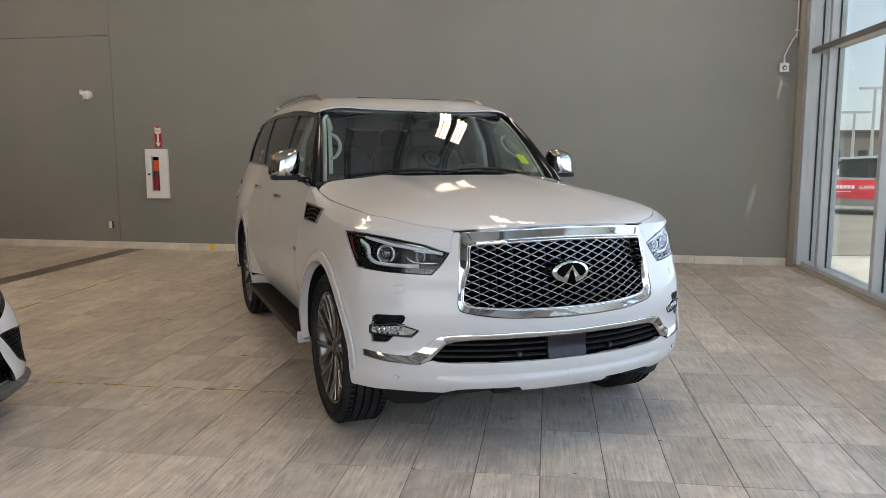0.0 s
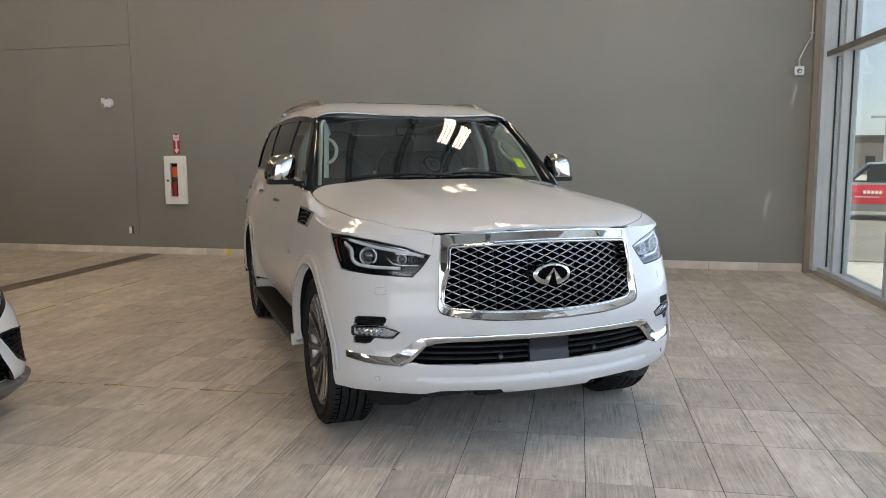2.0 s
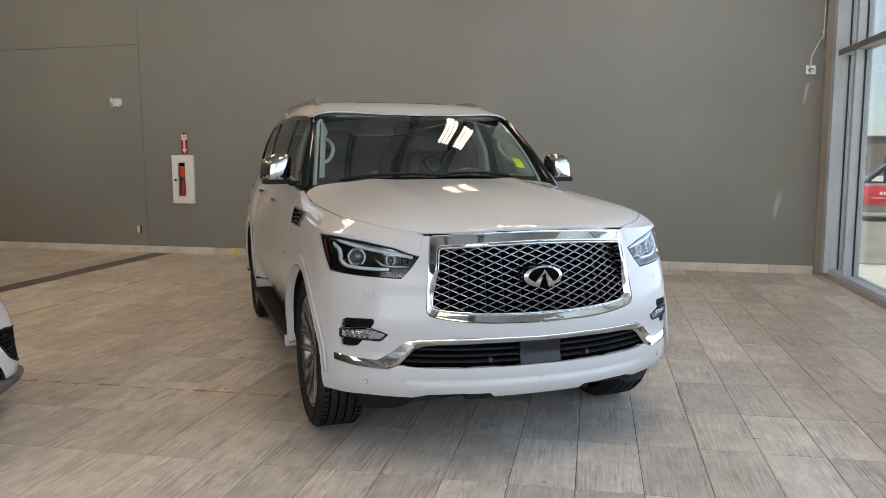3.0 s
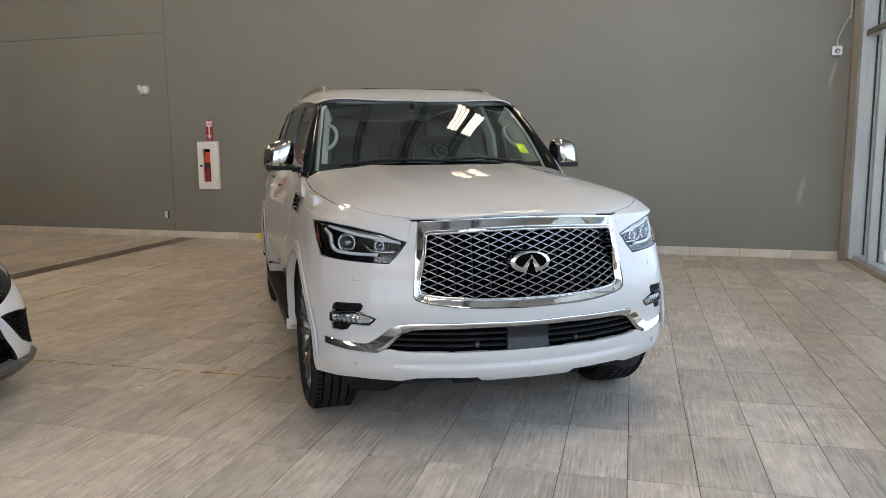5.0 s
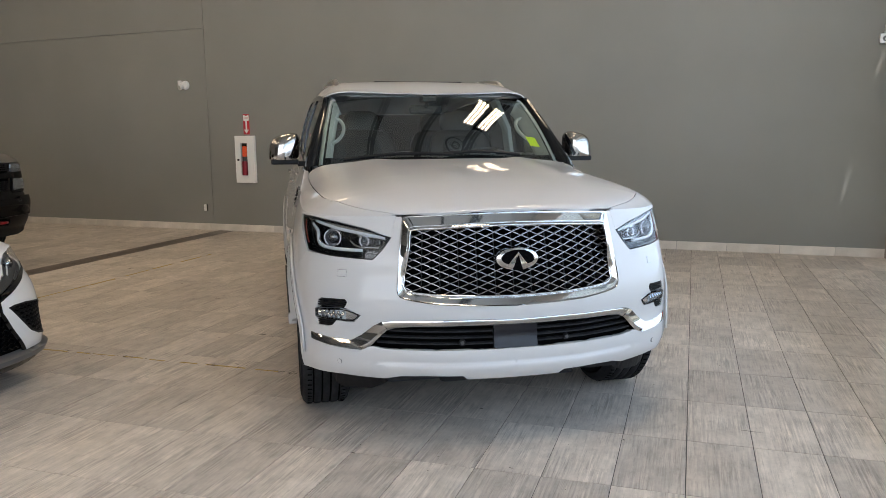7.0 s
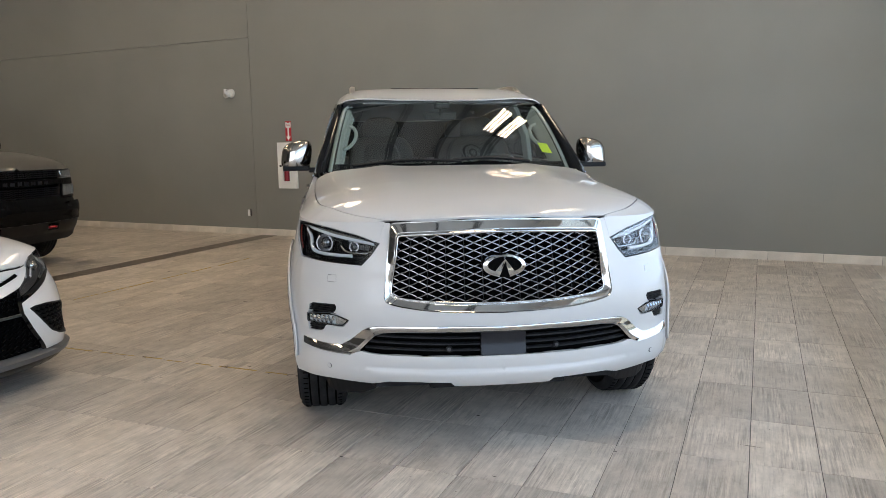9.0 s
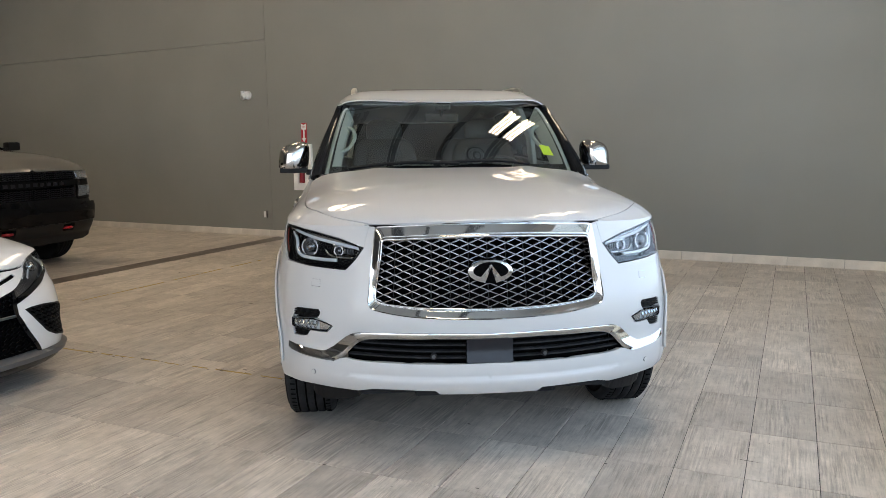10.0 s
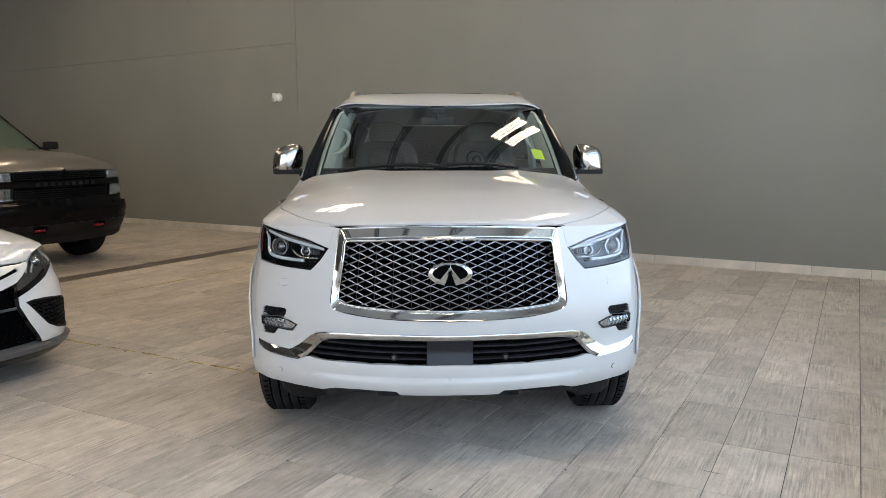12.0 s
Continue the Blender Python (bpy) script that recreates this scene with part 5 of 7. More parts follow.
        sweep(b, [Vector((p[0], p[1] * sg, p[2] - 0.014)) for p in [(a[0], b_[0], b_[1]) for a, b_ in zip(curve([(q[0], q[1]) for q in pts], 4), curve([(q[1], q[2]) for q in pts], 4))]], 0.034, 0.020, (0, 0, 1))
        rail = part("roof_rail", b, M["rail"], suv, "satin silver roof rail", smooth=True)
        for flip in (0, 1):
            b = bmesh.new()
            out = [(-2.28, 1.815), (-2.34, 1.858), (-2.44, 1.905), (-2.58, 1.932), (-2.66, 1.934), (-2.66, 1.905), (-2.56, 1.885), (-2.50, 1.855), (-2.46, 1.81)]
            if flip:
                out = [(-6.86 - x_, z_ - 0.012) for x_, z_ in out]
            lo_ = [b.verts.new((x_, sg * 0.61, z_ - 0.014)) for x_, z_ in out]
            hi_ = [b.verts.new((x_, sg * 0.65, z_ - 0.014)) for x_, z_ in out]
            b.faces.new(lo_)
            b.faces.new(hi_[::-1])
            for q in range(len(out)):
                b.faces.new((lo_[q], lo_[(q + 1) % len(out)], hi_[(q + 1) % len(out)], hi_[q]))
            bmesh.ops.recalc_face_normals(b, faces=b.faces[:])
            bmesh.ops.bevel(b, geom=b.edges[:], offset=0.008, segments=2, affect="EDGES")
            part("rail_end", b, M["rail"], rail)
        # mirror
        mirror = new("door_mirror")
        mirror.parent, mirror.matrix_local = suv, pose(-1.84, sg * 1.03, 1.405)
        mirror["label"] = "chrome-capped door mirror on a black foot"
        b = bmesh.new()
        bmesh.ops.create_uvsphere(b, u_segments=32, v_segments=20, radius=1)
        for v in b.verts:
            x, y, z = v.co
            e = 0.60
            f = lambda t, p: math.copysign(abs(t) ** p, t)
            x, y, z = f(x, 0.9), f(y, e), f(z, e)
            k = 1.0 - 0.18 * y * sg * (1 if z > 0 else 0.3)
            v.co = (x * (0.085 if x > 0 else 0.045) + 0.01 - 0.035 * (y * sg) ** 2 + 0.0, y * 0.100 + 0.012 * sg * -z, z * 0.104 * k + 0.004)
        bmesh.ops.bisect_plane(b, geom=b.verts[:] + b.edges[:] + b.faces[:], plane_co=(0, 0, -0.060), plane_no=(0, 0, 1), clear_inner=True)
        part("mirror_cap", b, M["chrome_cap"], mirror, "chrome mirror cap", smooth=True)
        b = bmesh.new()
        box(b, -0.045, 0.065, -0.090, 0.090, -0.092, -0.056, 0.015)
        box(b, -0.02, 0.045, min(-sg * 0.185, -sg * 0.08), max(-sg * 0.185, -sg * 0.08), -0.105, -0.07, 0.012)
        box(b, -0.05, 0.10, min(-sg * 0.175, -sg * 0.15), max(-sg * 0.175, -sg * 0.15), -0.13, 0.0, 0.012)
        part("mirror_foot", b, M["black"], mirror)
        b = bmesh.new()
        box(b, -0.050, -0.044, -0.082, 0.082, -0.045, 0.07, 0.002)
        part("mirror_glass", b, M["chrome"], mirror)
        # pale pillar trim and grab handle inside
        b = bmesh.new()
        pts = [Vector(wind(u, v)) + Vector((-0.055, -0.015, -0.035)) for u, v in [(0.975, k / 10) for k in range(10)] + [(0.965, 0.97), (0.94, 0.995)]]
        sweep(b, [Vector((p.x, p.y * sg, p.z)) for p in pts], 0.12, 0.03, (0.5, -sg * 0.8, 0.2))
        tr = part("pillar_trim", b, M["trim_light"], suv, "pale grey inner pillar trim", smooth=True)
        b = bmesh.new()
        g = []
        for k in range(15):
            v, h = 0.34 + 0.40 * k / 14, math.sin(math.pi * k / 14) ** 0.5
            g.append(Vector(wind(0.93, v)) + Vector((-0.075 - 0.02 * h, -0.01 - 0.075 * h, -0.03)))
        tube(b, [Vector((p.x, p.y * sg, p.z)) for p in g], 0.0125, 10)
        part("grab_handle", b, M["trim_light"], tr)
        b = bmesh.new()
        pts = [Vector((-2.62, 0.80, 1.2)), Vector((-2.64, 0.76, 1.55)), Vector((-2.66, 0.66, 1.78))]
        sweep(b, [Vector((p.x, p.y * sg, p.z)) for p in pts], 0.14, 0.04, (0, -sg, 0.2))
        part("centre_pillar_trim", b, M["trim_light"], suv)
        b = bmesh.new()
        box(b, -3.6, -1.75, min(sg * 0.80, sg * 0.86), max(sg * 0.80, sg * 0.86), 0.6, 1.26, 0.02)
        part("door_card", b, M["dash"], suv)

    # headliner, visors, dashboard, wheel, seats
    b = bmesh.new()
    hl = lambda x, y: (x, y, roof_z(x, y) - 0.035)
    for sg in (1, -1):
        skin(b, hl, [(-2.03, 0), (-2.045, 0.25), (-2.09, 0.5), (-2.16, 0.68), (-2.4, 0.70), (-4.4, 0.68), (-4.9, 0.6), (-4.9, 0)], 0.12, (), sg, ref=(-3, 0, 0))
    part("headliner", b, M["trim_light"], suv, smooth=True)
    for sg in (1, -1):
        b = bmesh.new()
        box(b, -2.36, -2.16, min(sg * 0.12, sg * 0.56), max(sg * 0.12, sg * 0.56), 1.772, 1.79, 0.006)
        part("sun_visor", b, M["trim_light"], suv)
    b = bmesh.new()
    box(b, -2.20, -2.06, -0.05, 0.05, 1.735, 1.785, 0.012)
    cyl(b, (-2.16, 0, 1.74), (-2.20, 0, 1.70), 0.012)
    box(b, -2.235, -2.205, -0.12, 0.12, 1.655, 1.715, 0.02)
    part("rear_view_mirror", b, M["dash"], suv)
    b = bmesh.new()
    rows = []
    for k in range(25):
        y = -0.80 + 1.6 * k / 24
        hump = 0.035 * math.exp(-((y - 0.38) / 0.17) ** 2)
        rows.append([b.verts.new((x, y, z)) for x, z in ((-1.50 - 0.1 * y * y, 1.27), (-1.68, 1.285), (-1.90, 1.265 + hump), (-2.00, 1.235 + hump), (-2.05, 1.12), (-2.02, 0.95))])
    for r0, r1 in zip(rows, rows[1:]):
        for k in range(5):
            b.faces.new((r0[k], r0[k + 1], r1[k + 1], r1[k]))
    bmesh.ops.recalc_face_normals(b, faces=b.faces[:])
    part("dashboard", b, M["dash"], suv, smooth=True)
    b = bmesh.new()
    box(b, -2.03, -1.98, -0.16, 0.16, 1.07, 1.20, 0.012)
    part("centre_screen", b, M["piano"], suv)
    b = bmesh.new()
    ax = Vector((-0.88, 0, 0.47)).normalized()
    cc = Vector((-2.12, 0.40, 1.235))
    u = Vector((0, 1, 0))
    w = ax.cross(u)
    tube(b, [cc + 0.185 * (math.cos(k * math.tau / 40) * u + math.sin(k * math.tau / 40) * w) for k in range(41)], 0.016, 8)
    for a in (0.1, math.pi - 0.1, -math.pi / 2):
        tube(b, [cc, cc + 0.18 * (math.cos(a) * u + math.sin(a) * w)], 0.018, 8)
    cyl(b, cc - ax * 0.03, cc + ax * 0.02, 0.075, 0.06, 24)
    part("steering_wheel", b, M["dash"], suv, smooth=True)
    def cushion(bm, m, hx, hy, hz, e=0.45, wing=0.0):
        """A stuffed block with rounded corners and raised side wings."""
        r = bmesh.ops.create_uvsphere(bm, u_segments=24, v_segments=16, radius=1)
        for q in r["verts"]:
            x, y, z = (math.copysign(abs(t) ** e, t) for t in q.co)
            q.co = m @ Vector((x * hx * (1 - 0.15 * z * z) + wing * max(0.0, abs(y) - 0.55), y * hy * (1 - 0.10 * max(z, 0.0) ** 2), z * hz))

    for sy, sx_ in ((0.40, -2.55), (-0.40, -2.55), (0.40, -3.45), (-0.40, -3.45)):
        b = bmesh.new()
        cushion(b, pose(sx_, sy, 0.88), 0.27, 0.27, 0.08)
        seat = part("seat", b, M["leather_pale"], suv, "brown and black leather seat", smooth=True)
        lean = pose(sx_ - 0.22, sy, 0.92, 0, -14, 0)
        b = bmesh.new()
        cushion(b, lean @ pose(0, 0, 0.31), 0.075, 0.265, 0.33, wing=0.10)
        back = part("backrest", b, M["leather_pale"], seat, smooth=True)
        b = bmesh.new()
        cushion(b, lean @ pose(0.035, 0, 0.30), 0.055, 0.165, 0.28)
        part("backrest_insert", b, M["leather"], back, "dark leather insert", smooth=True)
        b = bmesh.new()
        cushion(b, pose(sx_ - 0.39, sy, 1.605, 0, -8, 0), 0.055, 0.145, 0.095, 0.6)
        rest = part("headrest", b, M["leather_pale"], seat, smooth=True)
        b = bmesh.new()
        for q in (-0.06, 0.06):
            cyl(b, (sx_ - 0.38, sy + q, 1.46), (sx_ - 0.39, sy + q, 1.56), 0.008, seg=8)
        part("headrest_stays", b, M["satin"], rest)
    # yellow tag behind the screen
    b = bmesh.new()
    skin(b, lambda u, v: tuple(Vector(wind(u, v)) + Vector((-0.012, 0, -0.012))), [(0.895, 0.22), (0.985 - 0.10, 0.22), (0.80, 0.225), (0.79, 0.36), (0.885, 0.355)], 0.05)
    part("windscreen_tag", b, M["sticker"], suv, "yellow-green paper tag on the windscreen")
    # tail: gate, glass and lamps
    b = bmesh.new()
    rows = []
    for k in range(13):
        y = -0.64 + 1.28 * k / 12
        q = (y / 0.66) ** 2
        rows.append([b.verts.new((x + 0.10 * q, y * w_, z)) for x, w_, z in ((-5.24, 1.12, 1.30), (-5.20, 1.08, 1.40), (-5.12, 1.0, 1.70), (-5.10, 0.99, 1.72))])
    for r0, r1 in zip(rows, rows[1:]):
        for k in range(3):
            b.faces.new((r0[k], r0[k + 1], r1[k + 1], r1[k]))
    bmesh.ops.recalc_face_normals(b, faces=b.faces[:])
    part("tail_window", b, M["privacy"], suv, smooth=True)
    for sg in (1, -1):
        o = [(SUV.s_at_x(-4.80), 1.02), (SUV.s_at_x(-4.80) + 0.42, 1.02), (SUV.s_at_x(-4.80) + 0.42, 1.2), (SUV.s_at_x(-4.80), 1.2)]
        part("tail_lamp", one(lambda bm, g: skin(bm, SUV, o, 0.05, (), g, off=0.012, lip=0.02), sg), M["tail_red"], suv, "dark red tail lamp", smooth=True)


# ---- the white sedan and the dark pickup beside it ----
SED = Shell([(0.0, 0.0), (-0.012, 0.22), (-0.05, 0.42), (-0.11, 0.60), (-0.21, 0.75), (-0.36, 0.855), (-0.56, 0.905), (-0.95, 0.918), (-2.0, 0.92), (-3.6, 0.92), (-4.3, 0.89), (-4.7, 0.78), (-4.86, 0.50), (-4.9, 0.0)],
            [(0.12, 0.14), (0.18, 0.03), (0.22, 0.0), (0.40, 0.005), (0.52, 0.025), (0.62, 0.07), (0.70, 0.14), (0.78, 0.24), (0.85, 0.34)],
            [(0.12, 0.08), (0.22, 0.02), (0.4, 0.0), (0.55, 0.005), (0.65, 0.02), (0.75, 0.045), (0.85, 0.075), (0.95, 0.11)],
            [(0.2, 0.05), (0.4, 0.0), (0.7, 0.0), (0.9, 0.1)], flares=((-0.95, 0.34, 0.36, 0.46, 0.012), (-3.78, 0.34, 0.36, 0.46, 0.012)), corner=0.05)
TRK = Shell([(0.0, 0.0), (-0.01, 0.35), (-0.035, 0.62), (-0.075, 0.80), (-0.14, 0.93), (-0.26, 1.0), (-0.45, 1.025), (-0.95, 1.03), (-3.0, 1.03), (-5.5, 1.03), (-5.78, 1.0), (-5.85, 0.8), (-5.87, 0.0)],
            [(0.40, 0.10), (0.50, 0.02), (0.62, 0.0), (0.80, 0.0), (0.86, 0.05), (1.0, 0.05), (1.2, 0.06), (1.3, 0.09)],
            [(0.40, 0.05), (0.6, 0.0), (1.0, 0.0), (1.2, 0.03), (1.35, 0.07)],
            [(0.4, 0.0), (1.4, 0.02)], flares=((-0.95, 0.43, 0.48, 0.62, 0.03), (-4.7, 0.43, 0.48, 0.62, 0.03)))


class Deck:
    """Bonnet surface between the turned-over edges of a shell."""

    def __init__(self, shell, top, centre, smax, q=(0.2, 0.34, 0.46, 14)):
        self.edge = []
        self.centre, self.q = centre, q
        k = 0.0
        while k < smax:
            x, y, z = shell(k, spline(top, k))
            self.edge.append((-x, y, z))
            k += 0.012

    def at(self, x):
        for p, q in zip(self.edge, self.edge[1:]):
            if q[0] >= -x:
                t = min(1.0, max(0.0, (-x - p[0]) / max(q[0] - p[0], 1e-9)))
                return p[1] + t * (q[1] - p[1]), p[2] + t * (q[2] - p[2])
        return self.edge[-1][1], self.edge[-1][2]

    def __call__(self, x, y):
        c = spline(self.centre, x)
        ye, e = self.at(x)
        q = min(abs(y) / max(ye, 0.02), 1.0)
        return x, y, c - (c - e) * (self.q[0] * q * q + self.q[1] * q ** 4 + self.q[2] * q ** self.q[3])


def grid_part(name, rows, material, parent, label=""):
    b = bmesh.new()
    vs = [[b.verts.new(p) for p in r] for r in rows]
    for r0, r1 in zip(vs, vs[1:]):
        for k in range(len(r0) - 1):
            b.faces.new((r0[k], r0[k + 1], r1[k + 1], r1[k]))
    bmesh.ops.recalc_face_normals(b, faces=b.faces[:])
    return part(name, b, material, parent, label, smooth=True)


def greenhouse(car, sec, paint, glass, x_screen, frames=()):
    """Upper body from cross-sections (x, belt y, belt z, roof y, roof edge z, roof centre z)."""
    def at(x, k):
        return spline([(s[0], s[k]) for s in sec[::-1]], x)
    xs = np.linspace(sec[0][0], sec[-1][0], 26).tolist()
    grid_part("roof", [[(x, at(x, 3) * q, at(x, 5) - (at(x, 5) - at(x, 4)) * abs(q) ** 4) for q in np.linspace(-1, 1, 13).tolist()] for x in xs], paint, car)
    for sg in (1, -1):
        grid_part("side_window", [[(x, (at(x, 1) + (at(x, 3) - at(x, 1)) * v) * sg, at(x, 2) + (at(x, 4) - at(x, 2)) * v) for v in (0, 0.25, 0.5, 0.75, 1)] for x in xs], glass, car)
        for fx in frames:
            pts = [(fx - 0.05 * v, (at(fx, 1) + (at(fx, 3) - at(fx, 1)) * v + 0.004) * sg, at(fx, 2) + (at(fx, 4) - at(fx, 2)) * v) for v in (0, 0.33, 0.66, 1)]
            b = bmesh.new()
            sweep(b, pts, 0.07, 0.01, (0, sg, 0.2))
            part("door_pillar", b, M["black"], car)
    # screen
    x0, s = x_screen, sec[0]
    rows = []
    for v in np.linspace(0, 1, 7).tolist():
        rows.append([(x0 + (s[0] - x0) * v - 0.12 * q * q * (1 - 0.4 * v), q * (s[1] + (s[3] - s[1]) * v), (s[2] + 0.03) + (s[5] - s[2] - 0.03) * v - (0.03 + 0.02 * v) * q * q) for q in np.linspace(-1, 1, 13).tolist()])
    grid_part("windscreen", rows, glass, car)
    for sg in (1, -1):
        b = bmesh.new()
        sweep(b, [(r[12 if sg > 0 else 0][0] - 0.02, r[12 if sg > 0 else 0][1], r[12 if sg > 0 else 0][2]) for r in rows], 0.09, 0.02, (0.5, sg, 0.4))
        part("front_pillar", b, M["truck_black"], car, smooth=True)
    return at


def lining(S, cs, cz, r, car):
    for sg in (1, -1):
        rows = []
        for a in range(-6, 187, 8):
            x, y, z = S(cs - r * math.cos(radians(a)), cz + r * math.sin(radians(a)))
            rows.append([(x, y * sg, z), (x, (y - 0.03) * sg, z), (x, (y - 0.32) * sg, z)])
        grid_part("arch_liner", rows, M["black"], car)


def build_sedan():
    h = radians(-8)
    o = Vector((-2.8875, 3.25))
    car = thing("sedan", Matrix(((math.cos(h), -math.sin(h), 0, o.x), (math.sin(h), math.cos(h), 0, o.y), (0, 0, 1, 0), (0, 0, 0, 1))),
                "white sedan with a black honeycomb lower grille and grey splitter", "car")
    S = SED
    FX, RX, HZ, RR = -0.95, -3.78, 0.335, 0.37
    sf, sr = S.s_at_x(FX), S.s_at_x(RX)
    TOP = [(0.0, 0.735), (0.45, 0.748), (0.73, 0.755), (0.94, 0.805), (1.2, 0.835), (1.4, 0.845), (1.9, 0.875), (2.6, 0.93), (4.5, 0.97), (5.2, 0.97), (6.5, 0.95)]
    top = lambda s: spline(TOP, s)
    W = M["white_car"]
    ref = (-2.5, 0, 0.5)
    A = [(2 * sf - p[0], p[1]) for p in arch(sf, HZ, RR, -8, 188, 24)]
    AR = [(2 * sr - p[0], p[1]) for p in arch(sr, HZ, RR, -8, 188, 24)]
    HEAD = [(1.34, 0.822), (1.26, 0.765), (1.10, 0.725), (0.92, 0.702), (0.78, 0.677), (0.62, 0.64), (0.475, 0.602), (0.505, 0.648), (0.63, 0.70), (0.77, 0.752), (0.94, 0.800), (1.15, 0.826)]
    SLASH = [(1.10, 0.722), (0.92, 0.699), (0.78, 0.674), (0.62, 0.637), (0.475, 0.599), (0.448, 0.562), (0.62, 0.612), (0.86, 0.670)]
    POD = [(0.49, 0.520), (0.54, 0.527), (0.65, 0.525), (0.86, 0.500), (0.96, 0.470), (1.02, 0.40), (1.045, 0.275), (0.90, 0.275), (0.72, 0.31), (0.645, 0.345), (0.57, 0.425)]
    CENTRE = [(0.0, 0.246), (0.56, 0.250), (0.485, 0.40), (0.437, 0.50), (0.445, 0.56), (0.478, 0.640), (0.34, 0.611), (0.0, 0.600)]
    k = min(range(14), key=lambda i: abs(A[i][1] - 0.66))
    bump = ([(0.563, 0.248), (0.9, 0.243), (A[0][0] - 0.02, 0.24)] + A[:k + 1] + [(1.30, 0.765), (1.26, 0.762), (1.10, 0.720), (0.86, 0.667), (0.62, 0.609), (0.449, 0.559), (0.440, 0.50), (0.488, 0.40)])
    for side_ in (1, -1):
        part("bumper_corner", one(lambda bm, g: skin(bm, S, bump, 0.03, [POD], g, lip=0.015, ref=ref), side_), W, car, "white painted bumper corner", smooth=True)
    band = [(0.0, 0.603), (0.34, 0.614), (0.476, 0.643), (0.502, 0.651), (0.63, 0.703), (0.735, 0.742)] + [(0.73 * (1 - q / 10), top(0.73 * (1 - q / 10)) - 0.004) for q in range(0, 11)]
    SLOT = [(0.12, 0.662), (0.38, 0.672), (0.58, 0.712), (0.57, 0.728), (0.40, 0.695), (0.12, 0.682)]
    part("nose_panel", both(lambda bm, sg: skin(bm, S, band, 0.03, [SLOT], sg, lip=0.012, ref=ref)), W, car, "white panel above the grille with a slim slot", smooth=True)
    for side_ in (1, -1):
        part("nose_slot", one(lambda bm, g: skin(bm, S, SLOT, 0.03, (), g, off=-0.010, ref=ref), side_), M["void"], car)
    low = part("grille", both(lambda bm, sg: skin(bm, S, CENTRE, 0.05, (), sg, off=-0.035, ref=ref)), M["void"], car, "black honeycomb grille down to the splitter")
    for n0, z0 in enumerate(np.linspace(0.285, 0.615, 13).tolist()):
        smax = 0.45 if z0 > 0.43 else 0.45 + (0.43 - z0) * 0.5
        if abs(z0 - 0.495) < 0.012:
            continue
        b = bmesh.new()
        for sg in (1, -1):
            pts = [S(q, z0 + 0.007 * (1 if (n + n0) % 2 else -1)) for n, q in enumerate(np.linspace(0.012, smax, 22).tolist())]
            sweep(b, [(p[0] - 0.024, p[1] * sg, p[2]) for p in pts], 0.007, 0.016, (1, 0, 0))
        part("grille_bar", b, M["truck_black"], low)
    for side_ in (1, -1):
        part("grille_rim", one(lambda bm, g: skin(bm, S, CENTRE[1:6] + [(0.455, 0.635), (0.415, 0.56), (0.407, 0.50), (0.452, 0.40), (0.53, 0.252)], 0.02, (), g, off=0.001, lip=0.04, ref=ref), side_), M["piano"], low, smooth=True)
    b = bmesh.new()
    for sg in (1, -1):
        pts = [S(q, 0.495) for q in np.linspace(0, 0.41, 12).tolist()]
        sweep(b, [(p[0] - 0.006, p[1] * sg, p[2]) for p in pts], 0.020, 0.012, (1, 0, 0))
    part("grille_blade", b, M["chrome"], low)
    part("splitter", both(lambda bm, sg: skin(bm, S, [(0.0, 0.216), (0.62, 0.214), (0.90, 0.210), (1.1, 0.212), (1.1, 0.236), (0.9, 0.24), (0.6, 0.243), (0.0, 0.243)], 0.03, (), sg, off=0.034, lip=0.06, ref=ref)), M["satin_grey"], car, "grey front splitter", smooth=True)
    part("splitter_edge", both(lambda bm, sg: skin(bm, S, [(0.0, 0.150), (0.55, 0.155), (0.80, 0.175), (0.95, 0.207), (0.62, 0.211), (0.0, 0.213)], 0.03, (), sg, off=0.022, lip=0.03, ref=ref)), M["piano"], car, smooth=True)
    b = bmesh.new()
    box(b, -4.6, -0.35, -0.72, 0.72, 0.16, 0.60, 0.04)
    part("underbody", b, M["void"], car)
    D = Deck(S, TOP, [(-1.75, 1.03), (-1.4, 1.01), (-1.0, 0.97), (-0.7, 0.925), (-0.45, 0.865), (-0.3, 0.81), (-0.2, 0.76), (-0.15, 0.735)], 2.4)
    nose = [(S(q * 0.04, top(q * 0.04))[0] - 0.004, S(q * 0.04, top(q * 0.04))[1]) for q in range(0, 24)]
    SHUT = [(-0.62, 0.735), (-0.80, 0.755), (-1.0, 0.76), (-1.30, 0.74)]
    part("bonnet", both(lambda bm, sg: skin(bm, D, [p for p in nose if p[1] < 0.72 and p[0] > -0.60] + SHUT + [(-1.36, 0.6), (-1.40, 0.0)], 0.04, (), sg, lip=0.01, ref=(-1, 0, 0))), W, car, smooth=True)
    for sg in (1, -1):
        side = ([(A[k][0], A[k][1])] + A[k:] + [(A[-1][0] + 0.02, 0.22), (AR[0][0] - 0.02, 0.22)] + [p for p in AR if p[1] > 0.22] + [(AR[-1][0] + 0.01, 0.22), (S.end, 0.24), (S.end, 0.94)]
                + [(S.end + (1.36 - S.end) * q / 40, top(S.end + (1.36 - S.end) * q / 40) - 0.003) for q in range(1, 41)] + [(1.345, 0.82), (1.305, 0.765)])
        edge = []
        for q in range(70, 240, 4):
            x, y, z = S(q * 0.01, top(q * 0.01))
            if x < -0.30:
                edge.append((x, y))

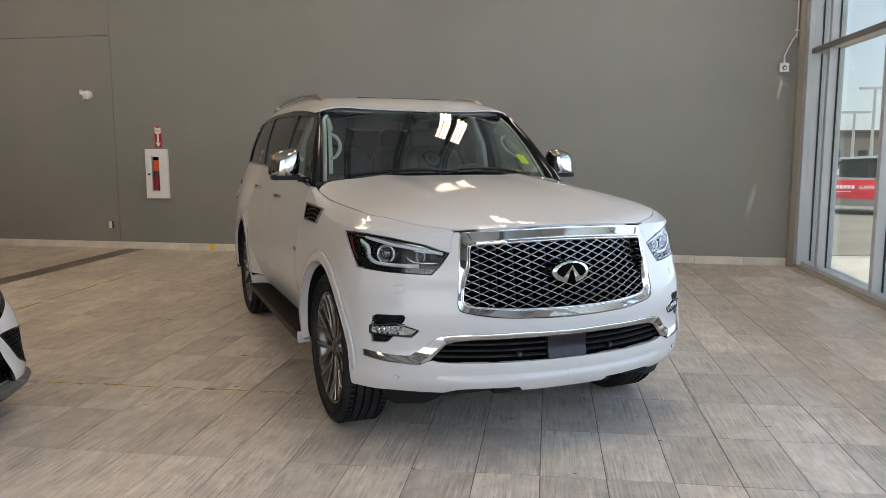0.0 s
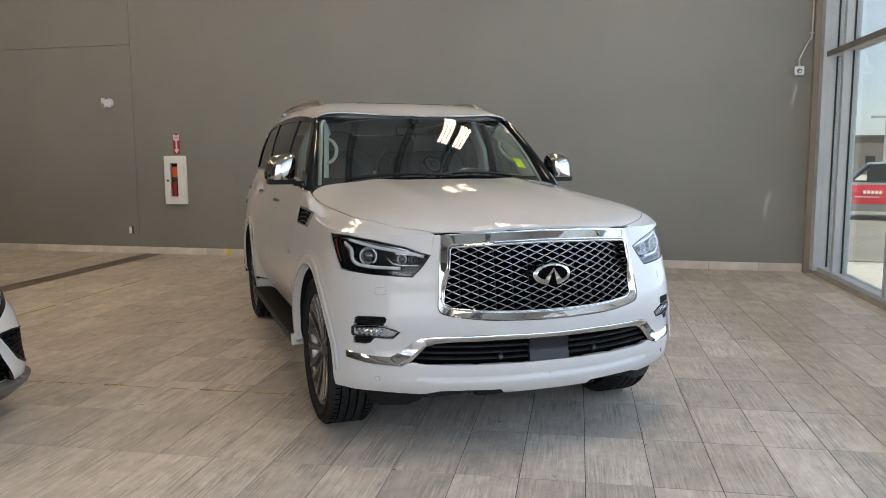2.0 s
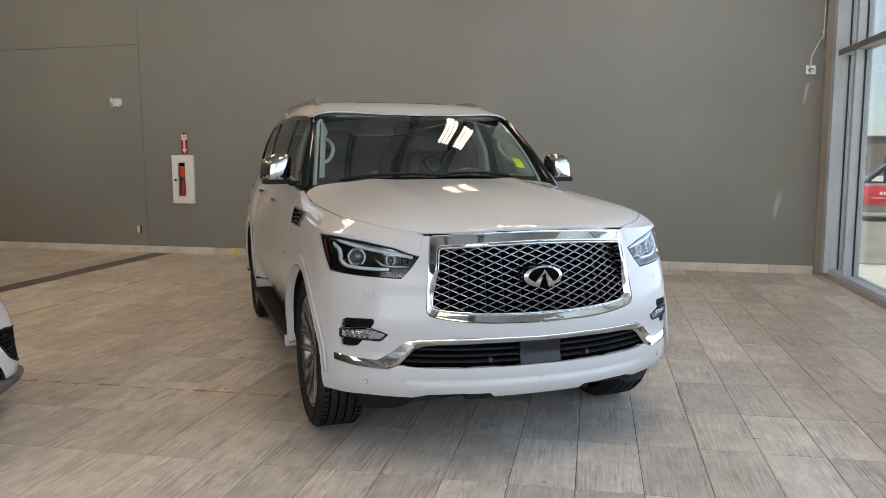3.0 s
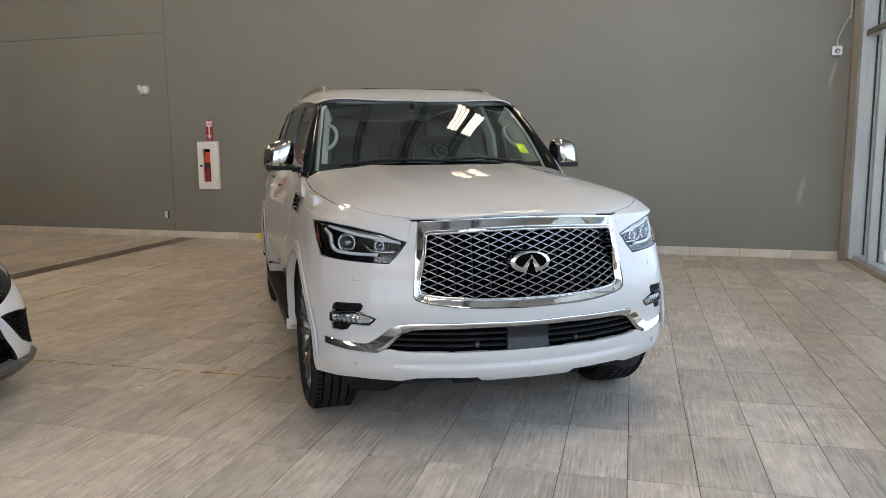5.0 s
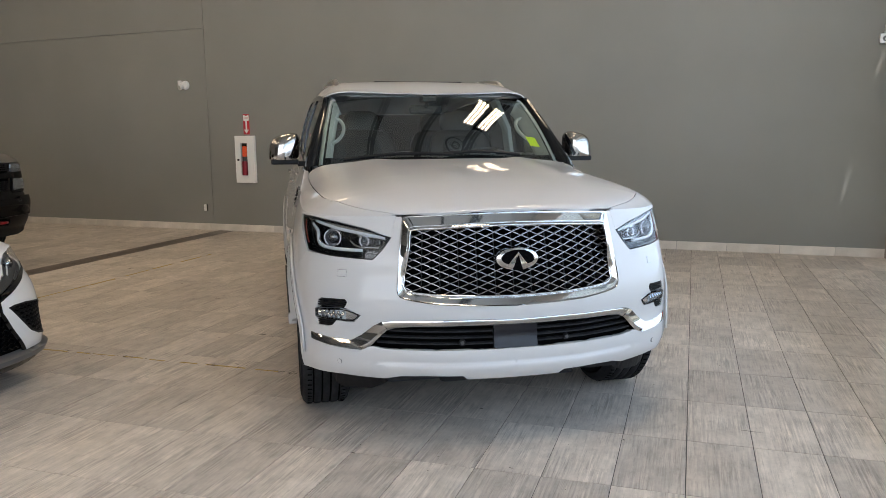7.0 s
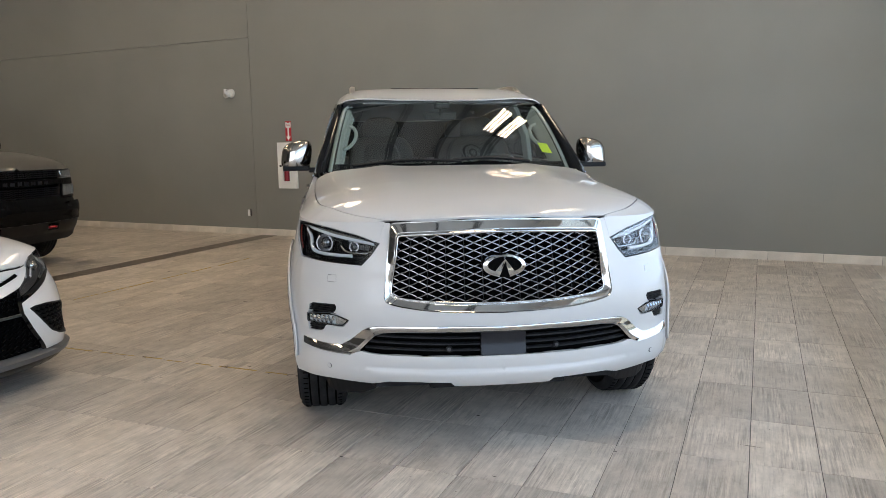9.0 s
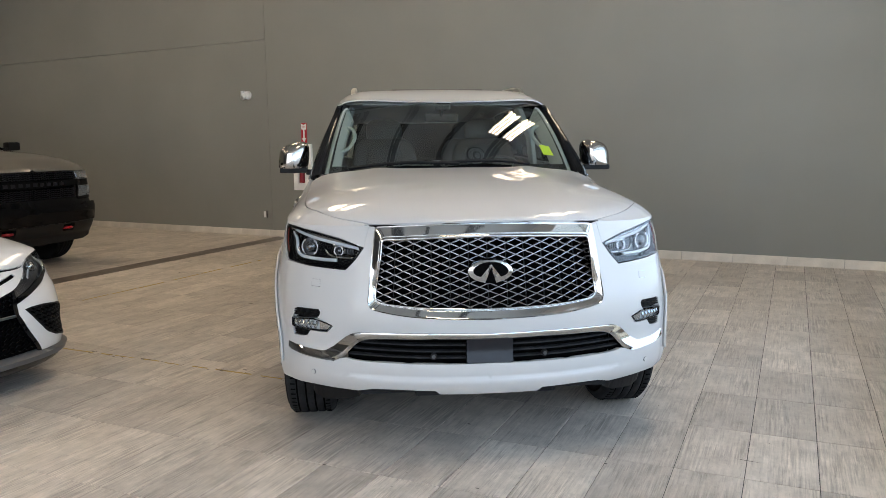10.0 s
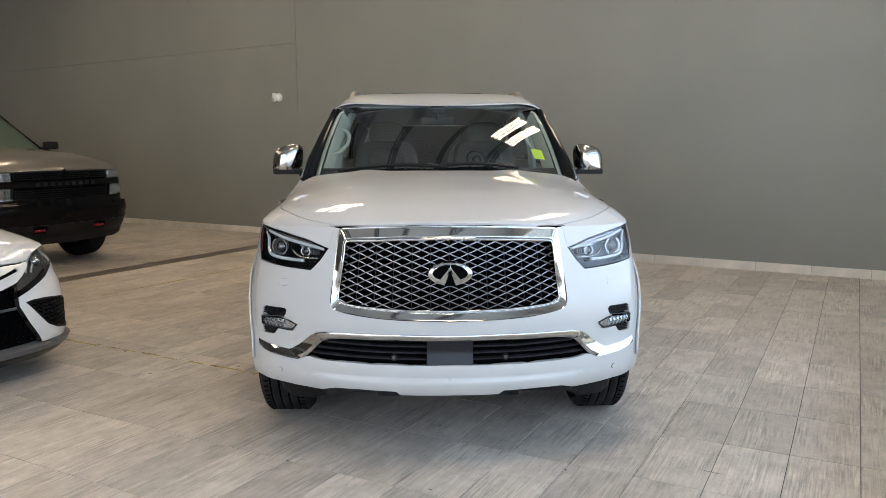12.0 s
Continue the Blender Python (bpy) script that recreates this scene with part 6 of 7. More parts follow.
        def flank(bm, g):
            skin(bm, S, side, 0.06, (), g, lip=0.015, ref=(-2.5, 0, 0.5))
            skin(bm, D, SHUT + [(-1.70, 0.76)] + edge[::-1], 0.04, (), g, lip=0.01, ref=(-1, 0, 0))
        part("flank", one(flank, sg), W, car, "white body side", smooth=True)
        hl = part("headlight", one(lambda bm, g: skin(bm, S, HEAD, 0.03, (), g, off=-0.035, ref=(-2.5, 0, 0.5)), sg), M["satin_dark"], car, "clear headlight with a round lamp and dark edge", smooth=True)
        part("headlight_lens", one(lambda bm, g: skin(bm, S, HEAD, 0.03, (), g, off=0.002, lip=0.03, ref=(-2.5, 0, 0.5)), sg), M["lens"], hl, smooth=True)
        for s_, z_, r in ((0.875, 0.737, 0.034),):
            x, y, z = S(s_, z_)
            _, _, nx, ny = S.at(s_)
            u = (Vector((-nx, -ny * sg, 0.1)) + Vector((0.8, 0, 0))).normalized()
            c = Vector((x, y * sg, z)) - u * 0.022
            b = bmesh.new()
            cyl(b, c - u * 0.02, c, r * 1.1, r * 1.3, 24)
            bz = part("lamp_bezel", b, M["satin"], hl)
            b = bmesh.new()
            bmesh.ops.create_uvsphere(b, u_segments=20, v_segments=10, radius=r, matrix=Matrix.Translation(c - u * r * 0.3))
            part("lamp_lens", b, M["chrome"], bz, smooth=True)
        for line, w_ in (([(0.63, 0.690), (0.70, 0.722), (0.80, 0.760), (0.90, 0.786)], 0.020), ([(0.685, 0.686), (0.74, 0.708), (0.79, 0.726)], 0.016)):
            b = bmesh.new()
            pts, ups = [], []
            for s_, z_ in curve(line, 4):
                x, y, z = S(s_, z_)
                _, _, nx, ny = S.at(s_)
                pts.append((x + nx * 0.016, (y + ny * 0.016) * sg, z))
                ups.append((-nx, -ny * sg, 0.2))
            sweep(b, pts, w_, 0.008, ups)
            part("light_guide", b, M["drl"], hl, smooth=True)
        part("black_slash", one(lambda bm, g: skin(bm, S, SLASH, 0.02, (), g, off=0.003, lip=0.004, ref=(-2.5, 0, 0.5)), sg), M["piano"], car, smooth=True)
        pod = part("corner_vent", one(lambda bm, g: skin(bm, S, POD, 0.04, (), g, off=-0.028, ref=(-2.5, 0, 0.5)), sg), M["void"], car, "black corner vent with honeycomb mesh")
        part("vent_rim", one(lambda bm, g: skin(bm, S, POD, 0.02, [[(p[0] + (0.80 - p[0]) * 0.07, p[1] + (0.42 - p[1]) * 0.10) for p in POD]], g, off=0.004, lip=0.03, ref=(-2.5, 0, 0.5)), sg), M["black"], pod)
        for row in range(9):
            z0 = 0.295 + row * 0.026
            b = bmesh.new()
            ss = [q for q in np.linspace(0.50, 1.05, 25).tolist() if inside(np.array([q]), np.array([z0]), POD)[0]]
            if len(ss) < 3:
                continue
            ups = []
            pts = []
            for n, q in enumerate(ss):
                x, y, z = S(q, z0 + 0.008 * (1 if (n + row) % 2 else -1))
                _, _, nx, ny = S.at(q)
                ups.append((-nx, -ny * sg, 0))
                pts.append((x + nx * 0.018, (y + ny * 0.018) * sg, z))
            sweep(b, pts, 0.008, 0.016, ups)
            part("vent_mesh", b, M["black"], pod)
        b = bmesh.new()
        box(b, -2.02, -1.88, sg * 0.97 - 0.10, sg * 0.97 + 0.10, 0.99, 1.11, 0.03)
        part("door_mirror", b, W, car, smooth=False)
        for x in (FX, RX):
            build_wheel("wheel", car, pose(x, sg * 0.79, HZ), r=0.335, width=0.235, rim_r=0.24, spokes=7, rim="rim_dark", sg=sg, label="dark alloy wheel")
    lining(S, sf, HZ, RR, car)
    lining(S, sr, HZ, RR, car)
    sec = [(-2.05, 0.80, 0.965, 0.56, 1.375, 1.42), (-2.6, 0.83, 0.98, 0.60, 1.40, 1.45), (-3.2, 0.83, 0.99, 0.59, 1.39, 1.44), (-3.7, 0.80, 1.0, 0.55, 1.34, 1.385), (-4.35, 0.74, 1.0, 0.55, 1.03, 1.06)]
    greenhouse(car, sec, M["piano"], M["dark_glass"], -1.30, (-2.75, -3.55))
    x0 = -4.30
    grid_part("boot_lid", [[(x, q * 0.74, 1.03 - 0.06 * abs(q) ** 4 + z) for q in np.linspace(-1, 1, 9).tolist()] for x, z in ((-4.25, 0.0), (-4.6, 0.0), (-4.84, -0.03), (-4.88, -0.10))], W, car)
    return car


def build_pickup():
    h = radians(3)
    car = thing("pickup_truck", Matrix(((math.cos(h), -math.sin(h), 0, -6.95), (math.sin(h), math.cos(h), 0, 7.0), (0, 0, 1, 0), (0, 0, 0, 1))),
                "grey-brown pickup truck with black grille and bumper, red tow hooks", "pickup truck")
    S = TRK
    FX, RX, HZ, RR = -0.95, -4.70, 0.415, 0.52
    sf, sr = S.s_at_x(FX), S.s_at_x(RX)
    TOP = [(0.0, 1.225), (0.6, 1.225), (0.95, 1.22), (1.3, 1.225), (1.8, 1.245), (2.8, 1.28), (6.0, 1.30), (8.0, 1.30)]
    top = lambda s: spline(TOP, s)
    P = M["truck_paint"]
    A = [(2 * sf - p[0], p[1]) for p in arch(sf, HZ + 0.06, RR, -10, 190, 24)]
    AR = [(2 * sr - p[0], p[1]) for p in arch(sr, HZ + 0.06, RR, -10, 190, 24)]
    ref = (-2.5, 0, 0.8)
    part("bumper", both(lambda bm, sg: skin(bm, S, [(0.0, 0.575), (1.20, 0.585), (1.20, 0.80), (0.74, 0.80), (0.66, 0.775), (0.0, 0.77)], 0.05, (), sg, off=0.03, lip=0.08, ref=ref)), M["truck_black"], car, "gloss black front bumper", smooth=True)
    low = part("lower_bumper", both(lambda bm, sg: skin(bm, S, [(0.0, 0.32), (0.78, 0.33), (1.02, 0.37), (1.21, 0.46), (1.21, 0.578), (0.0, 0.57)], 0.05, [[(0.34, 0.475), (0.52, 0.475), (0.52, 0.555), (0.34, 0.555)]], sg, off=0.015, lip=0.06, ref=ref)), M["truck_grey"], car, "grained dark grey bumper valance", smooth=True)
    part("bumper_shelf", both(lambda bm, sg: skin(bm, S, [(0.0, 0.76), (1.15, 0.77), (1.15, 0.885), (0.0, 0.88)], 0.06, (), sg, off=-0.01, lip=0.02, ref=ref)), M["truck_black"], car, smooth=True)
    for sg in (1, -1):
        b = bmesh.new()
        x, y, z = S(0.43, 0.505)
        tube(b, [(x - 0.10, (y - 0.06) * sg, z), (x + 0.012, (y - 0.05) * sg, z), (x + 0.03, y * sg, z), (x + 0.012, (y + 0.05) * sg, z), (x - 0.10, (y + 0.06) * sg, z)], 0.016, 8)
        part("tow_hook", b, M["red_hook"], car, "red tow hook", smooth=True)
    GR = [(0.0, 0.87), (0.66, 0.87), (0.69, 0.95), (0.70, 1.215), (0.0, 1.22)]
    gr = part("grille", both(lambda bm, sg: skin(bm, S, GR, 0.06, (), sg, off=-0.05, ref=ref)), M["void"], car, "black truck grille with patterned bars")
    for k, z0 in enumerate((0.89, 0.915, 0.94, 0.965, 0.99, 1.13, 1.155, 1.18, 1.205)):
        b = bmesh.new()
        for sg in (1, -1):
            pts = [S(q, z0 + (0.004 if n % 4 < 2 else -0.004)) for n, q in enumerate(np.linspace(0.01, 0.68, 40).tolist())]
            sweep(b, [(p[0] - 0.035, p[1] * sg, p[2]) for p in pts], 0.009, 0.025, (1, 0, 0))
        part("grille_bar", b, M["grey_panel"], gr)
    part("grille_band", both(lambda bm, sg: skin(bm, S, [(0.0, 1.02), (0.74, 1.035), (0.74, 1.105), (0.0, 1.105)], 0.05, (), sg, off=0.012, lip=0.04, ref=ref)), M["truck_black"], gr, "gloss black centre band", smooth=True)
    for k in range(-4, 5):
        b = bmesh.new()
        x, y, z = S(abs(k) * 0.10, 1.062)
        box(b, x + 0.012, x + 0.017, math.copysign(y, k) - 0.03, math.copysign(y, k) + 0.03, 1.042, 1.084, 0.002)
        part("raised_bar", b, M["grey_panel"], gr)
    b = bmesh.new()
    box(b, -5.7, -0.35, -0.80, 0.80, 0.42, 1.05, 0.04)
    part("underbody", b, M["void"], car)
    D = Deck(S, TOP, [(-2.0, 1.53), (-1.5, 1.52), (-1.0, 1.49), (-0.5, 1.43), (-0.2, 1.345), (-0.08, 1.265), (-0.03, 1.232), (0.0, 1.2255)], 2.9, (0.15, 0.35, 0.5, 10))
    nose = [(S(q * 0.04, top(q * 0.04))[0], S(q * 0.04, top(q * 0.04))[1]) for q in range(0, 72)]
    nose = [p for p in nose if p[0] > -1.54]
    part("bonnet", both(lambda bm, sg: skin(bm, D, nose + [(-1.52, 0.8), (-1.45, 0.0)], 0.06, (), sg, lip=0.01, ref=(-1, 0, 0))), P, car, smooth=True)
    for sg in (1, -1):
        k = 8
        side = ([(1.14, 1.0), (1.14, 0.88), (A[k][0], 0.88 if A[k][1] < 0.88 else A[k][1])] + A[k:] + [(A[-1][0] + 0.02, 0.48), (AR[0][0] - 0.02, 0.48)] + [p for p in AR if p[1] > 0.48] + [(AR[-1][0] + 0.01, 0.55), (S.end, 0.55), (S.end, 1.29)]
                + [(S.end + (0.99 - S.end) * q / 50, top(S.end + (0.99 - S.end) * q / 50) - 0.002) for q in range(1, 51)] + [(0.985, 1.05), (1.0, 1.02)])
        part("flank", one(lambda bm, g: skin(bm, S, side, 0.08, (), g, lip=0.02, ref=ref), sg), P, car, "grey-brown body side", smooth=True)
        for z0, z1, a, c, nm in ((1.108, 1.22, 0.71, 0.975, "headlight"), (0.885, 1.025, 0.71, 1.11, "running_lamp")):
            o = [(a, z0), (c, z0), (c, z1), (a, z1)]
            hl = part(nm, one(lambda bm, g: skin(bm, S, o, 0.04, (), g, off=-0.03, ref=ref), sg), M["lamp_bowl"], car, "clear truck lamp with chrome bowl", smooth=True)
            part("lamp_lens", one(lambda bm, g: skin(bm, S, o, 0.04, (), g, off=0.004, lip=0.03, ref=ref), sg), M["lens"], hl, smooth=True)
            b = bmesh.new()
            for q in range(4):
                x, y, z = S(a + (c - a) * (q + 0.6) / 4.6, (z0 + z1) / 2)
                box(b, x - 0.03, x - 0.005, y * sg - 0.025, y * sg + 0.025, z0 + 0.02, z1 - 0.02, 0.004)
            part("lamp_reflector", b, M["lamp_bowl"], hl)
        part("lamp_surround", one(lambda bm, g: skin(bm, S, [(0.69, 0.86), (1.13, 0.86), (1.13, 1.10), (0.99, 1.106), (0.70, 1.106)], 0.04, [[(0.71, 0.885), (1.11, 0.885), (1.11, 1.025), (0.71, 1.025)]], g, off=0.002, lip=0.03, ref=ref), sg), M["truck_black"], car, smooth=True)
        b = bmesh.new()
        box(b, -1.83, -1.71, min(sg * 1.05, sg * 1.24), max(sg * 1.05, sg * 1.24), 1.48, 1.60, 0.035)
        box(b, -1.81, -1.73, min(sg * 0.92, sg * 1.10), max(sg * 0.92, sg * 1.10), 1.42, 1.52, 0.015)
        part("door_mirror", b, M["black"], car, "black towing mirror")
        for x in (FX, RX):
            build_wheel("wheel", car, pose(x, sg * 0.88, HZ), r=0.415, width=0.28, rim_r=0.24, spokes=6, rim="rim_dark", sg=sg, label="black off-road wheel")
        # moulding over the front arch
        b = bmesh.new()
        pts = []
        for a in range(8, 172, 8):
            x, y, z = S(sf - (RR + 0.02) * math.cos(radians(a)), HZ + 0.06 + (RR + 0.02) * math.sin(radians(a)))
            pts.append((x, y * sg, z))
        sweep(b, pts, 0.07, 0.02, (0, sg, 0))
        part("arch_moulding", b, M["black"], car, smooth=True)
    lining(S, sf, HZ + 0.06, RR, car)
    sec = [(-2.13, 0.90, 1.40, 0.70, 1.92, 2.00), (-2.7, 0.92, 1.38, 0.74, 1.95, 2.03), (-3.5, 0.92, 1.38, 0.74, 1.95, 2.03), (-4.05, 0.92, 1.38, 0.72, 1.92, 1.99)]
    greenhouse(car, sec, P, M["green_glass"], -1.40, (-2.75, -3.5))
    b = bmesh.new()
    box(b, -4.12, -4.06, -0.92, 0.92, 1.0, 1.95, 0.03)
    part("cab_back", b, P, car)
    b = bmesh.new()
    box(b, -5.86, -4.15, -1.0, 1.0, 0.85, 0.95, 0.02)
    part("bed_floor", b, M["black"], car)
    b = bmesh.new()
    box(b, -1.80, -1.795, -0.62, -0.48, 1.74, 1.80)
    part("windscreen_tag", b, M["sticker"], car)
    return car


build_suv()
build_sedan()
build_pickup()


# ---- things on the grey wall ----
def wall_thing(name, x, z, label, category):
    return thing(name, on_wall(x, z), label, category)


def build_cabinet():
    c = wall_thing("fire_extinguisher_cabinet", -5.81, 0.78, "white recessed fire extinguisher cabinet with a narrow glass slot", "cabinet")
    b = bmesh.new()
    w, hh = 0.180, 0.735
    for x0, x1, z0, z1 in ((-w, -0.075, 0, hh), (0.045, w, 0, hh), (-0.075, 0.045, 0, 0.115), (-0.075, 0.045, 0.62, hh)):
        box(b, x0, x1, -0.045, 0.0, z0, z1)
    bmesh.ops.remove_doubles(b, verts=b.verts[:], dist=0.0001)
    part("body", b, M["white_enamel"], c)
    b = bmesh.new()
    for x0, x1, z0, z1 in ((-w + 0.025, -0.085, 0.03, hh - 0.03), (0.055, w - 0.025, 0.03, hh - 0.03), (-0.085, 0.055, 0.03, 0.105), (-0.085, 0.055, 0.63, hh - 0.03)):
        box(b, x0, x1, -0.052, -0.045, z0, z1, 0.002)
    part("door", b, M["white_enamel"], c, "white cabinet door")
    part("slot_backing", boxed(-0.075, 0.045, -0.006, -0.002, 0.115, 0.62), M["void"], c)
    b = bmesh.new()
    cyl(b, (-0.015, -0.028, 0.12), (-0.015, -0.028, 0.34), 0.045, seg=24)
    part("extinguisher", b, M["red_deep"], c, "red extinguisher bottle", smooth=False)
    b = bmesh.new()
    box(b, -0.040, 0.040, -0.042, -0.012, 0.33, 0.42, 0.006)
    cyl(b, (0.005, -0.040, 0.385), (0.005, -0.047, 0.385), 0.016, seg=16)
    cyl(b, (0.0, -0.03, 0.37), (0.03, -0.034, 0.46), 0.012)
    part("valve", b, M["steel_grey"], c, "grey valve and gauge")
    part("tag", boxed(-0.045, 0.04, -0.047, -0.044, 0.41, 0.57, 0.001), M["orange_tag"], c, "orange inspection tag")
    part("slot_glass", boxed(-0.075, 0.045, -0.050, -0.048, 0.115, 0.62), M["lens"], c)
    part("latch", boxed(-0.135, -0.10, -0.062, -0.05, 0.345, 0.375, 0.003), M["black_plastic"], c)
    return c


def build_sign():
    s = wall_thing("arrow_sign", -5.785, 1.535, "red sign with a white arrow pointing down", "sign")
    part("plate", boxed(-0.057, 0.057, -0.004, 0, 0, 0.315, 0.001), M["red_paint"], s)
    b = bmesh.new()
    pts = [(-0.05, 0.305), (-0.05, 0.215), (-0.014, 0.205), (-0.014, 0.075), (-0.044, 0.075), (0.0, 0.012), (0.044, 0.075), (0.014, 0.075), (0.014, 0.205), (0.05, 0.215), (0.05, 0.305), (0.0, 0.285)]
    vs = [b.verts.new((x, -0.0055, z)) for x, z in pts]
    f = b.faces.new(vs)
    r = bmesh.ops.extrude_face_region(b, geom=[f])
    bmesh.ops.translate(b, vec=(0, 0.0012, 0), verts=[v for v in r["geom"] if isinstance(v, bmesh.types.BMVert)])
    bmesh.ops.recalc_face_normals(b, faces=b.faces[:])
    part("arrow", b, M["white_enamel"], s, "white arrow")
    cu = bpy.data.curves.new("word", "FONT")
    cu.body, cu.size, cu.align_x = "FIRE", 0.042, "CENTER"
    w = new("word", cu)
    w.parent, w.matrix_local = s, pose(0, -0.0064, 0.238, 90, 0, 0)
    cu.materials.append(M["red_paint"])
    return s


def build_emergency_light():
    e = wall_thing("emergency_light", -6.93, 2.33, "small white round wall lamp on a bracket", "lamp")
    b = bmesh.new()
    cyl(b, (0.02, 0, 0.0), (0.02, -0.05, 0.0), 0.07, 0.06, 28)
    part("base", b, M["white_enamel"], e, smooth=False)
    b = bmesh.new()
    cyl(b, (0.0, -0.05, -0.02), (-0.02, -0.11, -0.04), 0.036, 0.045, 20)
    part("lamp_head", b, M["white_enamel"], e)
    b = bmesh.new()
    cyl(b, (-0.02, -0.111, -0.0405), (-0.0205, -0.114, -0.0415), 0.034, seg=20)
    part("lamp_glass", b, M["galv"], e)
    b = bmesh.new()
    box(b, -0.10, -0.055, -0.05, 0.0, 0.0, 0.075, 0.008)
    cyl(b, (-0.07, -0.03, 0.03), (0.0, -0.03, 0.03), 0.014)
    part("bracket", b, M["white_enamel"], e)


def build_outlet():
    o = wall_thing("wall_outlet", -6.65, 0.31, "white double wall outlet with a dark side", "outlet")
    part("plate", boxed(-0.036, 0.030, -0.006, 0, 0, 0.105, 0.002), M["white_enamel"], o)
    part("socket", boxed(-0.022, 0.014, -0.010, -0.006, 0.02, 0.085, 0.002), M["white_enamel"], o)
    part("cable_cover", boxed(0.022, 0.040, -0.014, 0, -0.002, 0.109, 0.002), M["black_plastic"], o, "black cable cover")


def build_conduit():
    c = wall_thing("junction_box", 2.92, 2.46, "galvanised junction box with a bent conduit", "junction box")
    part("box", boxed(-0.055, 0.055, -0.055, 0, 0, 0.11, 0.006), M["galv"], c)
    part("cover", boxed(-0.05, 0.05, -0.059, -0.055, 0.005, 0.105, 0.002), M["galv"], c, "galvanised cover plate")
    b = bmesh.new()
    revolve(b, [(0.0, 0.0), (0.030, 0.0), (0.030, 0.002), (0.0, 0.002)], 24, False)
    bmesh.ops.translate(b, vec=(0.0, -0.0605, 0.052), verts=b.verts)
    bmesh.ops.recalc_face_normals(b, faces=b.faces[:])
    part("knock_out", b, M["steel_grey"], c, "dark round plate in the cover")
    b = bmesh.new()
    for q, z in ((-0.036, 0.020), (0.036, 0.020), (-0.036, 0.090), (0.036, 0.090)):
        cyl(b, (q, -0.0585, z), (q, -0.064, z), 0.006, seg=10)
    cyl(b, (0.006, -0.060, 0.046), (0.006, -0.066, 0.046), 0.013, seg=16)
    part("screws", b, M["galv"], c)
    b = bmesh.new()
    line = [(0.0, 0.105), (0.0, 0.19), (0.02, 0.25), (0.075, 0.37), (0.115, 0.45), (0.13, 0.52), (0.13, 1.6)]
    tube(b, [(x, -0.028, z) for x, z in curve(line, 5)], 0.0115, 10)
    part("conduit", b, M["galv"], c, smooth=True)
    b = bmesh.new()
    box(b, 0.105, 0.155, -0.042, 0, 0.50, 0.515, 0.003)
    cyl(b, (0, -0.028, 0.10), (0, -0.028, 0.135), 0.018)
    part("strap", b, M["galv"], c)


build_cabinet(), build_sign(), build_emergency_light(), build_outlet(), build_conduit()
t = thing("yellow_tape", on_wall(-4.97, 0.0), "strip of yellow tape on the baseboard", "tape")
part("strip", boxed(-0.036, 0.036, -0.013, -0.0115, 0.012, 0.106), M["yellow_tape"], t)

# worn yellow floor lines
for nm, x0, x1, y0, y1 in (("floor_line", -3.75, -1.60, 4.525, 4.56), ("floor_line", -5.02, -4.955, 5.9, 8.7)):
    ln = thing(nm, pose(0, 0, 0), "worn yellow line on the floor tiles", "floor marking", "worn floor lines")
    long_x = (x1 - x0) > (y1 - y0)
    q = 0.0
    while q < 1.0:
        w = random.uniform(0.05, 0.16)
        a, c = q, min(1.0, q + w)
        j = random.uniform(-0.008, 0.008)
        wd = random.uniform(0.25, 0.55)
        if long_x:
            bx = (x0 + (x1 - x0) * a, x0 + (x1 - x0) * c, y0 + j, y0 + j + (y1 - y0) * wd)
        else:
            bx = (x0 + j, x0 + j + (x1 - x0) * wd, y0 + (y1 - y0) * a, y0 + (y1 - y0) * c)
        part("dash", boxed(*bx, 0.0004, 0.0012), M["yellow_worn"], ln)
        q = c + random.uniform(0.0, 0.06)

# scuffs and crumbs on the tiles
M["dirt"] = mat("dark_scuff", (0.05, 0.04, 0.035), 0.8, vary=0.3, scale=60)
for k, (x, y, w, d) in enumerate(((-2.19, 5.32, 0.07, 0.014), (-3.32, 6.38, 0.09, 0.014), (-5.30, 7.54, 0.08, 0.014), (1.22, 4.31, 0.12, 0.006), (0.62, 4.02, 0.018, 0.014), (-0.17, 4.25, 0.03, 0.012), (-0.60, 3.5, 0.02, 0.012), (0.16, 3.55, 0.03, 0.008),
                                  (-2.1, 4.53, 0.10, 0.016), (-1.95, 4.6, 0.05, 0.014), (2.42, 9.0, 0.03, 0.02), (1.72, 8.8, 0.03, 0.02), (-2.35, 4.2, 0.04, 0.01), (-4.1, 6.9, 0.05, 0.012), (-3.5, 8.2, 0.04, 0.012))):
    b = bmesh.new()
    n = 9
    vs = [b.verts.new((math.cos(a * math.tau / n) * w / 2 * random.uniform(0.6, 1.1), math.sin(a * math.tau / n) * d / 2 * random.uniform(0.6, 1.1), 0.0012)) for a in range(n)]
    b.faces.new(vs)
    s = new("scuff_mark", mesh_of("scuff_mark", b, M["dirt"]))
    s.matrix_world = pose(x, y, 0, 0, 0, random.uniform(-15, 15))
    tagged(s, "small dark scuff on the floor tiles", "scuff", "floor scuffs")


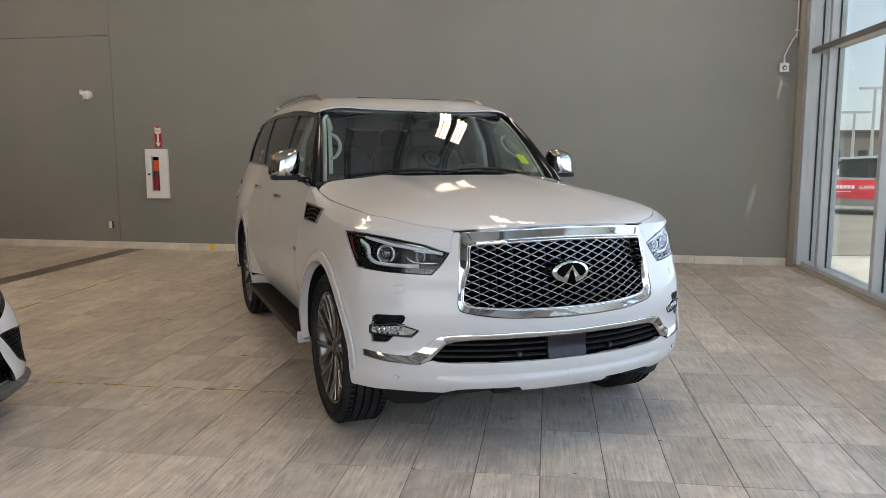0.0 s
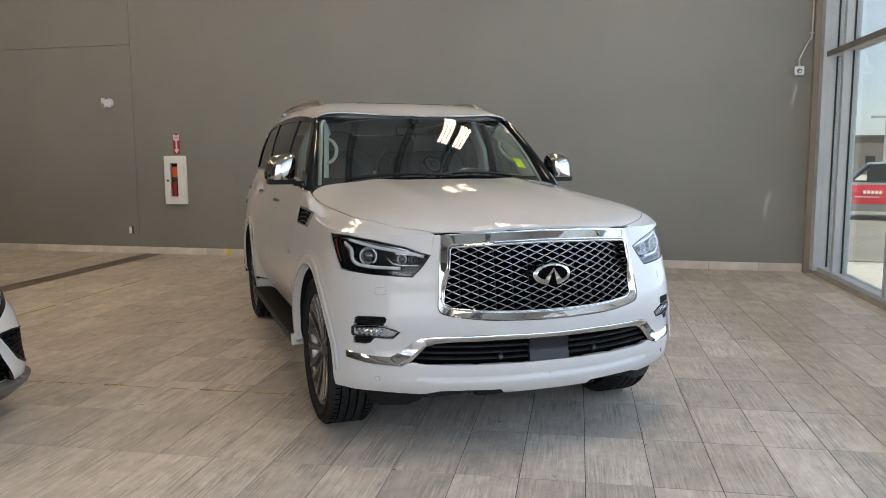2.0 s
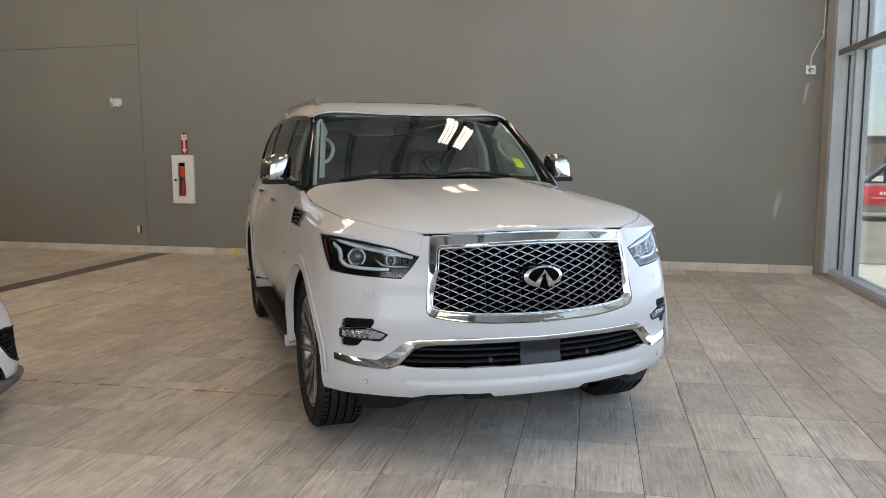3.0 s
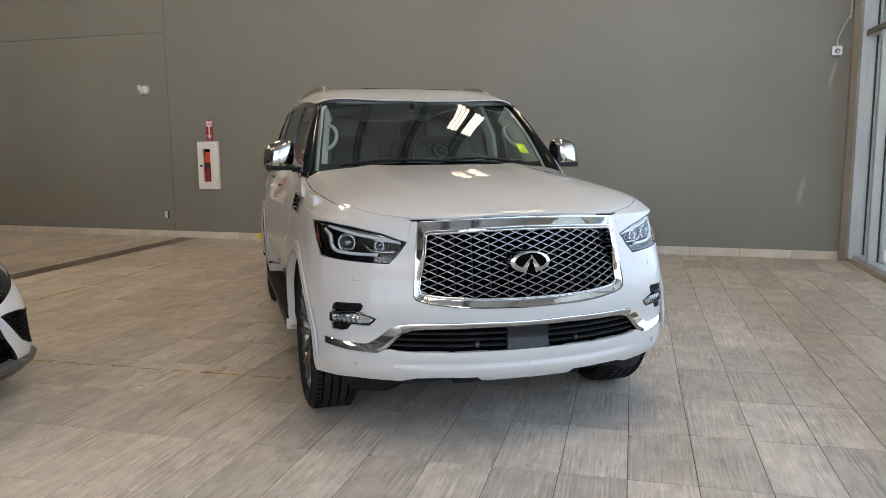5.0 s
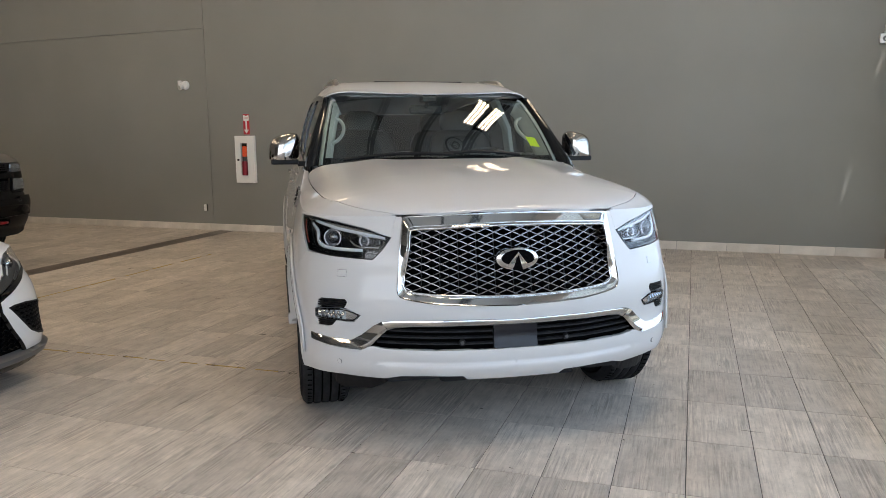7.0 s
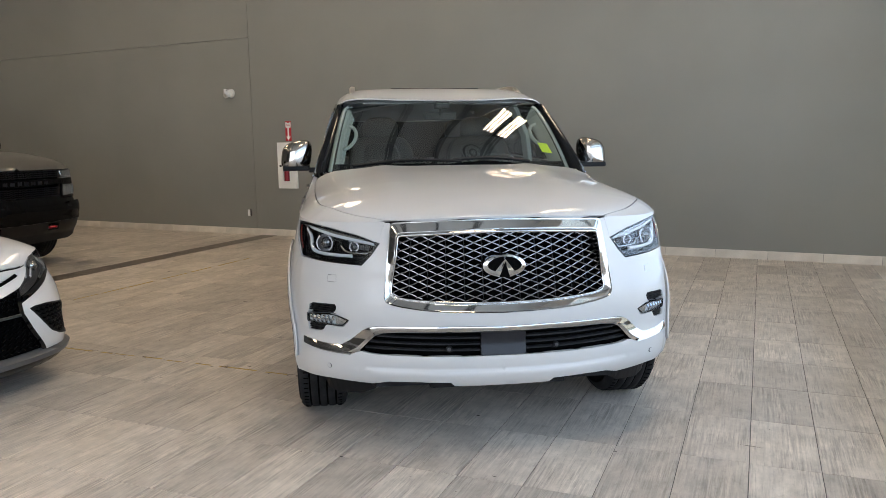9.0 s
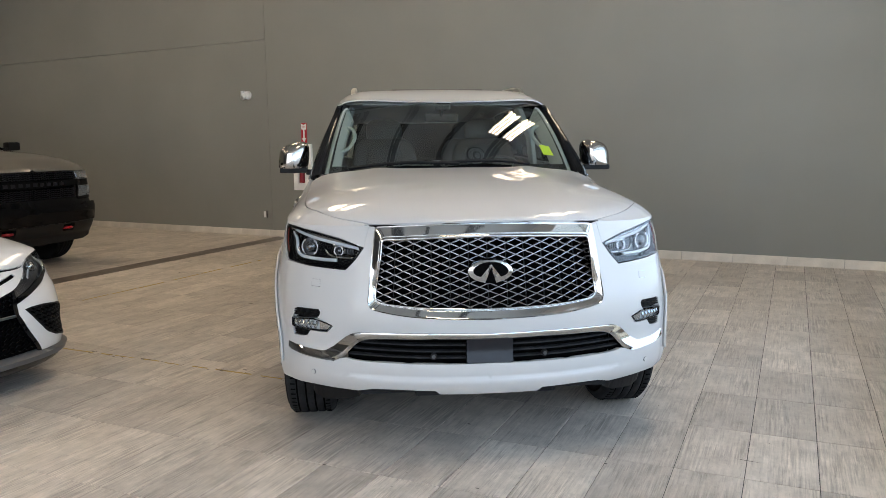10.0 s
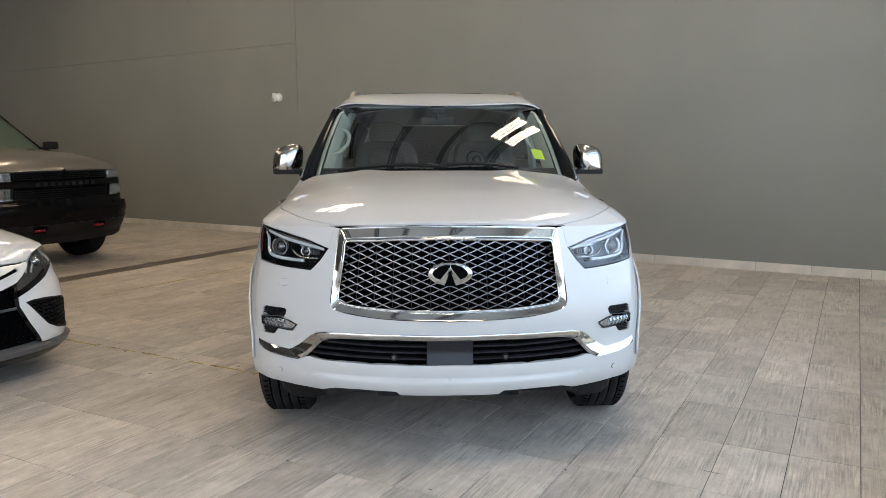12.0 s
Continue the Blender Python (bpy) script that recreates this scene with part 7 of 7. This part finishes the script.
def build_dirt():
    """Crumbs and brown smears along the worn line and on the open floor."""
    rng = random.Random(5)
    b = bmesh.new()
    spots = [(rng.uniform(-3.7, -1.1), 4.54 + rng.gauss(0, 0.02), rng.uniform(0.012, 0.075), rng.uniform(0.004, 0.011)) for _ in range(60)]
    spots += [(rng.uniform(-6.0, -1.2), rng.uniform(4.2, 9.5), rng.uniform(0.008, 0.03), rng.uniform(0.004, 0.010)) for _ in range(60)]
    spots += [(rng.uniform(-1.2, 2.9), rng.uniform(3.0, 9.8), rng.uniform(0.006, 0.02), rng.uniform(0.003, 0.007)) for _ in range(45)]
    for x, y, w, d in spots:
        turn = rng.uniform(-0.4, 0.4)
        ring = []
        for k in range(7):
            a = k * math.tau / 7
            u, v = math.cos(a) * w / 2 * rng.uniform(0.5, 1.1), math.sin(a) * d / 2 * rng.uniform(0.5, 1.1)
            ring.append(b.verts.new((x + u * math.cos(turn) - v * math.sin(turn), y + u * math.sin(turn) + v * math.cos(turn), 0.0016)))
        b.faces.new(ring)
    ob = new("floor_dirt", mesh_of("floor_dirt", b, M["dirt"]))
    tagged(ob, "brown crumbs and smears of dirt on the floor tiles", "dirt", kind="stuff")


build_dirt()


# ---- ceiling: joists and strip lights ----
JOIST_TURN = 8.0
for k in range(12):
    x = -14.5 + k * 1.4 + 6.0 * math.tan(radians(JOIST_TURN))
    j = thing("ceiling_joist", pose(x, 0, 0, 0, 0, JOIST_TURN), "dark open-web steel joist under the deck", "joist", "ceiling joists")
    part("top_chord", boxed(-0.05, 0.05, -6.9, 10.3, 5.93, 5.99), M["joist"], j)
    for q in (-0.045, 0.045):
        part("bottom_chord", boxed(q - 0.03, q + 0.03, -6.9, 10.3, 5.40, 5.44), M["joist"], j)
    b = bmesh.new()
    n = 28
    for q in range(n):
        y0, y1 = -6.9 + 17.2 * q / n, -6.9 + 17.2 * (q + 1) / n
        tube(b, [(0, y0, 5.42 if q % 2 else 5.95), (0, y1, 5.95 if q % 2 else 5.42)], 0.02, 6)
    part("web", b, M["joist"], j)


def build_diffuser():
    d = thing("ceiling_diffuser", pose(0.5, 5.5, 5.15), "round dark ceiling air diffuser with nested rings", "air vent")
    for r, z in ((0.25, 0.10), (0.17, 0.05), (0.09, 0.0)):
        b = revolve(bmesh.new(), [(r, 0.0), (r + 0.035, 0.05), (r + 0.03, 0.055), (r - 0.006, 0.006)], 40)
        bmesh.ops.rotate(b, cent=(0, 0, 0), matrix=Matrix.Rotation(radians(90), 3, "X"), verts=b.verts)
        bmesh.ops.translate(b, vec=(0, 0, z), verts=b.verts)
        part("ring", b, M["joist"] if r != 0.17 else M["galv"], d)
    b = bmesh.new()
    cyl(b, (0, 0, 0.12), (0, 0, 0.85), 0.24, seg=28)
    part("duct", b, M["galv"], d)


build_diffuser()

# only the first is known; the others are unseen, added to light the room
LAMPS = [(0.38, 7.65), (0.38, 3.6), (-4.2, 7.65), (-4.6, -0.5), (-8.7, 7.65), (-8.7, 3.6), (-8.7, -0.5), (-12.8, 7.65)]
for x, y in LAMPS:
    f = thing("strip_light", pose(x, y, 5.25, 0, 0, 10), "white ceiling light with two panels of lit tubes", "ceiling light", "ceiling strip lights")
    for q in (-0.23, 0.23):
        part("housing", boxed(q - 0.16, q + 0.16, -0.94, 0.94, 0.05, 0.11, 0.01), M["white_enamel"], f)
        for w in (-0.105, 0.0, 0.105):
            part("tube", boxed(q + w - 0.028, q + w + 0.028, -0.92, 0.92, 0.02, 0.05, 0.01), M["tube"], f, "lit lamp tube")
    for w in (-0.7, 0.7):
        b = bmesh.new()
        cyl(b, (0, w, 0.10), (0, w, 0.76), 0.006, seg=6)
        part("hanger_rod", b, M["galv"], f)
        part("cross_bar", boxed(-0.37, 0.37, w - 0.02, w + 0.02, 0.108, 0.128), M["galv"], f)


# ---- outside, beyond the glazing ----
def build_wagon(m, body, label, band=None):
    v = thing("parked_car", m, label, "car")
    S = Shell([(0.0, 0.0), (-0.05, 0.4), (-0.2, 0.75), (-0.5, 0.88), (-2.0, 0.9), (-4.0, 0.88), (-4.4, 0.7), (-4.5, 0.0)],
              [(0.2, 0.05), (0.4, 0.0), (0.7, 0.05), (0.9, 0.15)], [(0.2, 0.04), (0.5, 0.0), (0.9, 0.06), (1.0, 0.1)], [(0.2, 0.05), (1.0, 0.1)])
    for sg in (1, -1):
        part("flank", one(lambda bm, g: skin(bm, S, [(0.0, 0.25), (S.end, 0.25), (S.end, 0.95), (S.s_at_x(-1.2), 0.98), (0.0, 0.72)], 0.12, (), g, ref=(-2, 0, 0.5)), sg), body, v, smooth=True)
        if band:
            part("band", one(lambda bm, g: skin(bm, S, [(0.6, 0.62), (1.6, 0.44), (S.end - 0.6, 0.44), (S.end - 0.6, 0.93), (0.9, 0.90)], 0.12, (), g, off=0.006, ref=(-2, 0, 0.5)), sg), M["red_band"], v, "red side band")
            b = bmesh.new()
            for k in range(5):
                x = (-1.68 - k * 0.088) if sg > 0 else (-3.2 + k * 0.088)
                box(b, x - 0.033, x + 0.033, min(sg * 0.905, sg * 0.915), max(sg * 0.905, sg * 0.915), 0.69, 0.775)
            for k in range(9):
                x = -1.5 - k * 0.06 if sg > 0 else -3.2 + k * 0.06
                box(b, x - 0.02, x + 0.02, min(sg * 0.905, sg * 0.915), max(sg * 0.905, sg * 0.915), 0.60, 0.625)
            part("white_bars", b, M["white_enamel"], v)
            cu = bpy.data.curves.new("word", "FONT")
            cu.body, cu.size, cu.extrude = "SUPERSTORE", 0.125, 0.003
            w_ = new("word", cu)
            w_.parent, w_.matrix_local = v, pose(-2.16 if sg > 0 else -2.7, sg * 0.912, 0.69, 90, 0, 180 if sg > 0 else 0)
            cu.materials.append(M["white_enamel"])
        for x in (-0.85, -3.6):
            b = bmesh.new()
            cyl(b, (x, sg * 0.70, 0.32), (x, sg * 0.91, 0.32), 0.32, seg=28)
            w_ = part("wheel", b, M["rubber"], v)
            b = bmesh.new()
            cyl(b, (x, sg * 0.905, 0.32), (x, sg * 0.92, 0.32), 0.2, seg=20)
            part("rim", b, M["satin"], w_)
    grid_part("bonnet", [[(x, q * 0.8, z - 0.06 * q * q) for q in np.linspace(-1, 1, 7).tolist()] for x, z in ((-0.05, 0.75), (-0.5, 0.88), (-1.2, 1.0))], body, v)
    sec = [(-1.7, 0.78, 0.95, 0.60, 1.42, 1.47), (-2.4, 0.80, 0.95, 0.62, 1.46, 1.52), (-3.6, 0.80, 0.97, 0.60, 1.42, 1.48), (-4.3, 0.74, 0.98, 0.56, 1.2, 1.26)]
    greenhouse(v, sec, body, M["dark_glass"], -1.15, (-2.3, -3.2))


build_wagon(pose(6.1, 22.4, -0.21, 0, 0, 160), M["dark_car"], "grey car with a red lettered band on its side", True)
build_wagon(pose(14.5, 24.5, -0.21, 0, 0, 200), M["truck_paint"], "grey car parked on the sunlit lot")
asph = new("road", mesh_of("road", boxed(-60, 90, 13.0, 34, -0.2, -0.196), M["asphalt"]))
tagged(asph, "sunlit tan-grey asphalt drive across the lot", "road", kind="structure")
for x, y, hgt in ((15.5, 40.0, 4.6), (15.0, 41.0, 3.5), (22.0, 40.0, 7.5)):
    p = thing("lamp_post", pose(x, y, -0.2), "pale grey parking lot lamp post", "lamp post", "lot lamp posts")
    b = bmesh.new()
    cyl(b, (0, 0, 0), (0, 0, hgt), 0.09, 0.06, 12)
    part("pole", b, M["galv"], p)
    part("lamp_head", boxed(-0.7, 0.7, -0.12, 0.12, hgt - 0.1, hgt + 0.02, 0.02), M["galv"], p)
for k, (x, y, w, d, hgt) in enumerate(((-6, 62, 22, 10, 2.7), (20, 66, 26, 12, 3.0), (50, 60, 24, 12, 2.8))):
    g = thing("far_building", pose(x, y, -0.2), "low brown commercial building across the lot", "building", "far buildings")
    part("wall", boxed(0, w, 0, d, 0, hgt, 0.05), M["far_wall"], g)
    part("roof", boxed(-0.3, w + 0.3, -0.3, d + 0.3, hgt, hgt + 0.12, 0.03), M["far_wall"], g)
    for q in range(int(w / 2)):
        part("window", boxed(0.6 + q * 2, 1.3 + q * 2, -0.04, 0.02, 0.7, 1.5), M["dark_glass"], g)

lay_tiles()
